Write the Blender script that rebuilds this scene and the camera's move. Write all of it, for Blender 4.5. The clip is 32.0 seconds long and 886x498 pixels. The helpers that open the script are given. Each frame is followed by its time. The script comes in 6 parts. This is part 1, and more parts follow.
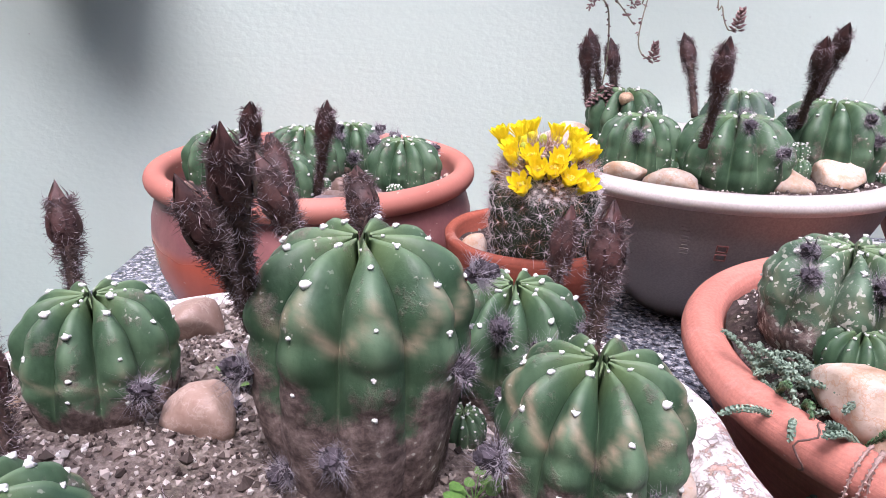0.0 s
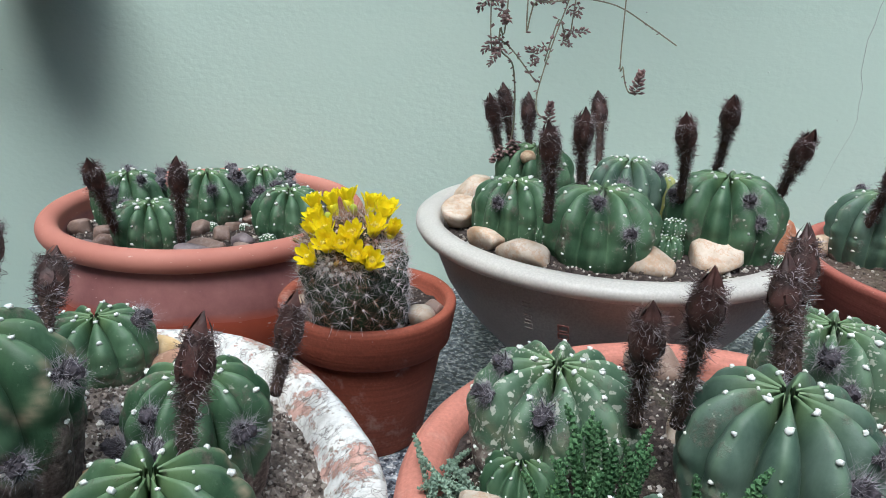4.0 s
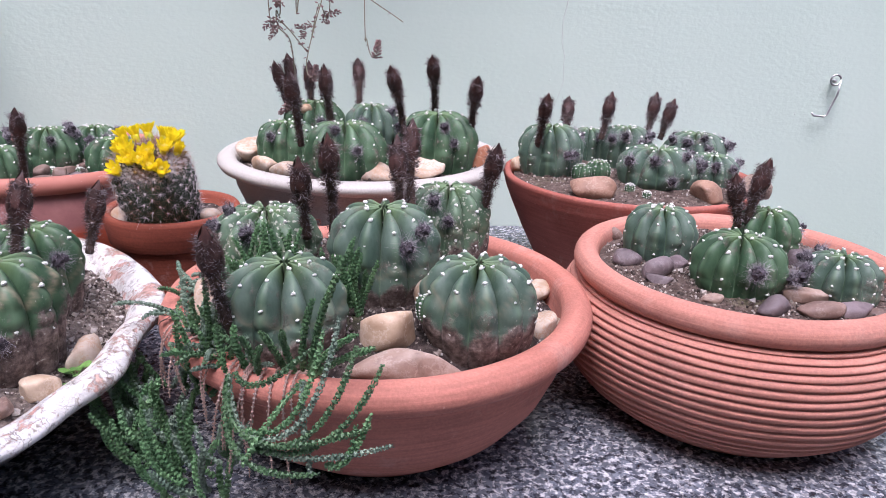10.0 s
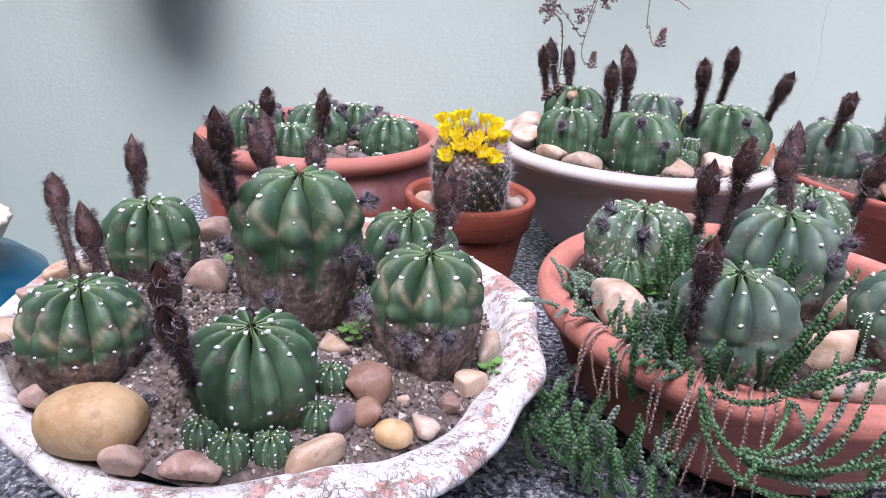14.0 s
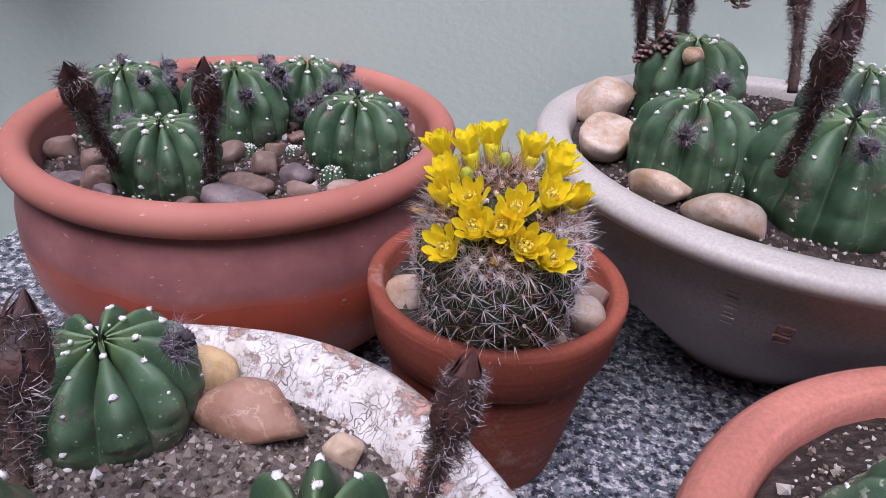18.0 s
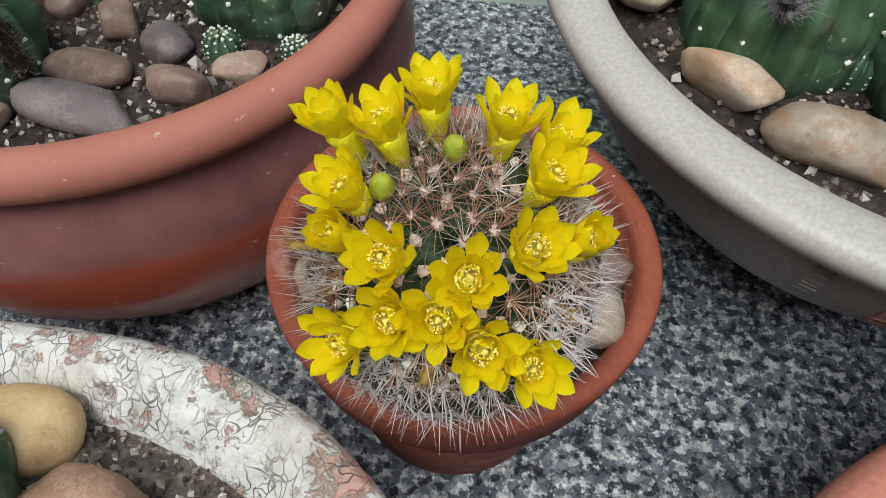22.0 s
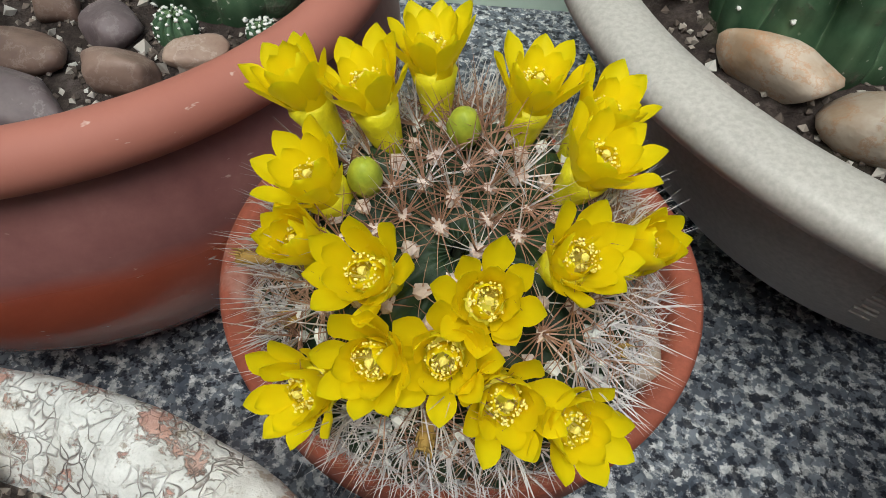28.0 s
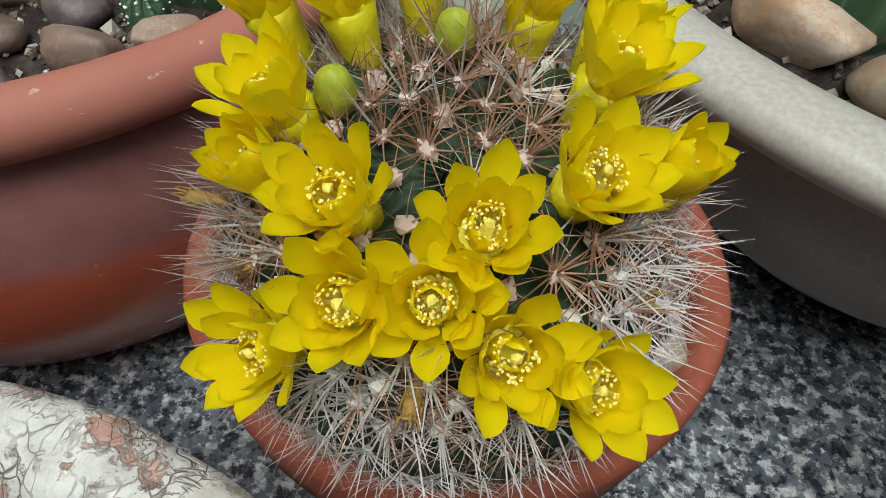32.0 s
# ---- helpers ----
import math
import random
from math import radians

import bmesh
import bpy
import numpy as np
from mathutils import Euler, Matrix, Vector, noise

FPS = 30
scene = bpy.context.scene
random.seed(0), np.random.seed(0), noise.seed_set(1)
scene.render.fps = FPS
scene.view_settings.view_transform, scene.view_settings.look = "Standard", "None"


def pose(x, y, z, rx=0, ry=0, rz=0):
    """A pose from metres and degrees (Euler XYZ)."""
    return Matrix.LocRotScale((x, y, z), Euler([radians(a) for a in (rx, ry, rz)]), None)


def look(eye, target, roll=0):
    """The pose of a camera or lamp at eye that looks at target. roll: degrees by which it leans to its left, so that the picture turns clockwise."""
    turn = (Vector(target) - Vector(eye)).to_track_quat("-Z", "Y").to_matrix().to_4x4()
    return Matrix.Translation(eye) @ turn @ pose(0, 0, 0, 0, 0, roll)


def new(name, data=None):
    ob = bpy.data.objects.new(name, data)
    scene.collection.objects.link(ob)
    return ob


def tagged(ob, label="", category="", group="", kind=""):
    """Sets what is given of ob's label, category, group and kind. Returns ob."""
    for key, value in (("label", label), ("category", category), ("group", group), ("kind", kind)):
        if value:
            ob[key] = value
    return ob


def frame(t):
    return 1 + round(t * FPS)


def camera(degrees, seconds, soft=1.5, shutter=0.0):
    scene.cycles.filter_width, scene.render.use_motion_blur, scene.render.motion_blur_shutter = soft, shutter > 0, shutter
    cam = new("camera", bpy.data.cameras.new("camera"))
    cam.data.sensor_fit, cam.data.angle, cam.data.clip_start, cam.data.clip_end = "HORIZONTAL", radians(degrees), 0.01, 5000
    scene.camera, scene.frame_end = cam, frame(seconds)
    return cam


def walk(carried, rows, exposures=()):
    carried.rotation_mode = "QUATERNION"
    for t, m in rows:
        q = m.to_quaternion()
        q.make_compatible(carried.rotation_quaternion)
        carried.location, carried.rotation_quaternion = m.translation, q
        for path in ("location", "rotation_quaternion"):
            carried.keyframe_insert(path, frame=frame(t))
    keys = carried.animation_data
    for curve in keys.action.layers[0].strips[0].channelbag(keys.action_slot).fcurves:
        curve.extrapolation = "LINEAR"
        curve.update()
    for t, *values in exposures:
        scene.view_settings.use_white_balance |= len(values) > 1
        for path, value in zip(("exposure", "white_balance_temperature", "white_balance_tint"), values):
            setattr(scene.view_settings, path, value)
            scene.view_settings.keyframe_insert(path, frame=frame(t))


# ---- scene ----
cam = camera(64.9, 32.0, soft=0.6)
PATH = [
    (0, (0.0174, 0.0062, 0.2963), (0.0063, 1.8851, -0.3893), 1.24),
    (0.5, (0.0425, -0.0293, 0.3101), (0.0616, 1.8435, -0.3905), 1.67),
    (1, (0.0754, -0.0364, 0.3217), (0.1501, 1.8203, -0.4161), 1.10),
    (1.5, (0.1016, 0.0461, 0.3253), (0.2274, 1.8957, -0.4233), 2.07),
    (2, (0.1223, 0.1466, 0.3298), (0.2349, 1.9752, -0.4726), 3.57),
    (2.5, (0.1326, 0.1774, 0.3222), (0.1092, 1.9887, -0.5254), 2.46),
    (3, (0.1515, 0.1621, 0.3264), (0.0487, 1.9748, -0.5050), 2.24),
    (3.5, (0.1918, 0.1053, 0.3345), (-0.0303, 1.9374, -0.4187), 2.13),
    (4, (0.2267, 0.0419, 0.3429), (-0.0851, 1.8970, -0.3277), 2.09),
    (4.5, (0.2315, 0.0113, 0.3443), (-0.0901, 1.8794, -0.2935), 1.64),
    (5, (0.2047, -0.0048, 0.3422), (-0.0443, 1.8665, -0.3184), 1.13),
    (5.5, (0.1586, -0.0499, 0.3454), (-0.0543, 1.8100, -0.3585), 1.21),
    (6, (0.1339, -0.0794, 0.3373), (-0.0348, 1.7906, -0.3516), 1.59),
    (6.5, (0.1309, -0.1016, 0.3413), (-0.0649, 1.7738, -0.3255), 0.91),
    (7, (0.1380, -0.1131, 0.3475), (-0.0272, 1.7729, -0.2970), 1.20),
    (7.5, (0.1535, -0.1258, 0.3498), (0.0312, 1.7646, -0.2917), 1.14),
    (8, (0.1931, -0.1389, 0.3464), (0.0851, 1.7576, -0.2794), 0.85),
    (8.5, (0.2605, -0.1600, 0.3441), (0.0969, 1.7269, -0.2983), 0.94),
    (9, (0.3117, -0.1756, 0.3428), (0.1129, 1.6999, -0.3228), 0.47),
    (9.5, (0.3580, -0.1767, 0.3381), (0.2715, 1.7008, -0.3458), 1.42),
    (10, (0.3847, -0.1838, 0.3382), (0.3667, 1.7002, -0.3326), 1.92),
    (10.5, (0.3903, -0.1876, 0.3330), (0.3755, 1.6995, -0.3294), 2.31),
    (11, (0.3793, -0.1852, 0.3296), (0.3275, 1.7018, -0.3311), 3.73),
    (11.5, (0.3368, -0.1808, 0.3330), (0.2729, 1.7015, -0.3401), 2.98),
    (12, (0.2810, -0.1834, 0.3400), (0.1951, 1.6812, -0.3784), 3.57),
    (12.5, (0.2351, -0.1904, 0.3436), (0.1280, 1.6737, -0.3732), 3.23),
    (13, (0.2031, -0.1919, 0.3436), (0.0688, 1.6672, -0.3814), 3.14),
    (13.5, (0.1685, -0.1807, 0.3434), (-0.0102, 1.6673, -0.4002), 3.84),
    (14, (0.1283, -0.1810, 0.3417), (-0.0497, 1.6659, -0.4048), 3.30),
    (14.5, (0.1060, -0.1864, 0.3446), (-0.0128, 1.6685, -0.3936), 3.27),
    (15, (0.0946, -0.1879, 0.3461), (-0.0199, 1.6714, -0.3823), 3.11),
    (15.5, (0.0888, -0.1797, 0.3470), (-0.0660, 1.6811, -0.3700), 2.86),
    (16, (0.0909, -0.1522, 0.3468), (-0.1224, 1.7033, -0.3693), 2.82),
    (16.5, (0.1029, -0.0961, 0.3452), (-0.1601, 1.7441, -0.3927), 3.30),
    (17, (0.1326, 0.0265, 0.3411), (-0.1912, 1.8308, -0.4586), 4.70),
    (17.5, (0.1344, 0.1085, 0.3267), (-0.2014, 1.8687, -0.5616), 3.70),
    (18, (0.0988, 0.2135, 0.3224), (-0.1369, 1.9192, -0.6949), 3.75),
    (18.5, (0.0859, 0.2728, 0.3180), (-0.0792, 1.9441, -0.7679), 4.39),
    (19, (0.0797, 0.3019, 0.3224), (-0.1375, 1.8728, -0.8962), 3.04),
    (19.5, (0.0873, 0.3264, 0.3328), (-0.1126, 1.8162, -0.9866), 2.58),
    (20, (0.0977, 0.3521, 0.3254), (-0.0805, 1.7100, -1.1321), 2.60),
    (20.5, (0.0988, 0.3682, 0.3207), (-0.0901, 1.6541, -1.1994), 1.84),
    (21, (0.0992, 0.3768, 0.3208), (-0.0642, 1.5826, -1.2664), 2.68),
    (21.5, (0.1005, 0.3837, 0.3221), (-0.0690, 1.5703, -1.2789), 1.86),
    (22, (0.0988, 0.3867, 0.3207), (-0.0682, 1.5339, -1.3091), 2.32),
    (22.5, (0.0981, 0.3877, 0.3219), (-0.0577, 1.5275, -1.3141), 2.70),
    (23, (0.0979, 0.3912, 0.3191), (-0.0429, 1.5288, -1.3198), 3.18),
    (23.5, (0.0969, 0.3889, 0.3217), (-0.0306, 1.5325, -1.3141), 3.70),
    (24, (0.0972, 0.3887, 0.3196), (-0.0134, 1.5318, -1.3178), 4.20),
    (24.5, (0.0965, 0.3917, 0.3120), (-0.0316, 1.5416, -1.3193), 3.57),
    (25, (0.0955, 0.3926, 0.3043), (-0.0279, 1.5706, -1.3073), 3.77),
    (25.5, (0.0947, 0.3943, 0.3023), (-0.0236, 1.5838, -1.3011), 4.08),
    (26, (0.0941, 0.3967, 0.2990), (-0.0229, 1.5928, -1.2995), 4.22),
    (26.5, (0.0934, 0.4008, 0.2933), (-0.0247, 1.6027, -1.3009), 4.30),
    (27, (0.0927, 0.4049, 0.2878), (-0.0273, 1.6112, -1.3030), 4.34),
    (27.5, (0.0921, 0.4074, 0.2850), (-0.0289, 1.6164, -1.3036), 4.39),
    (28, (0.0913, 0.4092, 0.2841), (-0.0297, 1.6211, -1.3023), 4.49),
    (28.5, (0.0916, 0.4094, 0.2850), (-0.0343, 1.6214, -1.3010), 4.24),
    (29, (0.0915, 0.4099, 0.2864), (-0.0325, 1.6235, -1.2984), 4.22),
    (29.5, (0.0932, 0.4087, 0.2895), (-0.0445, 1.6194, -1.2966), 3.57),
    (30, (0.0938, 0.4089, 0.2900), (-0.0144, 1.6452, -1.2785), 4.74),
    (30.5, (0.0927, 0.4084, 0.2780), (-0.0555, 1.6455, -1.2865), 2.98),
    (31, (0.0926, 0.4104, 0.2660), (-0.0488, 1.6512, -1.2962), 3.14),
    (31.5, (0.0936, 0.4118, 0.2598), (-0.0180, 1.6758, -1.2861), 4.27),
    (32, (0.0936, 0.4106, 0.2565), (-0.0402, 1.7170, -1.2520), 3.62),
]
EXPOSURES = [(0, 1.14, 5950, 29), (1.2, 1.09, 5780, 23), (2, 0.54, 5650, 0), (5, 0.53, 5750, 6), (6, 0.78, 5800, 13), (8, 0.88, 5850, 22), (10.5, 0.82, 5800, 26), (13, 0.93, 5750, 27), (17, 0.66, 5750, 26), (18, 0.30, 5780, 28), (19, 0.18, 5700, 20), (20, -0.03, 5870, 9), (21, 0.04, 6050, 2), (28, 0.02, 6150, -1), (30.5, -0.05, 6170, -2), (32, -0.04, 6150, -3)]
walk(cam, [(t, look(eye, target, roll)) for t, eye, target, roll in PATH], EXPOSURES)

# ---- sky and sun: a bright overcast yard ----
world = bpy.data.worlds.new("sky")
scene.world = world
world.use_nodes = True
wn = world.node_tree
sky = wn.nodes.new("ShaderNodeTexSky")
sky.sky_type = "NISHITA"
sky.sun_disc = False
sky.sun_elevation = radians(67)
sky.sun_rotation = radians(188)
sky.air_density, sky.dust_density, sky.ozone_density = 1.0, 5.0, 1.0
wn.links.new(sky.outputs[0], wn.nodes["Background"].inputs[0])
wn.nodes["Background"].inputs[1].default_value = 0.15
sun_data = bpy.data.lights.new("sun", "SUN")
sun_data.energy, sun_data.angle, sun_data.color = 2.1, radians(36), (1.0, 0.98, 0.96)
sun = new("sun", sun_data)
sun.matrix_world = look((-0.02, -0.32, 2.0), (0.1, 0.5, 0.0))

# ---- materials ----
def material(name, rough=0.7, metal=0.0, spec=0.5):
    m = bpy.data.materials.new(name)
    m.use_nodes = True
    b = m.node_tree.nodes["Principled BSDF"]
    b.inputs["Roughness"].default_value = rough
    b.inputs["Metallic"].default_value = metal
    b.inputs["Specular IOR Level"].default_value = spec
    return m, m.node_tree, b


def coords(nt, scale=1.0, out="Object", stretch=(1, 1, 1)):
    c = nt.nodes.new("ShaderNodeTexCoord")
    p = nt.nodes.new("ShaderNodeMapping")
    p.inputs["Scale"].default_value = [scale * s for s in stretch]
    nt.links.new(c.outputs[out], p.inputs["Vector"])
    return p.outputs["Vector"]


def noise_tex(nt, vec, scale, detail=4.0, rough=0.55):
    n = nt.nodes.new("ShaderNodeTexNoise")
    n.inputs["Scale"].default_value = scale
    n.inputs["Detail"].default_value = detail
    n.inputs["Roughness"].default_value = rough
    nt.links.new(vec, n.inputs["Vector"])
    return n.outputs["Fac"]


def ramp(nt, fac, stops):
    r = nt.nodes.new("ShaderNodeValToRGB")
    el = r.color_ramp.elements
    while len(el) < len(stops):
        el.new(0.5)
    for e, (p, c) in zip(el, stops):
        e.position, e.color = p, (*c, 1) if len(c) == 3 else c
    nt.links.new(fac, r.inputs[0])
    return r.outputs[0]


def mix(nt, fac, a, b, kind="MIX"):
    x = nt.nodes.new("ShaderNodeMix")
    x.data_type, x.blend_type = "RGBA", kind
    for s, v in ((0, fac), (6, a), (7, b)):
        if isinstance(v, (int, float)):
            x.inputs[s].default_value = v
        elif isinstance(v, tuple):
            x.inputs[s].default_value = (*v, 1)
        else:
            nt.links.new(v, x.inputs[s])
    return x.outputs[2]


def bump(nt, b, height, strength=0.3, dist=0.002):
    n = nt.nodes.new("ShaderNodeBump")
    n.inputs["Strength"].default_value = strength
    n.inputs["Distance"].default_value = dist
    nt.links.new(height, n.inputs["Height"])
    nt.links.new(n.outputs[0], b.inputs["Normal"])


def grey(v):
    return (v, v, v)


def attribute(nt, name):
    a = nt.nodes.new("ShaderNodeAttribute")
    a.attribute_name = name
    return a.outputs["Fac"]


def random_of(nt):
    return nt.nodes.new("ShaderNodeObjectInfo").outputs["Random"]


def simple(name, c1, c2, scale, rough=0.7, bump_s=0.25, dist=0.001, fine=600.0, spots=None, per_object=0.0, spec=0.4):
    """Two tones at a coarse scale, a finer grain over them, and relief."""
    m, nt, b = material(name, rough, spec=spec)
    v = coords(nt)
    if per_object:
        add = nt.nodes.new("ShaderNodeVectorMath")
        add.operation = "ADD"
        nt.links.new(v, add.inputs[0])
        nt.links.new(random_of(nt), add.inputs[1])
        v = add.outputs[0]
    big = noise_tex(nt, v, scale)
    col = ramp(nt, big, [(0.3, c1), (0.7, c2)])
    small = noise_tex(nt, v, fine, 3)
    col = mix(nt, 0.35, col, ramp(nt, small, [(0.35, grey(0.35)), (0.65, grey(0.9))]), "SOFT_LIGHT")
    if spots:
        c, lo, hi, sc = spots
        f = ramp(nt, noise_tex(nt, v, sc, 5), [(lo, grey(0)), (hi, grey(1))])
        col = mix(nt, f, col, c)
    if per_object:
        h = nt.nodes.new("ShaderNodeHueSaturation")
        mr = nt.nodes.new("ShaderNodeMapRange")
        mr.inputs["To Min"].default_value, mr.inputs["To Max"].default_value = 1 - per_object, 1 + per_object
        nt.links.new(random_of(nt), mr.inputs["Value"])
        nt.links.new(mr.outputs[0], h.inputs["Value"])
        nt.links.new(col, h.inputs["Color"])
        col = h.outputs[0]
    nt.links.new(col, b.inputs["Base Color"])
    bump(nt, b, small, bump_s, dist)
    return m


def wall_paint():
    m, nt, b = material("mint_wall_paint", 0.62, spec=0.35)
    v = coords(nt)
    col = ramp(nt, noise_tex(nt, v, 3.0), [(0.3, (0.565, 0.690, 0.605)), (0.7, (0.605, 0.722, 0.640))])
    dots = ramp(nt, noise_tex(nt, v, 70.0, 2), [(0.80, grey(0)), (0.83, grey(0.35))])
    col = mix(nt, dots, col, (0.3, 0.33, 0.3))
    nt.links.new(col, b.inputs["Base Color"])
    w = noise_tex(nt, coords(nt, 1.0, stretch=(0.8, 1, 1.2)), 150.0, 4, 0.5)
    patch = ramp(nt, noise_tex(nt, v, 5.0, 2), [(0.3, grey(0.35)), (0.7, grey(1.0))])
    bump(nt, b, mix(nt, 1.0, w, patch, "MULTIPLY"), 0.24, 0.003)
    return m


def granite():
    """Polished grey granite: black mica, grey and pale feldspar grains."""
    m, nt, b = material("grey_granite", 0.2, spec=0.5)
    v = coords(nt)
    base = ramp(nt, noise_tex(nt, v, 55.0, 4, 0.6), [(0.35, (0.07, 0.082, 0.106)), (0.65, (0.18, 0.196, 0.226))])
    light = ramp(nt, noise_tex(nt, v, 175.0, 4, 0.65), [(0.50, grey(0)), (0.56, grey(1))])
    col = mix(nt, light, base, ramp(nt, noise_tex(nt, v, 420.0, 2), [(0.35, (0.32, 0.33, 0.35)), (0.65, (0.56, 0.56, 0.57))]))
    add = nt.nodes.new("ShaderNodeVectorMath")
    add.operation = "ADD"
    nt.links.new(v, add.inputs[0])
    add.inputs[1].default_value = (3.1, 1.7, 0.4)
    mica = ramp(nt, noise_tex(nt, add.outputs[0], 150.0, 4, 0.65), [(0.52, grey(0)), (0.58, grey(0.9))])
    col = mix(nt, mica, col, (0.022, 0.024, 0.034))
    vor = nt.nodes.new("ShaderNodeTexVoronoi")
    vor.inputs["Scale"].default_value = 330.0
    nt.links.new(v, vor.inputs["Vector"])
    sep = nt.nodes.new("ShaderNodeSeparateColor")
    nt.links.new(vor.outputs["Color"], sep.inputs[0])
    col = mix(nt, 0.4, col, ramp(nt, sep.outputs[0], [(0.0, grey(0.05)), (0.5, grey(0.5)), (1.0, grey(0.95))]), "OVERLAY")
    nt.links.new(col, b.inputs["Base Color"])
    bump(nt, b, noise_tex(nt, v, 400.0, 2), 0.04, 0.0005)
    return m


def terracotta(name, c1, c2, lime=0.25, rough=0.75, ring=True):
    """Fired clay with turning lines, lime bloom and darker stains."""
    m, nt, b = material(name, rough, spec=0.3)
    v = coords(nt)
    col = ramp(nt, noise_tex(nt, v, 9.0, 5), [(0.3, c1), (0.7, c2)])
    lines = noise_tex(nt, coords(nt, 1.0, stretch=(0.6, 0.6, 14.0)), 30.0, 3)
    if ring:
        col = mix(nt, 0.25, col, ramp(nt, lines, [(0.35, grey(0.3)), (0.65, grey(0.75))]), "OVERLAY")
    f = ramp(nt, noise_tex(nt, v, 26.0, 6, 0.7), [(0.56, grey(0)), (0.74, grey(lime))])
    col = mix(nt, f, col, (0.66, 0.52, 0.46))
    d = ramp(nt, noise_tex(nt, v, 14.0, 5, 0.6), [(0.58, grey(0)), (0.78, grey(0.35))])
    col = mix(nt, d, col, (0.16, 0.06, 0.045))
    col = mix(nt, 0.22, col, ramp(nt, noise_tex(nt, v, 420.0, 4, 0.7), [(0.32, grey(0.2)), (0.68, grey(0.8))]), "OVERLAY")
    chips = ramp(nt, noise_tex(nt, v, 210.0, 2), [(0.76, grey(0)), (0.80, grey(0.6))])
    col = mix(nt, chips, col, (0.75, 0.6, 0.52))
    nt.links.new(col, b.inputs["Base Color"])
    bump(nt, b, mix(nt, 0.5, lines, noise_tex(nt, v, 350.0, 3)), 0.45, 0.0012)
    return m


def banded_pot():
    """The large left pot: a matt purple-brown band above a burnished red belly."""
    m, nt, b = material("banded_red_clay", 0.5, spec=0.4)
    v = coords(nt)
    sep = nt.nodes.new("ShaderNodeSeparateXYZ")
    c = nt.nodes.new("ShaderNodeTexCoord")
    nt.links.new(c.outputs["Object"], sep.inputs[0])
    wob = nt.nodes.new("ShaderNodeMath")
    wob.operation = "MULTIPLY_ADD"
    nt.links.new(noise_tex(nt, v, 8.0, 3), wob.inputs[0])
    wob.inputs[1].default_value = 0.03
    nt.links.new(sep.outputs[2], wob.inputs[2])
    upper = ramp(nt, noise_tex(nt, v, 20.0, 6, 0.65), [(0.3, (0.195, 0.078, 0.078)), (0.55, (0.30, 0.130, 0.122)), (0.78, (0.44, 0.245, 0.225))])
    lower = ramp(nt, noise_tex(nt, v, 12.0, 5), [(0.3, (0.28, 0.058, 0.036)), (0.7, (0.49, 0.115, 0.062))])
    f = ramp(nt, wob.outputs[0], [(0.104, grey(0)), (0.113, grey(1))])
    col = mix(nt, f, lower, upper)
    rim = ramp(nt, sep.outputs[2], [(0.1298, grey(0)), (0.1306, grey(1))])
    col = mix(nt, rim, col, ramp(nt, noise_tex(nt, v, 10.0, 5), [(0.3, (0.36, 0.128, 0.094)), (0.7, (0.46, 0.190, 0.145))]))
    marks = ramp(nt, noise_tex(nt, coords(nt, 1.0, stretch=(1, 1, 3)), 120.0, 3), [(0.70, grey(0)), (0.74, grey(0.7))])
    col = mix(nt, marks, col, (0.62, 0.47, 0.4))
    nt.links.new(col, b.inputs["Base Color"])
    nt.links.new(mix(nt, rim, mix(nt, f, grey(0.24), grey(0.46)), grey(0.7)), b.inputs["Roughness"])
    bump(nt, b, noise_tex(nt, v, 250.0, 4), 0.15, 0.001)
    return m


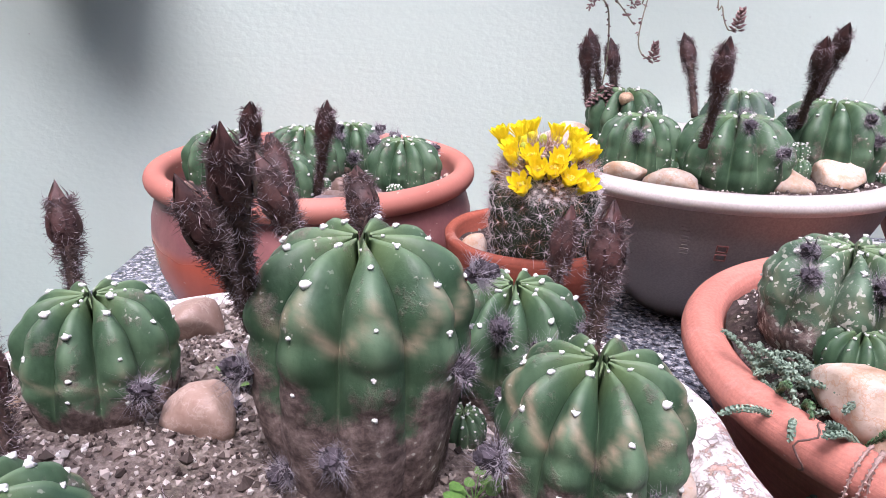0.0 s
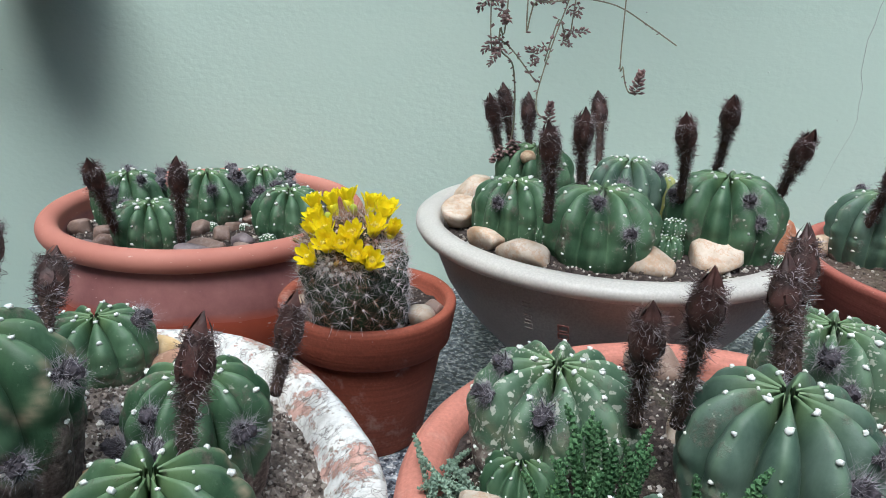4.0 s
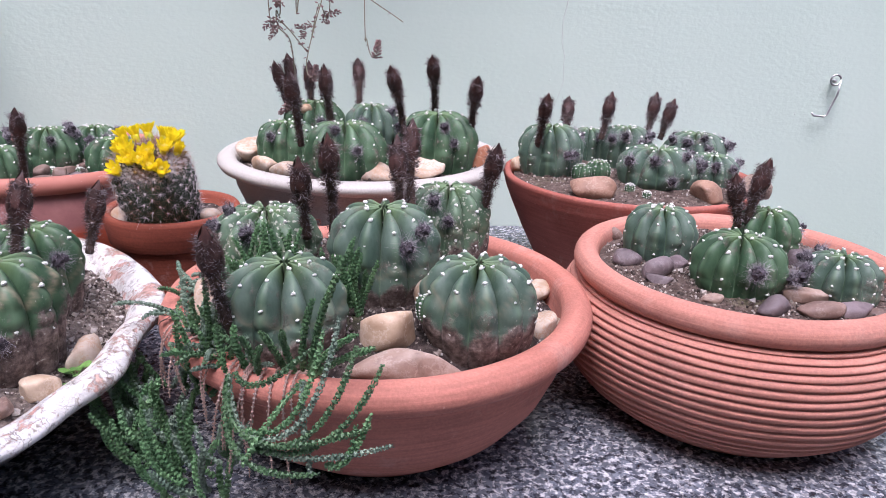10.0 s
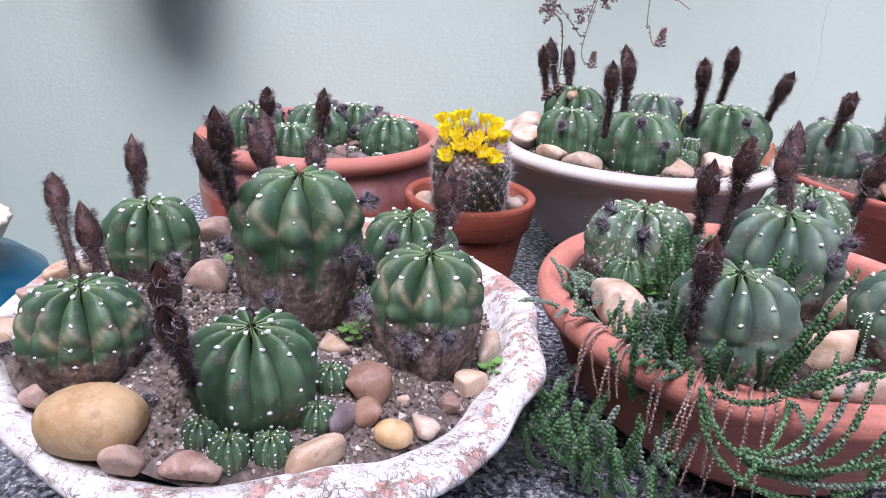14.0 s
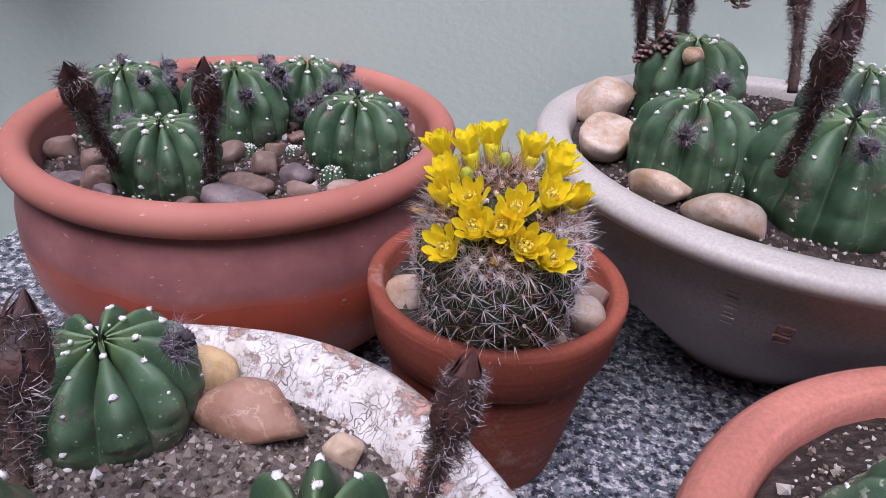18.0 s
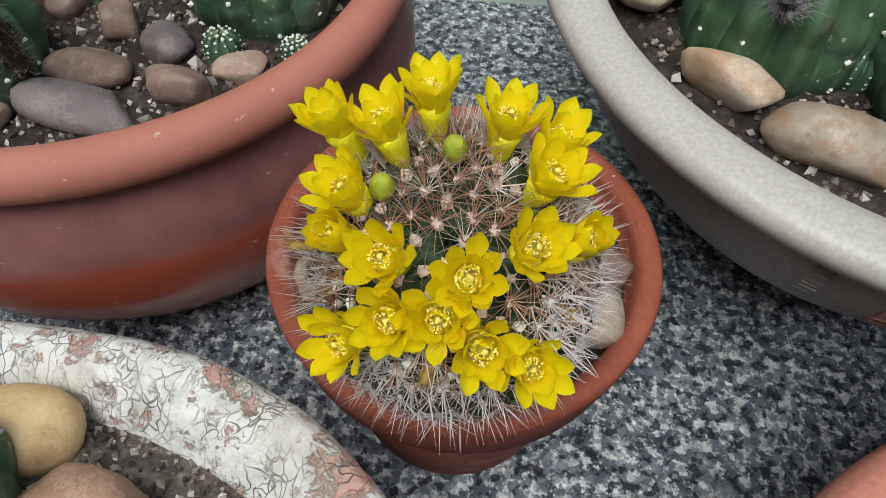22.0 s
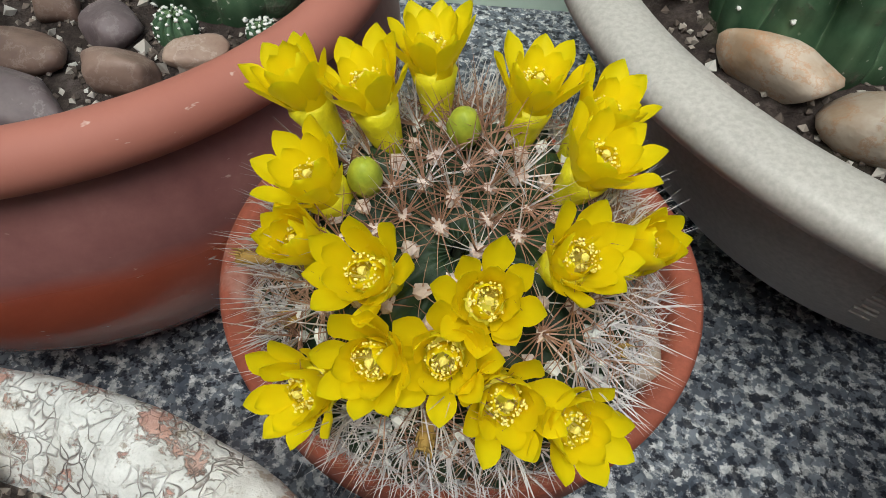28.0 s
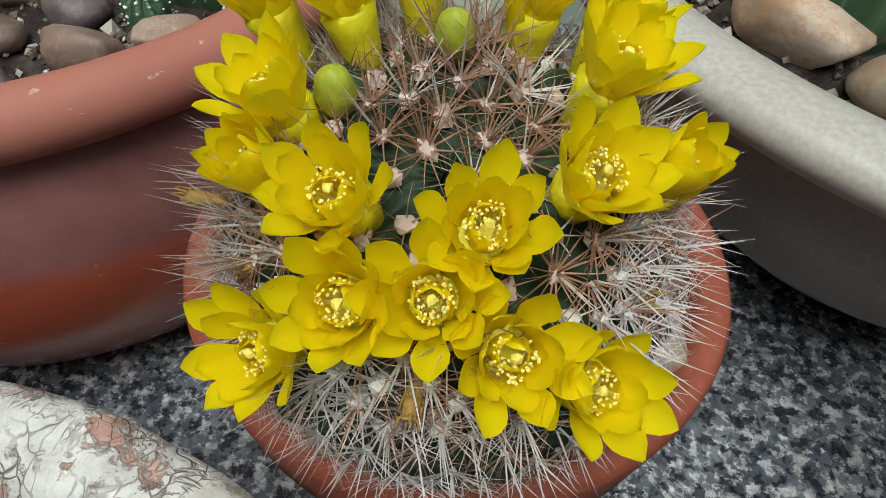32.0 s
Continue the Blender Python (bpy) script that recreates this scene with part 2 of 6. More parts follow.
def flaking_white():
    """Thick white paint, scribbled with fine dark cracks and flaked to pink clay."""
    m, nt, b = material("flaking_white_paint", 0.75, spec=0.3)
    v = coords(nt)

    def warped(scale, amount, detail=3):
        w = nt.nodes.new("ShaderNodeVectorMath")
        w.operation = "MULTIPLY_ADD"
        nz = nt.nodes.new("ShaderNodeTexNoise")
        nz.inputs["Scale"].default_value = scale
        nz.inputs["Detail"].default_value = detail
        nt.links.new(v, nz.inputs["Vector"])
        nt.links.new(nz.outputs["Color"], w.inputs[0])
        w.inputs[1].default_value = (amount,) * 3
        nt.links.new(v, w.inputs[2])
        return w.outputs[0]

    def cracks(vec, scale, width):
        vor = nt.nodes.new("ShaderNodeTexVoronoi")
        vor.feature = "DISTANCE_TO_EDGE"
        vor.inputs["Scale"].default_value = scale
        nt.links.new(vec, vor.inputs["Vector"])
        return ramp(nt, vor.outputs["Distance"], [(0.0, grey(1)), (width * 0.5, grey(0.7)), (width, grey(0))])

    sep = nt.nodes.new("ShaderNodeSeparateXYZ")
    nt.links.new(v, sep.inputs[0])

    def number(op, a, b=None):
        k = nt.nodes.new("ShaderNodeMath")
        k.operation = op
        for n, x in enumerate((a, b)):
            if isinstance(x, float):
                k.inputs[n].default_value = x
            elif x is not None:
                nt.links.new(x, k.inputs[n])
        return k.outputs[0]

    turn = number("ARCTAN2", sep.outputs[1], sep.outputs[0])
    far = number("SQRT", number("ADD", number("MULTIPLY", sep.outputs[0], sep.outputs[0]), number("MULTIPLY", sep.outputs[1], sep.outputs[1])))
    across = nt.nodes.new("ShaderNodeCombineXYZ")
    nt.links.new(number("MULTIPLY", turn, 0.2), across.inputs[0])
    nt.links.new(number("MULTIPLY", far, 0.40), across.inputs[1])
    nt.links.new(number("MULTIPLY", sep.outputs[2], 0.40), across.inputs[2])
    sway = nt.nodes.new("ShaderNodeVectorMath")
    sway.operation = "MULTIPLY_ADD"
    nz = nt.nodes.new("ShaderNodeTexNoise")
    nz.inputs["Scale"].default_value = 60.0
    nt.links.new(v, nz.inputs["Vector"])
    nt.links.new(nz.outputs["Color"], sway.inputs[0])
    sway.inputs[1].default_value = (0.020,) * 3
    nt.links.new(across.outputs[0], sway.inputs[2])
    fine = cracks(sway.outputs[0], 200.0, 0.050)
    long = ramp(nt, noise_tex(nt, warped(25.0, 0.05), 62.0, 4, 0.55), [(0.484, grey(0)), (0.5, grey(0.8)), (0.516, grey(0))])
    keep = ramp(nt, noise_tex(nt, v, 60.0, 4), [(0.44, grey(0.06)), (0.60, grey(0.85))])
    lines = mix(nt, 1.0, mix(nt, 1.0, fine, long, "LIGHTEN"), keep, "MULTIPLY")
    white = ramp(nt, noise_tex(nt, v, 90.0, 5, 0.65), [(0.3, (0.50, 0.49, 0.47)), (0.55, (0.72, 0.71, 0.69)), (0.75, (0.80, 0.79, 0.77))])
    flake = ramp(nt, noise_tex(nt, warped(90.0, 0.012), 30.0, 8, 0.78), [(0.53, grey(0)), (0.57, grey(0.9))])
    col = mix(nt, flake, white, ramp(nt, noise_tex(nt, v, 160.0, 3), [(0.35, (0.44, 0.21, 0.16)), (0.65, (0.60, 0.36, 0.30))]))
    col = mix(nt, lines, col, (0.15, 0.11, 0.10))
    spots = ramp(nt, noise_tex(nt, v, 150.0, 4, 0.7), [(0.575, grey(0)), (0.66, grey(0.75))])
    col = mix(nt, spots, col, (0.23, 0.17, 0.12))
    dirt = ramp(nt, noise_tex(nt, v, 18.0, 5), [(0.50, grey(0)), (0.72, grey(0.5))])
    col = mix(nt, dirt, col, (0.40, 0.34, 0.27))
    nt.links.new(col, b.inputs["Base Color"])
    relief = mix(nt, 0.55, mix(nt, 1.0, grey(1), lines, "SUBTRACT"), noise_tex(nt, v, 170.0, 5, 0.65))
    bump(nt, b, mix(nt, 0.35, relief, mix(nt, 1.0, grey(1), flake, "SUBTRACT")), 0.8, 0.0035)
    return m


def cactus_skin(name, dark, light, scars=0.48, grain=300.0, few=0.66):
    m, nt, b = material(name, 0.5, spec=0.35)
    v = coords(nt)
    col = ramp(nt, noise_tex(nt, v, 55.0, 6, 0.65), [(0.3, dark), (0.72, light)])
    patch = ramp(nt, noise_tex(nt, coords(nt, 1.0, stretch=(1, 1, 0.45)), 38.0, 5, 0.6), [(0.44, grey(0)), (0.64, grey(0.75))])
    col = mix(nt, patch, col, (1.75 * light[0], 1.5 * light[1], 1.65 * light[2]))
    col = mix(nt, mix(nt, 1.0, attribute(nt, "young"), grey(0.6), "MULTIPLY"), col, (0.17, 0.25, 0.10))
    crest = attribute(nt, "crest")
    col = mix(nt, ramp(nt, crest, [(0.0, grey(0.35)), (0.08, grey(0.12)), (0.2, grey(0.0)), (0.88, grey(0.0)), (1.0, grey(0.30))]), col, (0.19, 0.29, 0.17))
    band = attribute(nt, "pale")
    jag = mix(nt, 1.0, band, ramp(nt, noise_tex(nt, v, 60.0, 5), [(0.28, grey(0.25)), (0.58, grey(1))]), "MULTIPLY")
    col = mix(nt, jag, col, (0.36, 0.29, 0.20))
    cork = attribute(nt, "cork")
    add = nt.nodes.new("ShaderNodeMath")
    add.operation = "MULTIPLY_ADD"
    nt.links.new(noise_tex(nt, v, 46.0, 7, 0.72), add.inputs[0])
    add.inputs[1].default_value = 1.25
    nt.links.new(cork, add.inputs[2])
    f = ramp(nt, add.outputs[0], [(0.70, grey(0)), (0.90, grey(1))])
    bark = ramp(nt, noise_tex(nt, v, 150.0, 5, 0.7), [(0.3, (0.040, 0.029, 0.025)), (0.45, (0.115, 0.084, 0.073)), (0.58, (0.225, 0.172, 0.150)), (0.76, (0.42, 0.355, 0.325))])
    col = mix(nt, f, col, bark)
    specks = ramp(nt, noise_tex(nt, v, grain, 2), [(few, grey(0)), (few + 0.04, grey(0.75))])
    where = ramp(nt, noise_tex(nt, v, 22.0, 3), [(scars, grey(0)), (scars + 0.14, grey(1))])
    col = mix(nt, mix(nt, 1.0, specks, where, "MULTIPLY"), col, (0.55, 0.55, 0.47))
    nt.links.new(col, b.inputs["Base Color"])
    nt.links.new(mix(nt, f, grey(0.5), grey(0.9)), b.inputs["Roughness"])
    bump(nt, b, mix(nt, f, mix(nt, 1.0, noise_tex(nt, v, 420.0, 3), grey(0.14), "MULTIPLY"), noise_tex(nt, v, 150.0, 7, 0.75)), 0.5, 0.0026)
    b.inputs["Subsurface Weight"].default_value = 0.0
    return m


def soil_mat(name, c1, c2, c3):
    m, nt, b = material(name, 0.95, spec=0.2)
    v = coords(nt)
    col = ramp(nt, noise_tex(nt, v, 130.0, 6, 0.75), [(0.3, c1), (0.5, c2), (0.72, c3)])
    moss = ramp(nt, noise_tex(nt, v, 16.0, 4), [(0.58, grey(0)), (0.72, grey(0.45))])
    col = mix(nt, moss, col, (0.10, 0.12, 0.04))
    nt.links.new(col, b.inputs["Base Color"])
    bump(nt, b, noise_tex(nt, v, 260.0, 6, 0.75), 0.9, 0.004)
    return m


def grit_mat():
    m, nt, b = material("grit", 0.85, spec=0.3)
    g = nt.nodes.new("ShaderNodeNewGeometry")
    col = ramp(nt, g.outputs["Random Per Island"], [(0.0, (0.035, 0.026, 0.022)), (0.40, (0.13, 0.10, 0.085)), (0.72, (0.30, 0.255, 0.22)), (0.95, (0.5, 0.46, 0.42)), (1.0, (0.66, 0.64, 0.61))])
    nt.links.new(col, b.inputs["Base Color"])
    return m


def stone_mat(name, c1, c2, vein):
    m, nt, b = material(name, 0.55, spec=0.4)
    v = coords(nt)
    add = nt.nodes.new("ShaderNodeVectorMath")
    add.operation = "ADD"
    nt.links.new(v, add.inputs[0])
    nt.links.new(random_of(nt), add.inputs[1])
    v = add.outputs[0]
    col = ramp(nt, noise_tex(nt, v, 44.0, 5, 0.6), [(0.34, c1), (0.62, c2)])
    band = noise_tex(nt, v, 60.0, 6, 0.7)
    col = mix(nt, ramp(nt, band, [(0.47, grey(0)), (0.5, grey(0.5)), (0.53, grey(0))]), col, vein)
    st = ramp(nt, noise_tex(nt, v, 75.0, 4), [(0.58, grey(0)), (0.75, grey(0.6))])
    col = mix(nt, st, col, tuple(0.55 * k for k in c1))
    h = nt.nodes.new("ShaderNodeHueSaturation")
    mr = nt.nodes.new("ShaderNodeMapRange")
    mr.inputs["To Min"].default_value, mr.inputs["To Max"].default_value = 0.8, 1.2
    nt.links.new(random_of(nt), mr.inputs["Value"])
    nt.links.new(mr.outputs[0], h.inputs["Value"])
    nt.links.new(col, h.inputs["Color"])
    nt.links.new(h.outputs[0], b.inputs["Base Color"])
    bump(nt, b, noise_tex(nt, v, 160.0, 5), 0.35, 0.002)
    return m


def petal_mat():
    m, nt, b = material("yellow_petal", 0.45, spec=0.3)
    f = attribute(nt, "along")
    col = ramp(nt, f, [(0.0, (0.70, 0.66, 0.010)), (0.22, (0.93, 0.775, 0.005)), (0.8, (0.98, 0.815, 0.005)), (1.0, (0.90, 0.80, 0.010))])
    col = mix(nt, 0.2, col, ramp(nt, noise_tex(nt, coords(nt), 300.0, 3), [(0.3, grey(0.42)), (0.7, grey(0.8))]), "SOFT_LIGHT")
    nt.links.new(col, b.inputs["Base Color"])
    b.inputs["Transmission Weight"].default_value = 0.0
    tr = nt.nodes.new("ShaderNodeBsdfTranslucent")
    nt.links.new(col, tr.inputs["Color"])
    ms = nt.nodes.new("ShaderNodeMixShader")
    ms.inputs[0].default_value = 0.42
    nt.links.new(b.outputs[0], ms.inputs[1])
    nt.links.new(tr.outputs[0], ms.inputs[2])
    nt.links.new(ms.outputs[0], nt.nodes["Material Output"].inputs["Surface"])
    return m


M_WALL = wall_paint()
M_GRANITE = granite()
M_CLAY = terracotta("terracotta_salmon", (0.42, 0.160, 0.118), (0.50, 0.205, 0.155))
M_CLAY_RIB = terracotta("terracotta_ribbed", (0.43, 0.18, 0.135), (0.52, 0.24, 0.185), 0.15)
M_CLAY_RED = terracotta("terracotta_red", (0.29, 0.085, 0.062), (0.37, 0.125, 0.098), 0.2)
M_CLAY_SMALL = terracotta("terracotta_small", (0.215, 0.052, 0.030), (0.30, 0.086, 0.052), 0.4)
M_BAND = banded_pot()
M_BEIGE = simple("beige_ceramic", (0.335, 0.305, 0.285), (0.395, 0.362, 0.338), 12.0, 0.5, 0.03, fine=500.0)
# same glaze as the body, colour raised for the light the lip catches
M_BEIGE_LIT = simple("beige_ceramic_lit_lip", (0.40, 0.375, 0.345), (0.46, 0.430, 0.395), 14.0, 0.42, 0.02)
M_WHITE = flaking_white()
M_DARKCLAY = simple("dark_underside", (0.10, 0.06, 0.05), (0.2, 0.12, 0.1), 30.0, 0.9)
M_SKIN = cactus_skin("cactus_skin", (0.020, 0.054, 0.026), (0.054, 0.110, 0.056))
M_SKIN_PALE = cactus_skin("cactus_skin_grey", (0.036, 0.070, 0.050), (0.080, 0.130, 0.094))
M_SKIN_SCARRED = cactus_skin("scarred_cactus_skin", (0.034, 0.074, 0.044), (0.080, 0.138, 0.082), 0.30, 260.0, 0.58)
M_SKIN_YELLOW = cactus_skin("cactus_skin_yellowed", (0.20, 0.24, 0.06), (0.34, 0.36, 0.12))
M_SKIN_DARK = simple("spiny_cactus_skin", (0.008, 0.020, 0.009), (0.022, 0.046, 0.016), 60.0, 0.6)
M_WOOL = simple("white_wool", (0.62, 0.62, 0.58), (0.82, 0.81, 0.78), 200.0, 0.95, 0.5)
M_WOOL_PINK = simple("pinkish_wool", (0.50, 0.38, 0.33), (0.70, 0.58, 0.52), 200.0, 0.95, 0.5)
M_SPINE = simple("pale_spine", (0.42, 0.375, 0.375), (0.66, 0.62, 0.62), 90.0, 0.6)
M_SPINE_PINK = simple("pinkish_brown_spine", (0.21, 0.10, 0.065), (0.42, 0.25, 0.17), 90.0, 0.6)
M_BUD = simple("brown_bud_scales", (0.024, 0.012, 0.011), (0.082, 0.034, 0.028), 90.0, 0.6, 0.6, fine=300.0)
M_TUBE = simple("brown_bud_tube", (0.035, 0.024, 0.02), (0.10, 0.06, 0.045), 160.0, 0.85, 0.7)
M_HAIR = simple("dark_hair", (0.045, 0.030, 0.028), (0.13, 0.088, 0.080), 120.0, 0.8)
M_HAIR_VIOLET = simple("grey_violet_hair", (0.20, 0.18, 0.20), (0.50, 0.47, 0.50), 120.0, 0.85)
M_HAIR_GREY = simple("grey_hair", (0.24, 0.20, 0.21), (0.50, 0.44, 0.46), 120.0, 0.8)
M_WITHER = simple("withered_flower", (0.020, 0.016, 0.020), (0.085, 0.072, 0.085), 140.0, 0.85)
M_SOIL = soil_mat("sandy_soil", (0.070, 0.055, 0.048), (0.185, 0.150, 0.130), (0.40, 0.345, 0.305))
M_SOIL_DARK = soil_mat("dark_soil", (0.025, 0.018, 0.016), (0.06, 0.045, 0.04), (0.15, 0.12, 0.11))
M_SOIL_BROWN = soil_mat("brown_soil", (0.050, 0.034, 0.028), (0.125, 0.090, 0.075), (0.27, 0.21, 0.18))
M_GRIT = grit_mat()
M_STONE_TAN = stone_mat("tan_stone", (0.38, 0.25, 0.155), (0.58, 0.45, 0.33), (0.68, 0.58, 0.48))
M_STONE_OCHRE = stone_mat("ochre_stone", (0.46, 0.29, 0.13), (0.60, 0.43, 0.23), (0.66, 0.52, 0.34))
M_STONE_WHITE = stone_mat("white_quartz_stone", (0.34, 0.235, 0.155), (0.55, 0.47, 0.395), (0.40, 0.18, 0.07))
M_STONE_BROWN = stone_mat("brown_stone", (0.125, 0.075, 0.060), (0.225, 0.150, 0.120), (0.30, 0.23, 0.20))
M_STONE_PURPLE = stone_mat("purple_grey_slate", (0.105, 0.078, 0.082), (0.185, 0.145, 0.15), (0.26, 0.22, 0.22))
M_STONE_PINK = stone_mat("pink_brown_stone", (0.27, 0.17, 0.13), (0.42, 0.31, 0.25), (0.52, 0.42, 0.36))
M_STONE_RED = stone_mat("rust_stone", (0.30, 0.10, 0.05), (0.45, 0.19, 0.10), (0.6, 0.4, 0.3))
M_STONE_RUSTY = stone_mat("reddish_brown_stone", (0.22, 0.120, 0.080), (0.34, 0.20, 0.14), (0.46, 0.33, 0.25))
M_PETAL = petal_mat()
M_STAMEN = simple("stamen", (0.84, 0.70, 0.10), (0.92, 0.82, 0.30), 200.0, 0.6)
M_DRY = simple("dried_petal", (0.23, 0.13, 0.03), (0.42, 0.27, 0.07), 160.0, 0.8)
M_YBUD = simple("green_yellow_bud", (0.22, 0.30, 0.03), (0.48, 0.50, 0.04), 120.0, 0.5)
M_YCUP = simple("yellow_green_flower_cup", (0.66, 0.60, 0.015), (0.84, 0.73, 0.012), 120.0, 0.5)
M_SPRIG = simple("fresh_green_leaf", (0.058, 0.135, 0.058), (0.125, 0.235, 0.105), 45.0, 0.5, per_object=0.35)
M_SPRIG_GREY = simple("grey_green_leaf", (0.10, 0.16, 0.11), (0.21, 0.28, 0.21), 45.0, 0.6, per_object=0.2)
M_STEM_PINK = simple("dry_pink_stem", (0.25, 0.15, 0.12), (0.45, 0.33, 0.29), 60.0, 0.8)
M_STEM_GREEN = simple("grey_green_stem", (0.16, 0.17, 0.11), (0.28, 0.25, 0.18), 60.0, 0.7)
M_ROSETTE = simple("dusky_rosette_leaf", (0.13, 0.075, 0.075), (0.27, 0.17, 0.155), 45.0, 0.55, per_object=0.2)
M_SCAR = simple("corky_scar", (0.26, 0.15, 0.09), (0.52, 0.40, 0.27), 130.0, 0.9, 0.6)
M_MARK = simple("faded_red_print", (0.36, 0.16, 0.14), (0.44, 0.24, 0.21), 160.0, 0.7)
M_WEED = simple("small_weed_leaf", (0.06, 0.16, 0.03), (0.16, 0.30, 0.07), 60.0, 0.5)
M_CRYSTAL = material("faceted_glass", 0.03)[0]
M_CRYSTAL.node_tree.nodes["Principled BSDF"].inputs["Transmission Weight"].default_value = 1.0
M_STEEL = material("galvanised_wire", 0.4, 0.9)[0]
M_IRON = material("black_iron", 0.5, 0.6)[0]
M_IRON.node_tree.nodes["Principled BSDF"].inputs["Base Color"].default_value = (0.015, 0.015, 0.016, 1)
M_STEEL.node_tree.nodes["Principled BSDF"].inputs["Base Color"].default_value = (0.45, 0.45, 0.45, 1)
M_CRACK = simple("crack_line", (0.36, 0.40, 0.37), (0.45, 0.5, 0.46), 60.0, 0.9)
M_BLUE = simple("blue_glazed_pot", (0.005, 0.075, 0.14), (0.01, 0.13, 0.22), 14.0, 0.15, 0.02)
M_CREAM = simple("cream_painted_clay", (0.50, 0.47, 0.36), (0.66, 0.63, 0.50), 40.0, 0.6, spots=((0.23, 0.25, 0.10), 0.55, 0.65, 60.0))
# dark, so the added unseen walls return little light
M_BLOCKER = simple("dull_grey_blocker", (0.12, 0.12, 0.11), (0.20, 0.195, 0.18), 2.0, 0.9)
M_FLOOR = simple("yard_paving", (0.09, 0.085, 0.08), (0.16, 0.155, 0.145), 6.0, 0.85)

# ---- building tools ----
def link_mesh(name, bm, mat, smooth=True):
    me = bpy.data.meshes.new(name)
    bm.to_mesh(me)
    bm.free()
    if smooth:
        me.polygons.foreach_set("use_smooth", [True] * len(me.polygons))
    me.materials.append(mat)
    return me


def part(name, bm, mat, parent, label="", smooth=True):
    """One mesh object under a thing or under a part; bm may be a finished mesh that is shared."""
    me = bm if isinstance(bm, bpy.types.Mesh) else link_mesh(name, bm, mat, smooth)
    ob = new(name, me)
    ob.parent = parent
    if label:
        ob["label"] = label
    return ob


def thing(name, place, label, category, group="", kind=""):
    ob = new(name)
    ob.empty_display_size = 0.02
    ob.location = place
    return tagged(ob, label, category, group, kind)


def solid(name, bm, mat, label, category="", kind="", smooth=True, place=(0, 0, 0)):
    ob = new(name, link_mesh(name, bm, mat, smooth))
    ob.location = place
    return tagged(ob, label, category, "", kind)


def revolve(profile, seg=96, shape=None):
    """Turn a profile of (radius, height) round z; shape(angle, radius, height) may move a point."""
    bm = bmesh.new()
    rings = []
    for r, z in profile:
        ring = []
        for i in range(seg):
            a = 2 * math.pi * i / seg
            rr, zz = shape(a, r, z) if shape else (r, z)
            ring.append(bm.verts.new((rr * math.cos(a), rr * math.sin(a), zz)))
        rings.append(ring)
    for lo, hi in zip(rings, rings[1:]):
        for i in range(seg):
            j = (i + 1) % seg
            bm.faces.new((lo[i], lo[j], hi[j], hi[i]))
    return bm


def box(bm, lo, hi):
    v = [bm.verts.new((x, y, z)) for x in (lo[0], hi[0]) for y in (lo[1], hi[1]) for z in (lo[2], hi[2])]
    for f in ((0, 1, 3, 2), (4, 6, 7, 5), (0, 4, 5, 1), (2, 3, 7, 6), (0, 2, 6, 4), (1, 5, 7, 3)):
        bm.faces.new([v[k] for k in f])


def frame_of(d):
    d = Vector(d).normalized()
    u = d.cross(Vector((0, 0, 1)) if abs(d.z) < 0.9 else Vector((1, 0, 0))).normalized()
    return d, u, d.cross(u)


def tube(bm, points, radii, seg=6, cap=True):
    """A round tube along points."""
    pts = [Vector(p) for p in points]
    rings = []
    u = None
    for i, p in enumerate(pts):
        d = (pts[min(i + 1, len(pts) - 1)] - pts[max(i - 1, 0)]).normalized()
        if u is None:
            _, u, v = frame_of(d)
        else:
            u = (u - d * u.dot(d)).normalized()
            v = d.cross(u)
        r = radii[i] if hasattr(radii, "__len__") else radii
        rings.append([bm.verts.new(p + u * (r * math.cos(2 * math.pi * k / seg)) + v * (r * math.sin(2 * math.pi * k / seg))) for k in range(seg)])
    for lo, hi in zip(rings, rings[1:]):
        for k in range(seg):
            j = (k + 1) % seg
            bm.faces.new((lo[k], lo[j], hi[j], hi[k]))
    if cap:
        bm.faces.new(rings[0][::-1])
        bm.faces.new(rings[-1])


def spike(bm, base, tip, r):
    """A thin three-sided thorn or hair."""
    base, tip = Vector(base), Vector(tip)
    _, u, v = frame_of(tip - base)
    ring = [bm.verts.new(base + u * (r * math.cos(a)) + v * (r * math.sin(a))) for a in (0, 2.09, 4.19)]
    top = bm.verts.new(tip)
    for k in range(3):
        bm.faces.new((ring[k], ring[(k + 1) % 3], top))


def ribbon(bm, pts, w):
    """A thin tapering hair of two crossing sides along a bent line."""
    pts = [Vector(p) for p in pts]
    prev = None
    for i, p in enumerate(pts[:-1]):
        d, u, v = frame_of(pts[i + 1] - p)
        ww = w * (1 - i / (len(pts) - 1))
        ring = [bm.verts.new(p + u * ww), bm.verts.new(p - u * ww * 0.5 + v * ww), bm.verts.new(p - u * ww * 0.5 - v * ww)]
        if prev:
            for k in range(3):
                bm.faces.new((prev[k], prev[(k + 1) % 3], ring[(k + 1) % 3], ring[k]))
        prev = ring
    top = bm.verts.new(pts[-1])
    for k in range(3):
        bm.faces.new((prev[k], prev[(k + 1) % 3], top))


def blob(bm, place, r, rng, squash=0.7, sub=1, rough=0.25):
    got = bmesh.ops.create_icosphere(bm, subdivisions=sub, radius=1.0)["verts"]
    for v in got:
        k = r * (1 + rng.uniform(-rough, rough))
        v.co = Vector(place) + Vector((v.co.x * k, v.co.y * k, v.co.z * k * squash))


def bezier(a, b, c, n):
    a, b, c = Vector(a), Vector(b), Vector(c)
    return [a.lerp(b, i / n).lerp(b.lerp(c, i / n), i / n) for i in range(n + 1)]


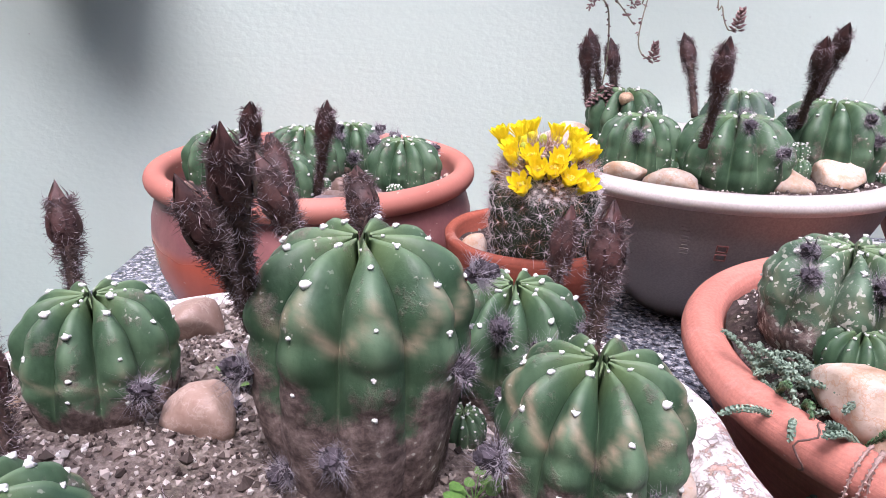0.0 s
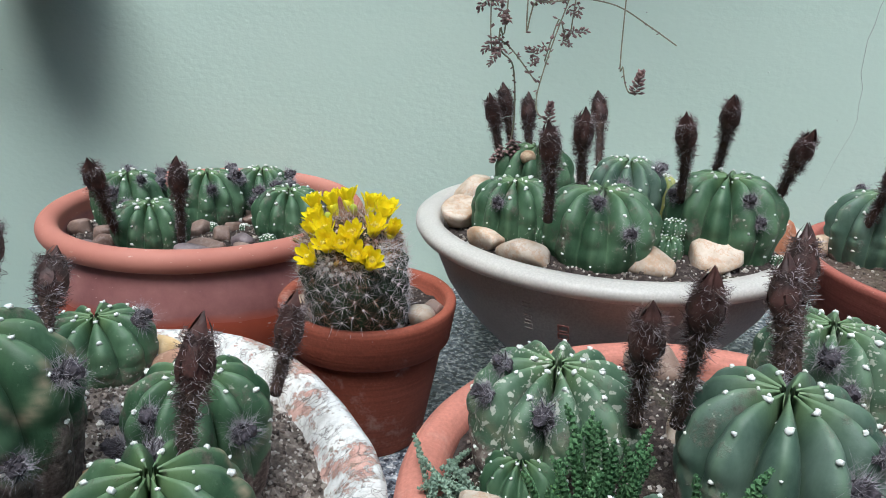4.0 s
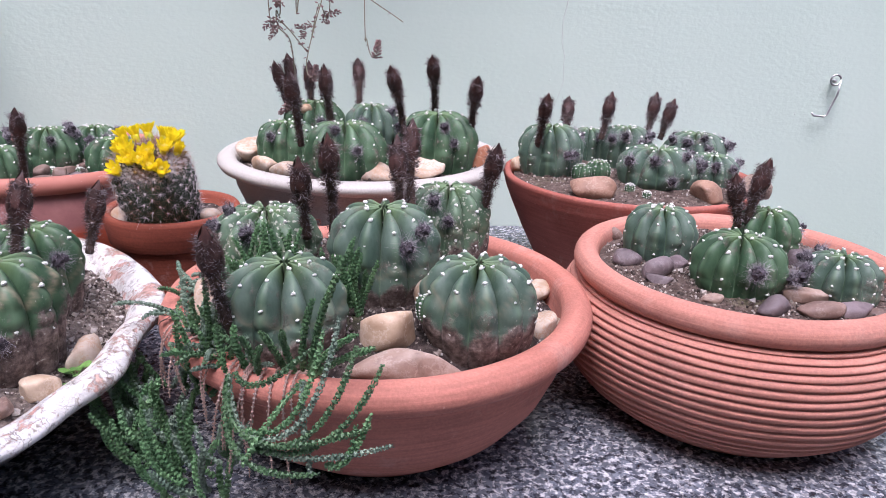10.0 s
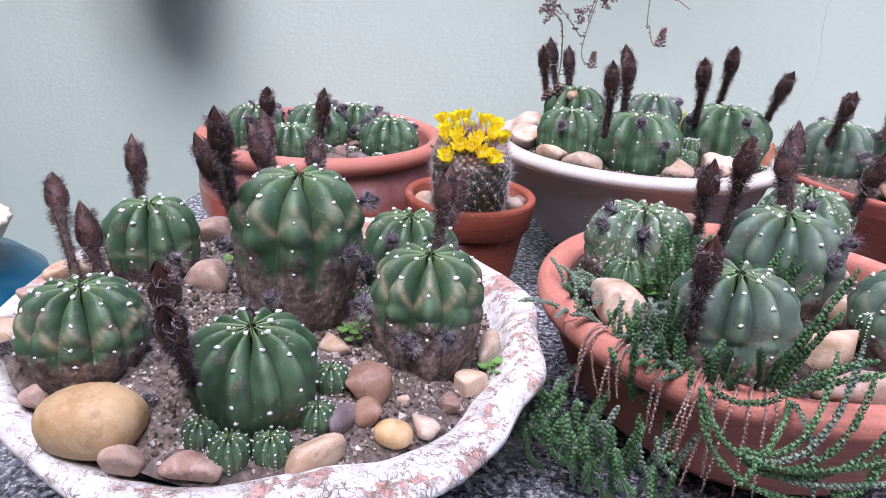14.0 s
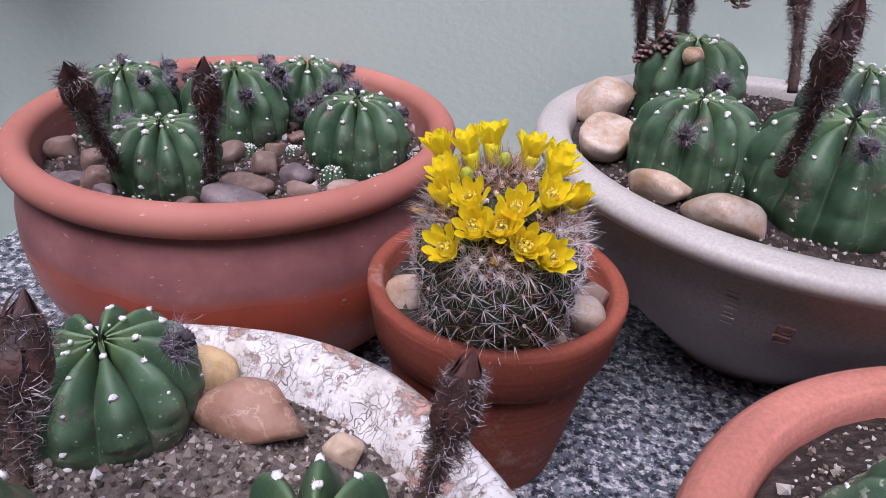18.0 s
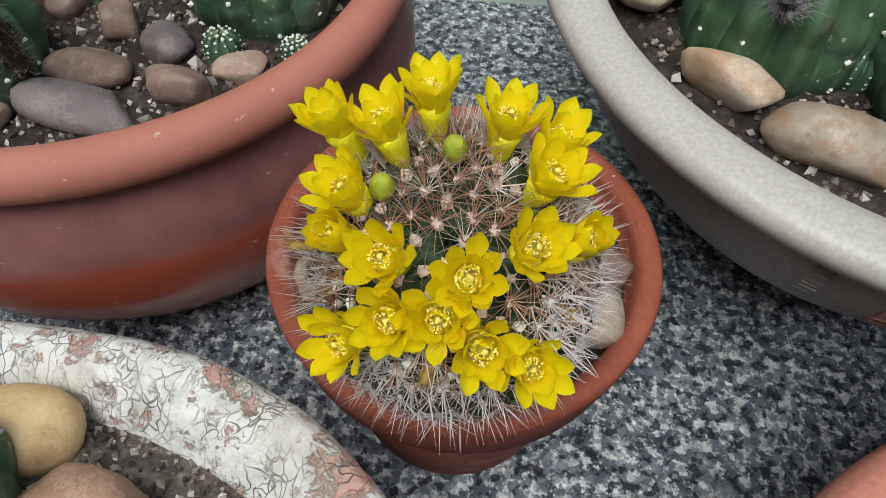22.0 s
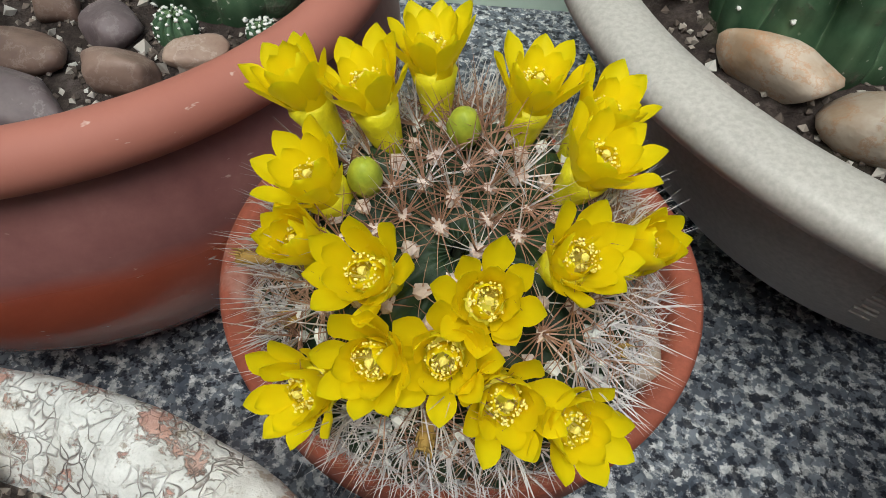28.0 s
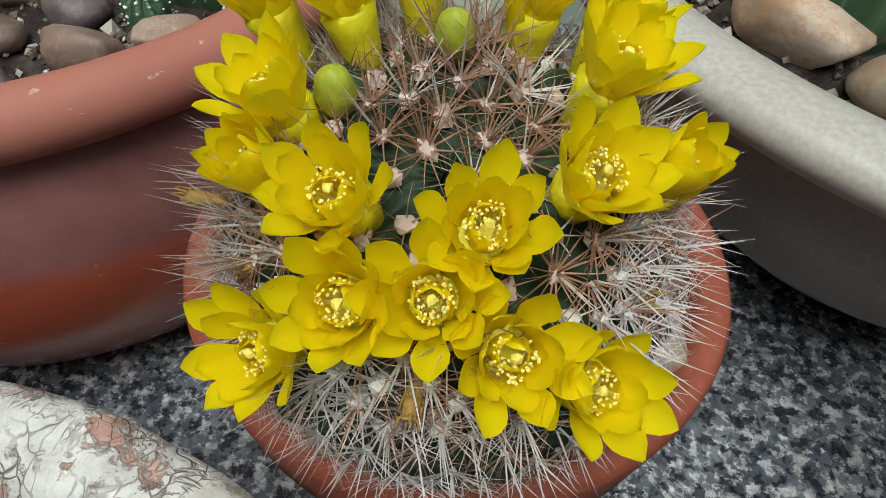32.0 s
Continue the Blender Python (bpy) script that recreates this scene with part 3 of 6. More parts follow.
# ---- wall, ledge and yard ----
WALL_TURN = math.atan(0.105)


def wall_y(x):
    return 0.8425 + 0.105 * (x - 0.03)


bm = bmesh.new()
box(bm, (-1.6, 0.0, -0.9), (3.75, 0.15, 1.5))
wall = solid("wall_north", bm, M_WALL, "mint green painted plaster wall with fine stipple", "wall", "structure", smooth=False)
wall.matrix_world = Matrix.Translation((0, wall_y(0), 0)) @ Matrix.Rotation(WALL_TURN, 4, "Z")

bm = bmesh.new()
box(bm, (-0.355, -0.55, -0.03), (0.86, 0.83, 0.0))
for v in bm.verts:
    if v.co.y > 0:
        v.co.y = wall_y(v.co.x) - 0.0005
bmesh.ops.bevel(bm, geom=[e for e in bm.edges if all(v.co.x < -0.3 or v.co.y < -0.5 for v in e.verts)], offset=0.004, segments=2, affect="EDGES")
ledge = solid("granite_ledge", bm, M_GRANITE, "polished speckled grey granite ledge along the wall", "counter", "structure", smooth=False)

bm = bmesh.new()
box(bm, (-0.33, -0.5, -0.86), (0.84, 0.80, -0.031))
for v in bm.verts:
    if v.co.y > 0:
        v.co.y = wall_y(v.co.x) - 0.001
solid("ledge_base", bm, M_WALL, "mint painted masonry base under the granite ledge", "wall", "structure", smooth=False)

bm = bmesh.new()
box(bm, (-60, -60, -0.9), (60, 60, -0.86))
solid("ground", bm, M_FLOOR, "grey concrete yard paving", "ground", "structure", smooth=False)

# ---- pots ----
def pot(name, place, profile, mat, label, seg=128, shape=None, split=None, rim="rim", rim_mat=None):
    """A turned pot; from the profile's point split on, its rim is a part of its own."""
    ob = thing(name, place, label, "plant pot")
    if split is None:
        part("body", revolve(profile, seg, shape), mat, ob)
    else:
        part("body", revolve(profile[:split + 1], seg, shape), mat, ob)
        part(rim, revolve(profile[split:], seg, shape), rim_mat or mat, ob)
    return ob


def roll(r, z, minor, a0, a1, n=10, flat=1.0):
    """Points of a rolled rim, from angle a0 to a1 (degrees, 0 outwards, 90 up)."""
    return [(r + minor * math.cos(radians(a0 + (a1 - a0) * k / n)), z + flat * minor * math.sin(radians(a0 + (a1 - a0) * k / n))) for k in range(n + 1)]


# the beige bowl
WHITE = (0.2729, 0.6867)
BEIGE_SIDE = [(0.0, 0.004), (0.054, 0.004), (0.059, 0.0), (0.064, 0.006), (0.079, 0.021), (0.100, 0.040), (0.1195, 0.060), (0.136, 0.080), (0.149, 0.100), (0.1575, 0.121), (0.1605, 0.135), (0.1615, 0.142)]
prof = list(BEIGE_SIDE)
prof += [(0.172, 0.1425), (0.1765, 0.1445), (0.179, 0.149), (0.1785, 0.153), (0.175, 0.156), (0.166, 0.1575), (0.159, 0.1565), (0.1555, 0.152), (0.154, 0.145), (0.150, 0.11), (0.0, 0.10)]
beige = pot("planter_bowl", (*WHITE, 0), prof, M_BEIGE, "wide beige ceramic bowl with a flat lip, full of cacti", split=11, rim="lip", rim_mat=M_BEIGE_LIT)

# the small pot
SMALL = (0.0854, 0.5322)
prof = [(0.0, 0.003), (0.040, 0.003), (0.044, 0.0), (0.046, 0.004), (0.0605, 0.085), (0.0605, 0.0865), (0.0645, 0.088), (0.0660, 0.090), (0.0700, 0.116), (0.0700, 0.1195), (0.0685, 0.1215), (0.0655, 0.122), (0.0625, 0.1205), (0.0608, 0.117), (0.058, 0.095), (0.0, 0.09)]
small_pot = pot("flower_pot", (*SMALL, 0), prof, M_CLAY_SMALL, "small red terracotta pot with a thick collar", 96, split=5, rim="collar")

# the large pot on the left
LEFT = (-0.1094, 0.6504)
prof = [(0.0, 0.003), (0.102, 0.003), (0.109, 0.0), (0.115, 0.006), (0.129, 0.022), (0.141, 0.043), (0.148, 0.066), (0.1495, 0.088), (0.1480, 0.106), (0.1440, 0.120), (0.1395, 0.1300)]
prof += roll(0.1412, 0.1398, 0.0098, -100, 190, 18, 1.02) + [(0.1305, 0.12), (0.122, 0.10), (0.0, 0.09)]
left_pot = pot("planter_pot", (*LEFT, 0), prof, M_BAND, "large burnished red clay pot with a rolled salmon rim", split=10)

# the bowl in front
FRONT = (0.3297, 0.349)
prof = [(0.0, 0.003), (0.092, 0.003), (0.099, 0.0), (0.105, 0.005), (0.125, 0.022), (0.141, 0.043), (0.151, 0.066), (0.1565, 0.088), (0.1575, 0.0945)]
prof += roll(0.1605, 0.1055, 0.0125, -110, 175, 18, 0.95) + [(0.1475, 0.095), (0.14, 0.07), (0.0, 0.06)]
front_bowl = pot("planter_bowl", (*FRONT, 0), prof, M_CLAY, "shallow salmon terracotta bowl with a rounded rim", split=8)

# the ribbed pot
RIBBED = (0.6406, 0.3956)
prof = [(0.0, 0.003), (0.094, 0.003), (0.102, 0.0), (0.110, 0.006)]
side = [(0.110, 0.006), (0.132, 0.024), (0.146, 0.044), (0.153, 0.066), (0.1535, 0.085), (0.1485, 0.102), (0.1390, 0.114)]


def along(pts, s):
    n = len(pts) - 1
    k = min(int(s * n), n - 1)
    f = s * n - k
    p = [Vector((*pts[max(0, min(n, k + j))], 0)) for j in (-1, 0, 1, 2)]
    q = 0.5 * ((2 * p[1]) + (p[2] - p[0]) * f + (2 * p[0] - 5 * p[1] + 4 * p[2] - p[3]) * f * f + (3 * p[1] - p[0] - 3 * p[2] + p[3]) * f ** 3)
    return q.x, q.y


GROOVES = 17
for k in range(GROOVES * 6 + 1):
    r, z = along(side, k / (GROOVES * 6))
    g = (k % 6) / 6
    prof.append((r - 0.0022 * (1 if g in (0, 5 / 6) else 0.15 * math.cos(2 * math.pi * g)), z))
prof += roll(0.1325, 0.1245, 0.011, -75, 185, 14, 1.0) + [(0.120, 0.11), (0.0, 0.10)]


def rib_wobble(a, r, z):
    w = noise.noise(Vector((math.cos(a) * 2.2, math.sin(a) * 2.2, z * 90)))
    return (r + 0.0009 * w, z + 0.0013 * w) if 0.01 < z < 0.112 else (r, z)


ribbed_pot = pot("planter_pot", (*RIBBED, 0), prof, M_CLAY_RIB, "round terracotta pot scored with horizontal grooves", 160, rib_wobble, split=4 + GROOVES * 6)

# the red pot by the wall
RED = (0.6065, 0.6783)
prof = [(0.0, 0.003), (0.082, 0.003), (0.088, 0.0), (0.093, 0.006), (0.112, 0.035), (0.130, 0.07), (0.1455, 0.105), (0.1525, 0.122)]
prof += [(0.1560, 0.1345), (0.1572, 0.1385), (0.1560, 0.1410), (0.1530, 0.1418), (0.1490, 0.1410), (0.1468, 0.1380), (0.144, 0.12), (0.138, 0.10), (0.0, 0.095)]
red_pot = pot("planter_pot", (*RED, 0), prof, M_CLAY_RED, "large dark red terracotta pot against the wall", split=7)

# the wavy white dish
DISH = (-0.045, 0.285)


def dish_rim(a):
    """Radius and lift of the fluted rim at an angle."""
    d = math.degrees(a) % 360
    lobe = 0.028 * math.exp(-((d - 310) / 13) ** 2) + 0.016 * math.exp(-((d - 344) / 9) ** 2) + 0.010 * math.exp(-((d - 328) / 8) ** 2) + 0.016 * math.exp(-((d - 280) / 20) ** 2) + 0.002 * math.sin(7 * a)
    lift = 0.004 * math.sin(5 * a + 1.0) - 0.012 * math.exp(-((d - 275) / 40) ** 2) - 0.006 * math.exp(-((d - 325) / 12) ** 2)
    return 0.202 + lobe, lift


def dish_shape(a, r, z):
    rr, lift = dish_rim(a)
    k = max(0.0, min(1.0, (r - 0.10) / 0.107))
    hgt = max(0.0, (z - 0.04) / 0.055)
    return r * (1 + (rr / 0.207 - 1) * k * k) + 0.0012 * noise.noise(Vector((math.cos(a) * 9, math.sin(a) * 9, z * 60))), z + lift * min(1, hgt)


prof = [(0.0, 0.002), (0.10, 0.002), (0.108, 0.0), (0.115, 0.006), (0.140, 0.026), (0.165, 0.050), (0.185, 0.071), (0.198, 0.082)]
prof += [(0.2045, 0.0865), (0.2070, 0.0905), (0.2062, 0.0950), (0.2020, 0.0978), (0.1960, 0.0985), (0.1890, 0.0965), (0.1820, 0.0915), (0.1760, 0.0840), (0.1700, 0.074), (0.14, 0.065), (0.0, 0.06)]
dish = pot("planter_dish", (*DISH, 0), prof, M_WHITE, "shallow fluted dish with flaking white paint over pink clay", 192, dish_shape)


def soil(place, r, z, mat, seed, dome=0.004, shape=None, grit=900, size=0.0016, label="gritty soil", tilt=0.0):
    """Soil heaped towards the middle, with an uneven top and loose grit on it. Returns the height of its top at x, y."""
    rng = random.Random(seed)
    bm = bmesh.new()
    prev, n = [bm.verts.new((0, 0, z + dome))], 72
    rings = 26
    def top(x, y):
        q = min(1.0, math.hypot(x, y) / (r * (shape(math.atan2(y, x)) if shape else 1)))
        return z + dome * (1 - q ** 5) - tilt * x + 0.0028 * noise.noise(Vector((x * 60 + seed, y * 60, 1))) + 0.0014 * noise.noise(Vector((x * 190, y * 190, seed)))
    for i in range(1, rings + 1):
        ring = []
        for k in range(n):
            a = 2 * math.pi * k / n
            rr = r * i / rings * (shape(a) if shape else 1)
            x, y = rr * math.cos(a), rr * math.sin(a)
            ring.append(bm.verts.new((x, y, top(x, y))))
        for k in range(n):
            j = (k + 1) % n
            if len(prev) == 1:
                bm.faces.new((prev[0], ring[k], ring[j]))
            else:
                bm.faces.new((prev[k], ring[k], ring[j], prev[j]))
        prev = ring
    ob = solid("soil", bm, mat, label, "soil", "stuff", True, (*place, 0))
    bm = bmesh.new()
    for _ in range(grit):
        a, q = rng.uniform(0, 2 * math.pi), math.sqrt(rng.random()) * 0.97
        rr = r * q * (shape(a) if shape else 1)
        x, y = rr * math.cos(a), rr * math.sin(a)
        s = size * rng.uniform(0.45, 1.0) * (2.0 if rng.random() < 0.06 else 1)
        m = Matrix.Translation((x, y, top(x, y) + s * 0.15)) @ Euler([rng.uniform(0, 6) for _ in range(3)]).to_matrix().to_4x4()
        v = [bm.verts.new(m @ Vector((s * p[0] * rng.uniform(0.6, 1.2), s * p[1] * rng.uniform(0.6, 1.2), s * p[2] * rng.uniform(0.5, 1.0)))) for p in ((1, 0, 0), (-1, 0, 0), (0, 1, 0), (0, -1, 0), (0, 0, 1), (0, 0, -1))]
        for f in ((0, 2, 4), (2, 1, 4), (1, 3, 4), (3, 0, 4), (2, 0, 5), (1, 2, 5), (3, 1, 5), (0, 3, 5)):
            bm.faces.new([v[k] for k in f])
    tagged(part("grit", bm, M_GRIT, ob, "loose pale and dark grit", False), kind="stuff")
    return lambda x, y: top(x - place[0], y - place[1])


on_dish = soil(DISH, 0.181, 0.084, M_SOIL, 1, 0.022, lambda a: 1 + (dish_rim(a)[0] / 0.207 - 1) * 0.8, 12500, 0.0021, "sandy grey soil heaped with grit and a little moss", 0.08)
on_left = soil(LEFT, 0.1295, 0.121, M_SOIL_DARK, 2, 0.006, None, 3600, 0.0021, "dark gritty soil")
on_beige = soil(WHITE, 0.153, 0.1445, M_SOIL_DARK, 3, 0.008, None, 3600, 0.0020, "dark gritty soil")
on_front = soil(FRONT, 0.147, 0.099, M_SOIL_DARK, 4, 0.022, None, 4200, 0.0020, "dark gritty soil heaped up in the bowl", 0.07)
on_ribbed = soil(RIBBED, 0.1205, 0.121, M_SOIL_BROWN, 5, 0.006, None, 3200, 0.0019, "sandy brown soil")
on_red = soil(RED, 0.1435, 0.134, M_SOIL_BROWN, 6, 0.005, None, 1800, 0.0017, "brown gritty soil")
on_small = soil(SMALL, 0.0595, 0.108, M_SOIL_DARK, 7, 0.002, None, 600, 0.0014, "dark gritty soil")

# ---- globe cacti ----
def cactus_surface(R, H, N, base, depth, phase):
    """Point and normal-ish of a ribbed globe; v runs from the crown (0) to the soil (1)."""
    def at(a, v):
        top = 0.5 if H < 1.5 * R else 0.40
        if v < top:
            q = v / top
            ang = q * math.pi / 2
            rad = R * math.sin(ang) ** 0.80
            hcap = min(H * 0.62, R * 0.82)
            z = H - hcap + hcap * math.cos(ang) ** 1.0
            z -= 0.10 * R * math.exp(-(q / 0.24) ** 2)
        else:
            q = (v - top) / (1 - top)
            hcap = min(H * 0.62, R * 0.82)
            z = (H - hcap) * (1 - q) - 0.006 * q
            rad = R * (1 - (1 - base) * q ** 1.6)
        return rad, z
    def rib(a, v):
        c = abs(math.cos(N * a / 2 - N * phase / 2))
        f = c ** 0.62
        d = 1.75 * depth * (1.0 if v > 0.12 else 0.5 + 0.5 * v / 0.12) * (1 if v < 0.34 else max(0.24, 1 - 1.9 * (v - 0.34)))
        return 1 - d * (1 - f), f
    return at, rib


def cactus(place, R, H, N=10, base=0.85, cork=0.0, pale=0.0, depth=0.20, mat=None, lean=(0, 0), seed=0, label="", buds=(), withers=(), areole=0.0023, rows=4, wool=1.0, group="globe cacti", name="globe_cactus"):
    """A ribbed globe cactus standing at place (on the soil), R and H in metres."""
    rng = random.Random(seed)
    ob = thing(name, place, label or "dark green ribbed globe cactus with white woolly areoles", "cactus", group)
    tilt = Euler((lean[0], lean[1], 0)).to_matrix()
    phase = rng.uniform(0, 6.28)
    at, rib = cactus_surface(R, H, N, base, depth, phase)
    bm = bmesh.new()
    L_cork, L_pale, L_crest, L_young = (bm.verts.layers.float.new(k) for k in ("cork", "pale", "crest", "young"))
    # angles across a rib, close together at the groove
    half = (0.30, 0.55, 0.76, 0.90, 0.97) if R > 0.02 else (0.45, 0.80)
    steps = [-1.0] + [-h for h in reversed(half)] + [0.0] + list(half)
    turns = [(n + 0.5 * u) * 2 * math.pi / N + phase for n in range(N) for u in steps]
    seg, rings = len(turns), 52 if pale > 0.4 else 30 if R > 0.02 else 16
    def point(a, v, out=0.0):
        rad, z = at(a, v)
        k, f = rib(a, v)
        wob = 1 + 0.06 * (1.0 if v < 0.40 else max(0.06, 1 - 3.0 * (v - 0.40))) * (abs(math.sin(((v - 0.075) / (0.855 - 0.5 * cork) * rows - (0.5 if int(round(N * (a - phase) / (2 * math.pi))) % 2 else 0.0)) * math.pi)) - 0.6) * f * min(1, v / 0.15) + 0.07 * noise.noise(Vector((math.cos(a) * 1.5 + seed, math.sin(a) * 1.5, v * 3)))
        sag = 1 + 0.05 * noise.noise(Vector((math.cos(a) * 0.8, math.sin(a) * 0.8, seed + 7.0)))
        r = rad * k * wob * sag + out
        lift = 0.52 * R * (f - 1) * max(0.0, 1 - v / 0.42)
        return tilt @ Vector((r * math.cos(a), r * math.sin(a), z + lift))
    prev = None
    for i in range(rings + 1):
        v = 0.012 + 0.988 * i / rings
        ring = []
        for k in range(seg):
            a = turns[k]
            w = bm.verts.new(point(a, v))
            w[L_young] = math.exp(-(v / 0.10) ** 2)
            w[L_cork] = max(0.0, (v - (1 - cork) + 0.16 * (abs(math.cos(N * (a - phase) / 2)) - 0.6)) / max(cork, 0.01)) if cork else max(0, (v - 0.9) * 2.5)
            tooth = abs((N * (a - phase) / (2 * math.pi)) % 1.0 - 0.5) * 2
            w[L_pale] = min(1.0, 1.25 * pale * math.exp(-((v - (0.80 - cork) - 0.15 * (1 - tooth)) / 0.024) ** 2) + 0.0) if pale else 0.0
            w[L_crest] = abs(math.cos(N * (a - phase) / 2))
            ring.append(w)
        if prev:
            for k in range(seg):
                j = (k + 1) % seg
                bm.faces.new((prev[k], ring[k], ring[j], prev[j]))
        else:
            bm.faces.new(ring[::-1])
        prev = ring
    part("body", bm, mat or M_SKIN, ob)
    bm = bmesh.new()
    for n in range(N):
        a0 = 2 * math.pi * n / N + phase
        for k in range(rows):
            v = 0.075 + (0.93 - 0.5 * cork - 0.075) * (k + (0.5 if n % 2 else 0.0) + rng.uniform(-0.12, 0.12)) / rows
            if rng.random() < (0.05 if v < 0.35 else 0.22):
                continue
            a = a0 + rng.uniform(-0.02, 0.02)
            p, q = point(a, v), point(a, v, 0.001)
            out = (q - p).normalized()
            out = (out + (tilt @ Vector((0, 0, 1))) * max(0, 0.75 - v * 1.8)).normalized()
            s = areole * rng.uniform(0.65, 1.15) * (1.1 if v < 0.3 else 0.8)
            blob(bm, p + out * s * 0.05, s * 0.74 * wool, rng, 0.75, 1, 0.4)
            blob(bm, p + out * s * 0.1 + Vector([rng.uniform(-0.5, 0.5) * s for _ in range(3)]), s * 0.45 * wool, rng, 0.75, 1, 0.4)
            for _ in range(7):
                d = (out * 0.4 + Vector([rng.uniform(-1, 1) for _ in range(3)]) * 0.9).normalized()
                spike(bm, p, p + d * s * rng.uniform(0.7, 1.25), s * 0.10)
    for k in range(9 if R > 0.02 else 4):
        p = point(2.4 * k, 0.03 + 0.007 * k, 0.0)
        blob(bm, p, areole * 0.42 * rng.uniform(0.7, 1.2), rng, 1.1, 1, 0.3)
    tagged(part("areole_wool", bm, M_WOOL, ob, "white woolly areoles with tiny spines", True), kind="stuff")
    for n, (tip, root) in enumerate(buds):
        bud(ob, Vector(root) - ob.location, Vector(tip) - ob.location, seed * 10 + n)
    for n, (ang, v) in enumerate(withers):
        p = point(radians(ang), v)
        q = point(radians(ang), v, 0.01)
        wither(ob, p, ((q - p).normalized() + Vector((0, 0, 0.5))).normalized(), seed * 20 + n)
    return ob


def bud(parent, root, tip, seed, thick=1.0):
    """A closed flower bud on its long hairy tube."""
    rng = random.Random(seed)
    L = (tip - root).length
    d = (tip - root).normalized()
    side = Vector((rng.uniform(-1, 1), rng.uniform(-1, 1), 0)) * L * 0.05
    line = bezier(root - d * 0.004, root.lerp(tip, 0.5) + side, tip, 22)
    head = min(0.6, 0.034 * thick / L)
    s0 = 1 - head
    pts, rad = [], []
    for i, p in enumerate(line):
        s = i / 22
        if s <= s0 + 0.03:
            pts.append(p)
            rad.append(0.0031 * thick * (1.15 - 0.2 * s / s0) + 0.0022 * thick * max(0, (s - s0 * 0.80) / (s0 * 0.20 + 0.03)) + 0.0004 * rng.uniform(-1, 1))
    bm = bmesh.new()
    tube(bm, pts, rad, 9)
    stalk = part("flower_bud", bm, M_TUBE, parent, "closed brown flower bud on a long hairy tube")
    def on(s):
        k = min(int(s * 22), 21)
        return line[k].lerp(line[k + 1], s * 22 - k)
    # overlapping pointed scales
    bm = bmesh.new()
    c0 = on(s0)
    axis = (tip - c0).normalized()
    _, u, v = frame_of(axis)
    hl = (tip - c0).length
    prof = [(0.0, 0.0042), (0.13, 0.0060), (0.27, 0.0069), (0.42, 0.0064), (0.60, 0.0047), (0.80, 0.0025), (1.0, 0.0003)]
    rings = []
    for q, r in prof:
        rings.append([bm.verts.new(c0 + axis * hl * q + (u * math.cos(2 * math.pi * k / 10) + v * math.sin(2 * math.pi * k / 10)) * r * thick * (1 + 0.06 * (k % 2))) for k in range(10)])
    for lo, hi in zip(rings, rings[1:]):
        for k in range(10):
            bm.faces.new((lo[k], lo[(k + 1) % 10], hi[(k + 1) % 10], hi[k]))
    for k in range(13):
        a = 2.4 * k
        q0 = 0.10 + 0.035 * k
        dirn = u * math.cos(a) + v * math.sin(a)
        tan = axis.cross(dirn)
        def r_at(q):
            for (qa, ra), (qb, rb) in zip(prof, prof[1:]):
                if q <= qb:
                    return (ra + (rb - ra) * (q - qa) / (qb - qa)) * thick
            return 0.0004
        rows_ = []
        for j, wd in enumerate((0.0016, 0.0034, 0.0030, 0.0014)):
            q = min(1.0, q0 + 0.12 * j)
            c = c0 + axis * hl * q + dirn * (r_at(q) + 0.0005 + 0.0003 * j)
            rows_.append((bm.verts.new(c - tan * wd * thick), bm.verts.new(c + dirn * 0.0007 * thick), bm.verts.new(c + tan * wd * thick)))
        end = bm.verts.new(c0 + axis * hl * min(1.03, q0 + 0.50) + dirn * (r_at(min(1, q0 + 0.5)) + 0.0005))
        for lo, hi in zip(rows_, rows_[1:]):
            bm.faces.new((lo[0], lo[1], hi[1], hi[0]))
            bm.faces.new((lo[1], lo[2], hi[2], hi[1]))
        bm.faces.new((rows_[-1][0], rows_[-1][1], end))
        bm.faces.new((rows_[-1][1], rows_[-1][2], end))
    part("bud_head", bm, M_BUD, stalk, "pointed maroon-brown bud scales", True)
    # hairs
    for nm, mat, cnt, lab in (("hair", M_HAIR, 1150, "curly dark hair"), ("pale_hair", M_HAIR_GREY, 320, "loose grey hair")):
        bm = bmesh.new()
        for _ in range(cnt):
            s = rng.random() ** 0.70 * (s0 + 0.72 * head + 0.02)
            p = on(min(s, 0.995))
            ax = (on(min(s + 0.03, 1)) - on(max(s - 0.03, 0))).normalized()
            _, u2, v2 = frame_of(ax)
            a = rng.uniform(0, 2 * math.pi)
            o = u2 * math.cos(a) + v2 * math.sin(a)
            r0 = (0.0028 if s < s0 * 0.85 else 0.0058) * thick
            ln = rng.uniform(0.0030, 0.0066) * thick * (1.0 if s > s0 * 0.7 else 0.9)
            p0 = p + o * r0 * 0.8
            bend = ax * rng.uniform(-0.9, 1.1) + u2 * rng.uniform(-1.1, 1.1) + v2 * rng.uniform(-1.1, 1.1)
            p1 = p0 + (o + 0.3 * bend).normalized() * ln * 0.5
            p2 = p1 + (o * 0.35 + bend).normalized() * ln * 0.5
            p3 = p2 + (bend - o * 0.4 + u2 * rng.uniform(-0.8, 0.8)).normalized() * ln * 0.3
            ribbon(bm, (p0, p1, p2, p3), 0.00018 * thick)
        tagged(part(nm, bm, mat, stalk, lab, False), kind="stuff")
    return stalk


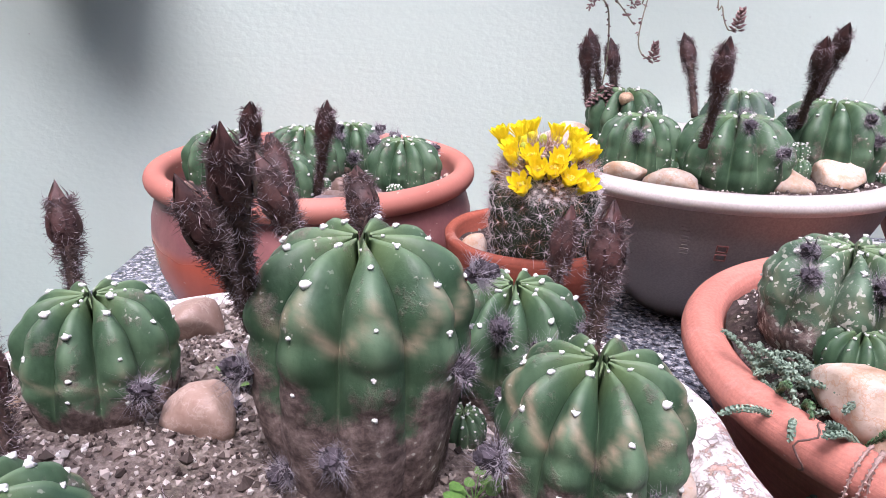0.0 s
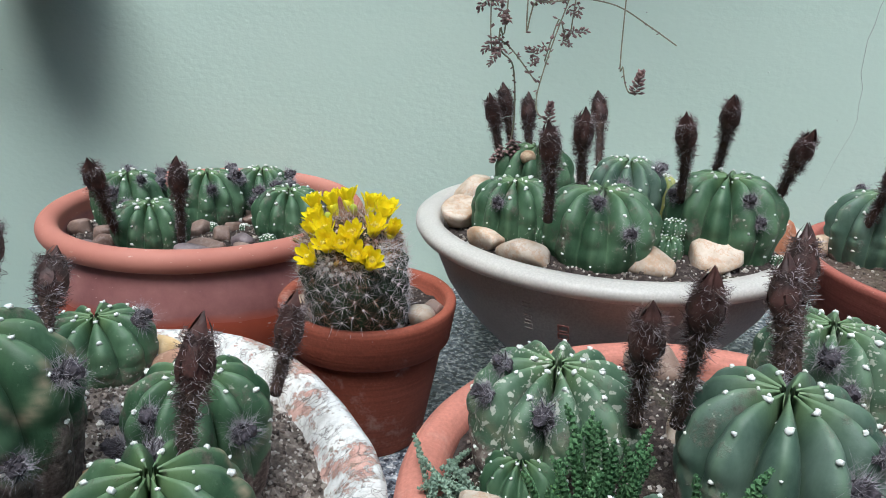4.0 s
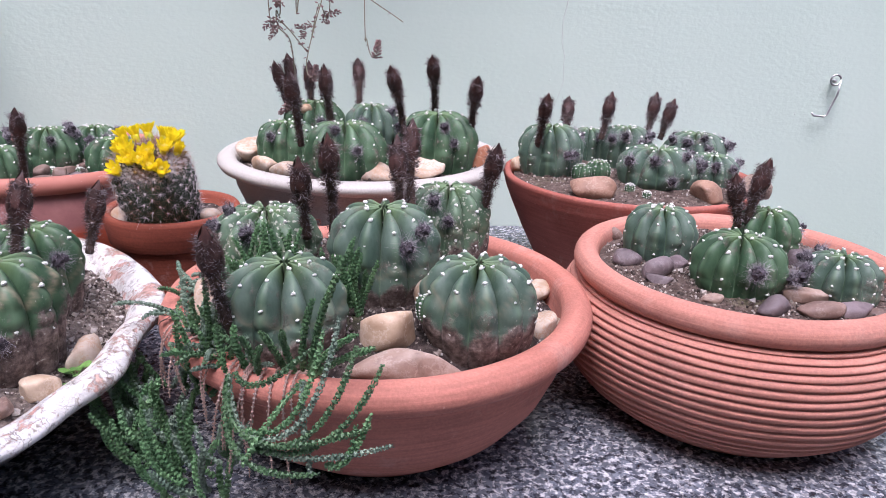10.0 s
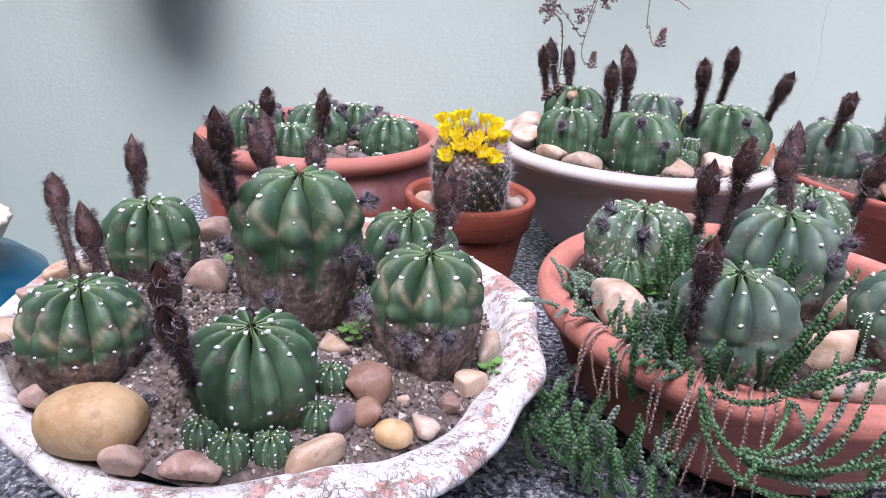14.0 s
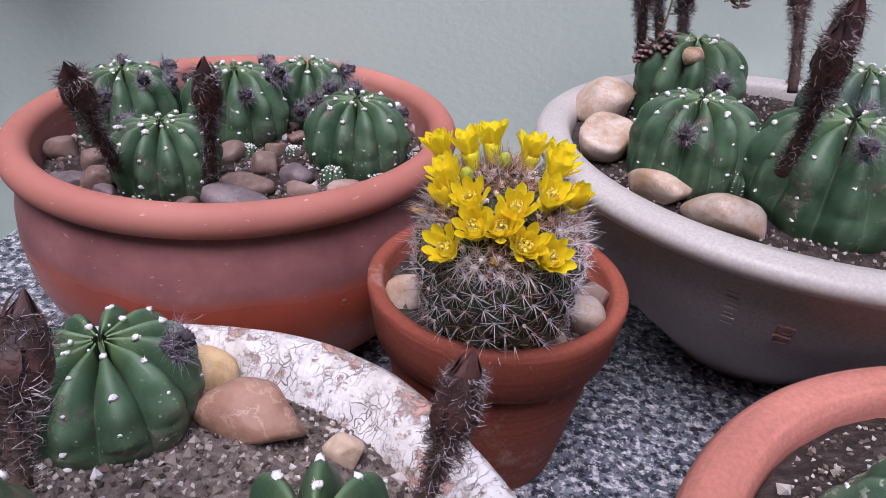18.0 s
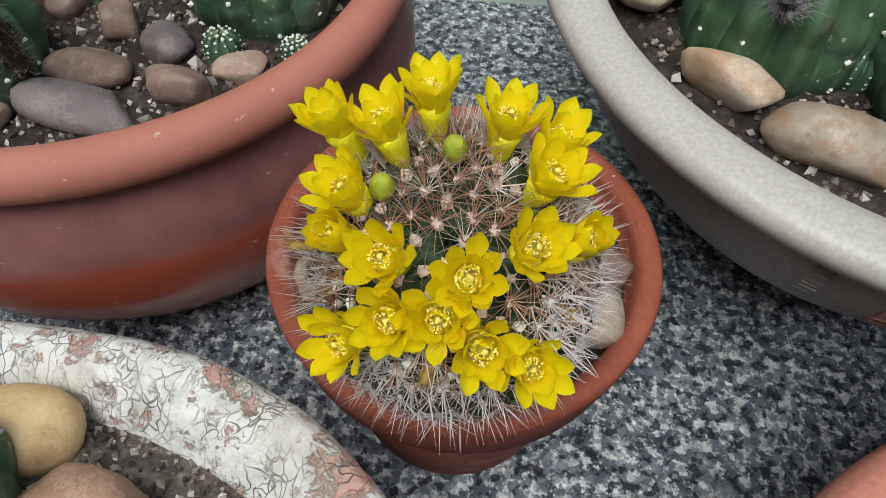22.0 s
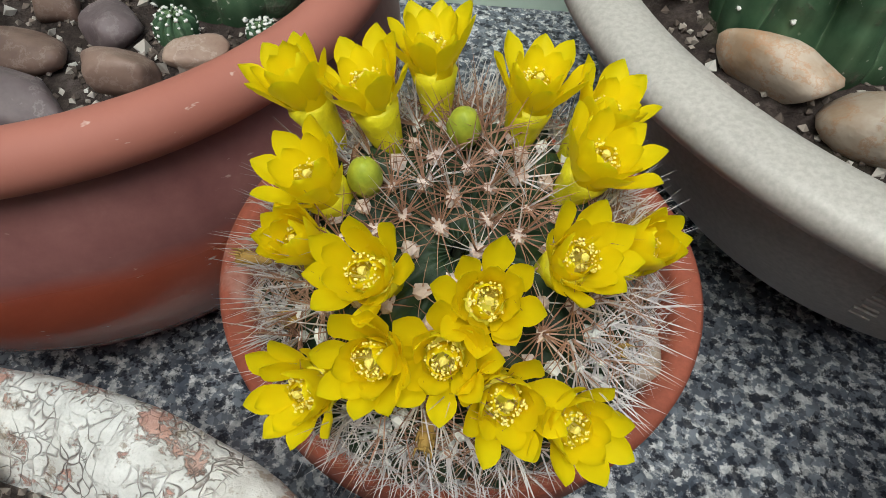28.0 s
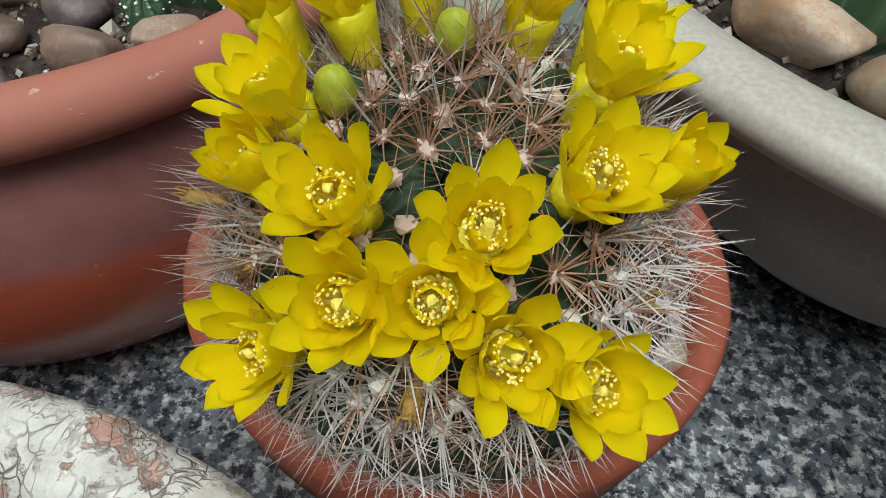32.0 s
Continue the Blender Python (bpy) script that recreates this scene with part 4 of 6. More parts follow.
def wither(parent, p, d, seed, size=1.0):
    """The shrivelled rest of a flower: a dark matted tuft in grey violet hair."""
    rng = random.Random(seed)
    size *= rng.uniform(0.9, 1.25)
    bm = bmesh.new()
    d = Vector(d).normalized()
    _, u, v = frame_of(d)
    for k in range(4):
        blob(bm, p + d * (0.002 + 0.0022 * k) * size + (u * rng.uniform(-1, 1) + v * rng.uniform(-1, 1)) * 0.0012, (0.0036, 0.0038, 0.0033, 0.0024)[k] * size, rng, 0.95, 2, 0.45)
    for _ in range(30):
        a, q = rng.uniform(0, 6.28), rng.uniform(0.1, 1.9)
        o = (d + (u * math.cos(a) + v * math.sin(a)) * q).normalized()
        ln = rng.uniform(0.005, 0.0085) * size
        tw = Vector([rng.uniform(-1, 1) for _ in range(3)])
        ribbon(bm, (p + d * 0.002, p + d * 0.002 + o * ln * 0.6, p + d * 0.003 + o * ln * 0.9 + tw * ln * 0.45), rng.uniform(0.0006, 0.0013) * size)
    w = part("withered_flower", bm, M_WITHER, parent, "shrivelled blackish flower remains", False)
    bm = bmesh.new()
    for _ in range(260):
        a, q = rng.uniform(0, 6.28), rng.uniform(0.2, 2.6)
        o = (d + (u * math.cos(a) + v * math.sin(a)) * q).normalized()
        ln = rng.uniform(0.008, 0.0135) * size
        tw = Vector([rng.uniform(-1, 1) for _ in range(3)])
        tv = Vector([rng.uniform(-1, 1) for _ in range(3)])
        q0 = p + d * 0.001
        ribbon(bm, (q0, q0 + o * ln * 0.55 + tv * ln * 0.12, q0 + o * ln * 0.8 + tw * ln * 0.55), 0.00014 * size)
    tagged(part("wool", bm, M_HAIR_VIOLET, w, "grey violet wool", False), kind="stuff")


def stone(place, size, mat, label, seed, turn=0.0, facet=0.12):
    """A rounded stone; size is its three half-axes."""
    rng = random.Random(seed)
    bm = bmesh.new()
    bmesh.ops.create_icosphere(bm, subdivisions=3, radius=1.0)
    cuts = [Vector((rng.gauss(0, 1), rng.gauss(0, 1), rng.gauss(0, 0.8))).normalized() for _ in range(11 if facet > 0.1 else 7)]
    level = [rng.uniform(0.56, 0.90) if facet > 0.1 else 0.98 for _ in cuts]
    for v in bm.verts:
        p = Vector([math.copysign(abs(k) ** (0.72 if facet > 0.1 else 0.92), k) for k in v.co])
        for c, lv in zip(cuts, level):
            h = p.dot(c) - lv
            if h > 0:
                p -= c * h * (0.92 if facet > 0.1 else 0.5)
        v.co = p * (1 + facet * noise.noise(p * 1.1 + Vector((seed, 0, 0))) + 0.035 * noise.noise(p * 4 + Vector((0, seed, 0))))
    bmesh.ops.smooth_vert(bm, verts=bm.verts, factor=0.5, use_axis_x=True, use_axis_y=True, use_axis_z=True)
    # bring the worn block back to its full size
    reach = [max(abs(v.co[k]) for v in bm.verts) for k in range(3)]
    for v in bm.verts:
        v.co = Vector([v.co[k] / reach[k] * size[k] * 0.97 for k in range(3)])
    ob = solid("stone", bm, mat, label, "stone")
    ob.matrix_world = pose(*place, rng.uniform(-8, 8), rng.uniform(-8, 8), turn)
    return ob


def baby(place, r, seed, label="tiny globe cactus offset covered in white tufts", wool=1.5, N=11):
    return cactus(place, r, r * 1.5, N, 0.72, 0, 0, 0.14, M_SKIN, (0, 0), seed, label, areole=0.0011 if r < 0.013 else 0.0014, rows=7, wool=0.55 + 0.22 * wool, group="small offsets", name="cactus_offset")


# in the white dish
cactus((-0.018, 0.266, on_dish(-0.018, 0.266) - 0.002), 0.0455, 0.1092, 9, 0.78, 0.55, 0.6, 0.19, M_SKIN, (0.02, 0.02), 11, "tall old globe cactus, brown and corky towards the soil",
       [((-0.081, 0.249, 0.234), (-0.062, 0.262, 0.170)), ((-0.054, 0.222, 0.258), (-0.060, 0.258, 0.172)), ((-0.070, 0.315, 0.228), (-0.048, 0.310, 0.175)), ((-0.072, 0.352, 0.230), (-0.050, 0.308, 0.172)), ((-0.028, 0.344, 0.216), (-0.018, 0.316, 0.180))],
       [(205, 0.55), (262, 0.74), (5, 0.30), (225, 0.88), (330, 0.5), (180, 0.62)])
cactus((0.077, 0.247, on_dish(0.077, 0.247) - 0.002), 0.0405, 0.0769, 10, 0.86, 0.58, 0.7, 0.19, M_SKIN, (0, 0.02), 12, "globe cactus with a corky lower half",
       [((0.086, 0.285, 0.218), (0.079, 0.268, 0.150))], [(262, 0.66), (298, 0.6), (150, 0.45), (205, 0.5), (120, 0.3)])
cactus((-0.010, 0.156, on_dish(-0.010, 0.156) - 0.002), 0.0375, 0.0557, 12, 0.84, 0.0, 0, 0.17, M_SKIN, (0.05, 0), 13, "smooth dark green globe cactus with offsets at its foot",
       [((-0.038, 0.111, 0.204), (-0.047, 0.150, 0.112)), ((-0.022, 0.083, 0.195), (-0.040, 0.142, 0.106))], [(100, 0.5)])
cactus((0.052, 0.330, on_dish(0.052, 0.330) - 0.002), 0.0375, 0.0715, 11, 0.85, 0.35, 0.3, 0.19, M_SKIN, (0, 0), 14, "green globe cactus with withered flowers",
       [((0.087, 0.384, 0.187), (0.076, 0.374, 0.128))], [(255, 0.25), (200, 0.4), (225, 0.5), (330, 0.35)])
cactus((-0.144, 0.294, on_dish(-0.144, 0.294) - 0.002), 0.0360, 0.0600, 10, 0.82, 0.40, 0.3, 0.20, M_SKIN, (0, 0), 15, "green globe cactus near the dish rim",
       [((-0.178, 0.340, 0.206), (-0.168, 0.322, 0.150))], [(320, 0.6)])
cactus((-0.123, 0.168, on_dish(-0.123, 0.168) - 0.002), 0.0385, 0.0540, 11, 0.85, 0.46, 0.8, 0.19, M_SKIN, (-0.05, 0), 16, "green globe cactus with scarred brown skin low down",
       [((-0.212, 0.285, 0.186), (-0.150, 0.215, 0.110)), ((-0.155, 0.230, 0.186), (-0.128, 0.204, 0.115))], [(200, 0.75)])
cactus((-0.058, 0.318, on_dish(-0.058, 0.318) - 0.002), 0.0220, 0.0280, 9, 0.85, 0.3, 0, 0.2, M_SKIN, (0, 0), 17, "small green globe cactus beside the tall one", [], [(250, 0.7), (200, 0.6)])
cactus((-0.066, 0.412, on_dish(-0.066, 0.412) - 0.002), 0.0385, 0.0440, 11, 0.86, 0.2, 0.2, 0.18, M_SKIN, (0, 0), 19, "dark green globe cactus with an old flower near the dish rim", [], [(10, 0.22), (250, 0.4)])
baby((0.028, 0.181, on_dish(0.028, 0.181) - 0.003), 0.0118, 21)
baby((0.029, 0.149, on_dish(0.029, 0.149) - 0.003), 0.0115, 22)
baby((0.010, 0.124, on_dish(0.010, 0.124) - 0.003), 0.0120, 23)
baby((-0.010, 0.115, on_dish(-0.010, 0.115) - 0.003), 0.0118, 24)
baby((-0.029, 0.121, on_dish(-0.029, 0.121) - 0.003), 0.0108, 25)
baby((0.017, 0.147, on_dish(0.017, 0.147) - 0.002), 0.0050, 28, wool=2.6)
baby((-0.008, 0.131, on_dish(-0.008, 0.131) - 0.002), 0.0045, 29, wool=2.6)
baby((-0.130, 0.300, on_dish(-0.130, 0.300) - 0.002), 0.0098, 30, wool=2.2)
baby((0.027, 0.285, on_dish(0.027, 0.285) - 0.002), 0.0115, 27, wool=1.8)
# in the left pot
cactus((-0.124, 0.573, on_left(-0.124, 0.573) - 0.002), 0.0325, 0.0475, 12, 0.86, 0, 0, 0.16, M_SKIN, (0, 0), 31, "",
       [((-0.124, 0.502, 0.223), (-0.140, 0.548, 0.148)), ((-0.077, 0.546, 0.219), (-0.092, 0.566, 0.140))], [(165, 0.3)])
cactus((-0.026, 0.650, on_left(-0.026, 0.650) - 0.002), 0.0360, 0.0487, 12, 0.88, 0, 0, 0.16, M_SKIN, (0, 0), 32, "", [], [(10, 0.3), (200, 0.2), (110, 0.25)])
cactus((-0.122, 0.672, on_left(-0.122, 0.672) - 0.002), 0.0385, 0.0510, 12, 0.88, 0, 0, 0.16, M_SKIN, (0, 0), 33, "", [], [(305, 0.3), (190, 0.3), (60, 0.2), (355, 0.22)])
cactus((-0.082, 0.712, on_left(-0.082, 0.712) - 0.002), 0.0300, 0.0492, 11, 0.88, 0, 0, 0.17, M_SKIN, (0, 0), 34, "", [], [(320, 0.32), (280, 0.55), (250, 0.25), (200, 0.3), (20, 0.25)])
cactus((-0.195, 0.650, on_left(-0.195, 0.650) - 0.002), 0.0365, 0.0518, 11, 0.88, 0, 0, 0.17, M_SKIN, (0, 0), 35, "", [], [(20, 0.3), (278, 0.32), (120, 0.2), (330, 0.22), (60, 0.3)])
for n, (x, y, r) in enumerate(((-0.124, 0.545, 0.0075), (-0.097, 0.629, 0.0062), (-0.069, 0.640, 0.0050), (-0.030, 0.606, 0.0080), (-0.001, 0.613, 0.0060), (-0.052, 0.737, 0.0095), (0.012, 0.664, 0.0055))):
    baby((x, y, on_left(x, y) - 0.001), r, 40 + n, wool=2.0)

# in the beige bowl
cactus((0.189, 0.632, on_beige(0.189, 0.632) - 0.002), 0.0375, 0.0535, 12, 0.9, 0, 0, 0.15, M_SKIN, (0, 0), 51, "", [], [(250, 0.35)])
cactus((0.262, 0.602, on_beige(0.262, 0.602) - 0.002), 0.0485, 0.0609, 12, 0.88, 0, 0, 0.14, M_SKIN, (0, 0), 52, "broad dark green globe cactus with withered flowers",
       [((0.215, 0.532, 0.268), (0.220, 0.560, 0.190)), ((0.241, 0.594, 0.270), (0.246, 0.612, 0.196))], [(292, 0.42), (262, 0.22), (60, 0.2)])
cactus((0.366, 0.646, on_beige(0.366, 0.646) - 0.002), 0.0490, 0.0675, 12, 0.88, 0, 0, 0.15, M_SKIN, (0, 0), 53, "broad dark green globe cactus",
       [((0.314, 0.585, 0.272), (0.326, 0.628, 0.196)), ((0.357, 0.637, 0.281), (0.360, 0.678, 0.202)), ((0.410, 0.602, 0.262), (0.406, 0.648, 0.185))], [(282, 0.3), (200, 0.35), (295, 0.45)])
old_one = cactus((0.200, 0.745, on_beige(0.200, 0.745) - 0.002), 0.0400, 0.0622, 11, 0.9, 0, 0, 0.16, M_SKIN, (0, 0), 54, "green globe cactus with a scar and an old flower",
       [((0.151, 0.734, 0.260), (0.163, 0.755, 0.192)), ((0.160, 0.768, 0.267), (0.176, 0.756, 0.200)), ((0.186, 0.782, 0.257), (0.192, 0.762, 0.202))], [(290, 0.35)])
bm = bmesh.new()
blob(bm, (-0.0062, -0.0268, 0.0515), 0.0078, random.Random(4), 0.9, 2, 0.10)
part("scar", bm, M_SCAR, old_one, "round tan scar")
cactus((0.285, 0.662, on_beige(0.285, 0.662) - 0.002), 0.0330, 0.0705, 11, 0.9, 0, 0, 0.17, M_SKIN_PALE, (0, 0), 55, "pale green globe cactus",
       [((0.256, 0.757, 0.265), (0.262, 0.712, 0.190))], [(20, 0.25), (340, 0.2)])
cactus((0.318, 0.690, on_beige(0.318, 0.690) - 0.002), 0.0140, 0.0495, 8, 0.9, 0, 0, 0.14, M_SKIN_YELLOW, (0, 0), 56, "small yellowed globe cactus")
for n, (x, y, r, w) in enumerate(((0.216, 0.612, 0.0105, 1.6), (0.233, 0.592, 0.0115, 2.2), (0.226, 0.628, 0.012, 3.2), (0.318, 0.600, 0.0125, 1.7), (0.322, 0.612, 0.010, 3.0), (0.344, 0.598, 0.006, 2.2), (0.412, 0.628, 0.007, 2.2))):
    baby((x, y, on_beige(x, y) + (0.016 if n in (2, 4) else -0.001)), r, 60 + n, wool=w)

# in the front bowl
cactus((0.234, 0.355, on_front(0.234, 0.355) - 0.002), 0.0450, 0.0559, 11, 0.86, 0.45, 0.25, 0.17, M_SKIN_SCARRED, (0, 0), 71, "globe cactus dusted with pale scars",
       [((0.270, 0.323, 0.227), (0.272, 0.336, 0.162)), ((0.292, 0.323, 0.245), (0.292, 0.342, 0.160))], [(262, 0.28), (190, 0.16), (215, 0.3)])
cactus((0.333, 0.330, on_front(0.333, 0.330) - 0.002), 0.0445, 0.0732, 11, 0.84, 0.36, 0.25, 0.18, M_SKIN_PALE, (0, 0), 72, "tall grey green globe cactus",
       [((0.338, 0.385, 0.234), (0.342, 0.372, 0.172)), ((0.350, 0.401, 0.245), (0.352, 0.380, 0.172))], [(318, 0.24), (300, 0.32), (80, 0.3)])
cactus((0.383, 0.424, on_front(0.383, 0.424) - 0.002), 0.0390, 0.0728, 12, 0.88, 0.42, 0.3, 0.16, M_SKIN_SCARRED, (0, 0), 73, "globe cactus thickly speckled with white scars",
       [((0.423, 0.396, 0.228), (0.415, 0.412, 0.166))], [(250, 0.22), (270, 0.35)])
cactus((0.406, 0.270, on_front(0.406, 0.270) - 0.002), 0.0435, 0.0635, 11, 0.84, 0.50, 0.25, 0.18, M_SKIN_PALE, (0, 0), 74, "broad globe cactus with a corky foot")
cactus((0.277, 0.242, on_front(0.277, 0.242) - 0.002), 0.0415, 0.0630, 11, 0.86, 0.48, 0.3, 0.19, M_SKIN_PALE, (0, 0), 75, "grey green globe cactus among trailing sprigs",
       [((0.243, 0.195, 0.213), (0.246, 0.214, 0.142))])
baby((0.371, 0.256, on_front(0.371, 0.256) +0.0200), 0.0085, 76, wool=2.6)
baby((0.221, 0.314, on_front(0.221, 0.314) -0.0020), 0.019, 77, "small globe cactus offset beside its parent", 1.0)

# in the ribbed pot
cactus((0.577, 0.426, on_ribbed(0.577, 0.426) - 0.002), 0.0335, 0.0474, 11, 0.9, 0, 0, 0.15, M_SKIN_PALE, (0, 0), 81, "flattened pale green globe cactus")
cactus((0.620, 0.352, on_ribbed(0.620, 0.352) - 0.002), 0.0375, 0.0491, 12, 0.85, 0, 0, 0.17, M_SKIN, (0, 0), 82, "dark green globe cactus with an old flower", [], [(268, 0.42), (320, 0.5)])
cactus((0.675, 0.432, on_ribbed(0.675, 0.432) - 0.002), 0.0300, 0.0461, 10, 0.9, 0, 0, 0.17, M_SKIN, (0, 0), 83, "",
       [((0.664, 0.425, 0.218), (0.655, 0.428, 0.160)), ((0.636, 0.425, 0.203), (0.648, 0.430, 0.156))], [(10, 0.4)])
cactus((0.697, 0.338, on_ribbed(0.697, 0.338) - 0.002), 0.0300, 0.0368, 11, 0.9, 0.2, 0.3, 0.16, M_SKIN_PALE, (0, 0), 84, "low speckled globe cactus", [], [(190, 0.4), (120, 0.2), (170, 0.3)])

# in the red pot
cactus((0.508, 0.692, on_red(0.508, 0.692) - 0.002), 0.0410, 0.0638, 11, 0.86, 0.15, 0, 0.19, M_SKIN_PALE, (0, 0), 91, "",
       [((0.493, 0.638, 0.242), (0.488, 0.664, 0.178)), ((0.536, 0.753, 0.226), (0.530, 0.722, 0.182))], [(290, 0.42), (310, 0.45), (20, 0.3), (100, 0.2)])
cactus((0.632, 0.650, on_red(0.632, 0.650) - 0.002), 0.0485, 0.0490, 12, 0.88, 0, 0, 0.18, M_SKIN_PALE, (0, 0), 92, "", [], [(215, 0.36), (250, 0.3), (275, 0.58), (300, 0.25), (330, 0.4), (10, 0.3), (345, 0.5)])
cactus((0.615, 0.746, on_red(0.615, 0.746) - 0.002), 0.0370, 0.0551, 11, 0.9, 0, 0, 0.18, M_SKIN_PALE, (0, 0), 93, "",
       [((0.587, 0.733, 0.236), (0.578, 0.728, 0.178)), ((0.653, 0.764, 0.234), (0.644, 0.752, 0.182)), ((0.672, 0.746, 0.228), (0.660, 0.744, 0.178))], [(230, 0.36), (255, 0.3), (320, 0.3), (290, 0.4)])
cactus((0.704, 0.735, on_red(0.704, 0.735) - 0.002), 0.0400, 0.0545, 11, 0.9, 0, 0, 0.18, M_SKIN_PALE, (0, 0), 94, "", [], [(235, 0.3), (270, 0.2), (150, 0.2), (280, 0.38), (330, 0.35), (350, 0.4), (10, 0.3), (200, 0.3)])
cactus((0.705, 0.668, on_red(0.705, 0.668) - 0.002), 0.0320, 0.0378, 11, 0.9, 0, 0, 0.18, M_SKIN_PALE, (0, 0), 95, "", [], [(220, 0.3), (260, 0.35), (300, 0.4), (200, 0.4), (350, 0.35)])
cactus((0.570, 0.775, on_red(0.570, 0.775) - 0.002), 0.0250, 0.0480, 10, 0.9, 0, 0, 0.18, M_SKIN_PALE, (0, 0), 96, "", [], [(300, 0.3), (200, 0.25)])
for n, (x, y, r) in enumerate(((0.543, 0.655, 0.0120), (0.566, 0.668, 0.0155), (0.590, 0.600, 0.0060), (0.604, 0.578, 0.0050))):
    baby((x, y, on_red(x, y) - 0.001), r, 100 + n, wool=2.4)

# ---- stones ----
RUST_BROWN = M_STONE_RUSTY
OCHRE, TAN, QUARTZ, BROWN, SLATE, PINK, RUST = M_STONE_OCHRE, M_STONE_TAN, M_STONE_WHITE, M_STONE_BROWN, M_STONE_PURPLE, M_STONE_PINK, M_STONE_RED
WORDS = {RUST_BROWN: "smooth reddish brown stone", OCHRE: "smooth ochre yellow pebble", TAN: "smooth tan pebble", QUARTZ: "pale quartz stone with rusty stains", BROWN: "smooth brown river pebble", SLATE: "flat purple grey stone", PINK: "pinkish brown stone", RUST: "rust red stone"}
DISH_STONES = [
    (-0.090, 0.118, 0.0319, 0.0241, 0.0204, OCHRE, 0), (-0.063, 0.101, 0.0136, 0.0099, 0.0099, PINK, 10), (-0.028, 0.102, 0.0191, 0.0095, 0.0083, PINK, 5),
    (0.032, 0.123, 0.0215, 0.0105, 0.0120, TAN, 34), (0.073, 0.153, 0.0095, 0.0124, 0.0086, OCHRE, 80), (0.090, 0.169, 0.0090, 0.0116, 0.0081, QUARTZ, 40),
    (0.051, 0.182, 0.0120, 0.0150, 0.0125, RUST_BROWN, 70), (0.056, 0.163, 0.0095, 0.0120, 0.0095, RUST_BROWN, 20), (0.042, 0.152, 0.0075, 0.0150, 0.0085, SLATE, -20), (0.101, 0.195, 0.0084, 0.0100, 0.0076, BROWN, 10),
    (0.113, 0.220, 0.0141, 0.0108, 0.0108, TAN, 25), (-0.140, 0.138, 0.0116, 0.0087, 0.0087, PINK, 0), (-0.183, 0.186, 0.0172, 0.0223, 0.0154, TAN, 80),
    (-0.202, 0.277, 0.0233, 0.0116, 0.0098, TAN, 15), (-0.202, 0.234, 0.0209, 0.0105, 0.0093, PINK, 10), (-0.094, 0.281, 0.0215, 0.0157, 0.0145, PINK, -15),
    (0.074, 0.184, 0.0046, 0.0040, 0.0040, QUARTZ, 0), (-0.124, 0.365, 0.0210, 0.0140, 0.0150, PINK, 20), (0.010, 0.301, 0.0090, 0.0090, 0.0100, RUST, 0),
    (0.020, 0.220, 0.0140, 0.0090, 0.0080, TAN, -20), (-0.052, 0.198, 0.0090, 0.0080, 0.0100, PINK, 0),
]
LEFT_STONES = [
    (-0.105, 0.621, 0.0104, 0.0108, 0.0093, BROWN, 10), (-0.080, 0.640, 0.0101, 0.0081, 0.0081, BROWN, 20), (-0.077, 0.610, 0.0119, 0.0095, 0.0095, BROWN, 0),
    (-0.052, 0.602, 0.0107, 0.0130, 0.0096, SLATE, 40), (-0.039, 0.579, 0.0136, 0.0101, 0.0101, BROWN, 20), (-0.076, 0.582, 0.0195, 0.0098, 0.0075, BROWN, 5),
    (-0.071, 0.562, 0.0258, 0.0129, 0.0083, SLATE, 0), (-0.103, 0.551, 0.0106, 0.0059, 0.0059, BROWN, 0), (-0.019, 0.597, 0.0125, 0.0071, 0.0071, PINK, 30),
    (0.001, 0.727, 0.0067, 0.0087, 0.0060, PINK, 0), (-0.165, 0.561, 0.0115, 0.0098, 0.0098, BROWN, 20), (-0.085, 0.688, 0.0074, 0.0065, 0.0065, PINK, 0),
    (-0.215, 0.602, 0.0140, 0.0108, 0.0105, BROWN, 10), (-0.184, 0.589, 0.0123, 0.0089, 0.0089, BROWN, 0), (-0.188, 0.567, 0.0163, 0.0082, 0.0052, SLATE, 20),
    (-0.155, 0.554, 0.0113, 0.0057, 0.0054, SLATE, 0), (-0.074, 0.662, 0.0086, 0.0064, 0.0064, BROWN, 40), (0.018, 0.689, 0.0068, 0.0089, 0.0062, PINK, 0),
]
BEIGE_STONES = [
    (0.142, 0.741, 0.0256, 0.0268, 0.0197, QUARTZ, -5), (0.138, 0.653, 0.0220, 0.0242, 0.0194, QUARTZ, -42), (0.170, 0.597, 0.0204, 0.0113, 0.0113, QUARTZ, -30),
    (0.205, 0.573, 0.0260, 0.0148, 0.0142, QUARTZ, -28), (0.302, 0.576, 0.0271, 0.0168, 0.0124, QUARTZ, 2), (0.354, 0.600, 0.0253, 0.0221, 0.0151, QUARTZ, 22),
    (0.385, 0.632, 0.0065, 0.0085, 0.0059, SLATE, 0), (0.421, 0.664, 0.0180, 0.0160, 0.0200, RUST, 20), (0.172, 0.690, 0.0100, 0.0080, 0.0080, PINK, 0),
]
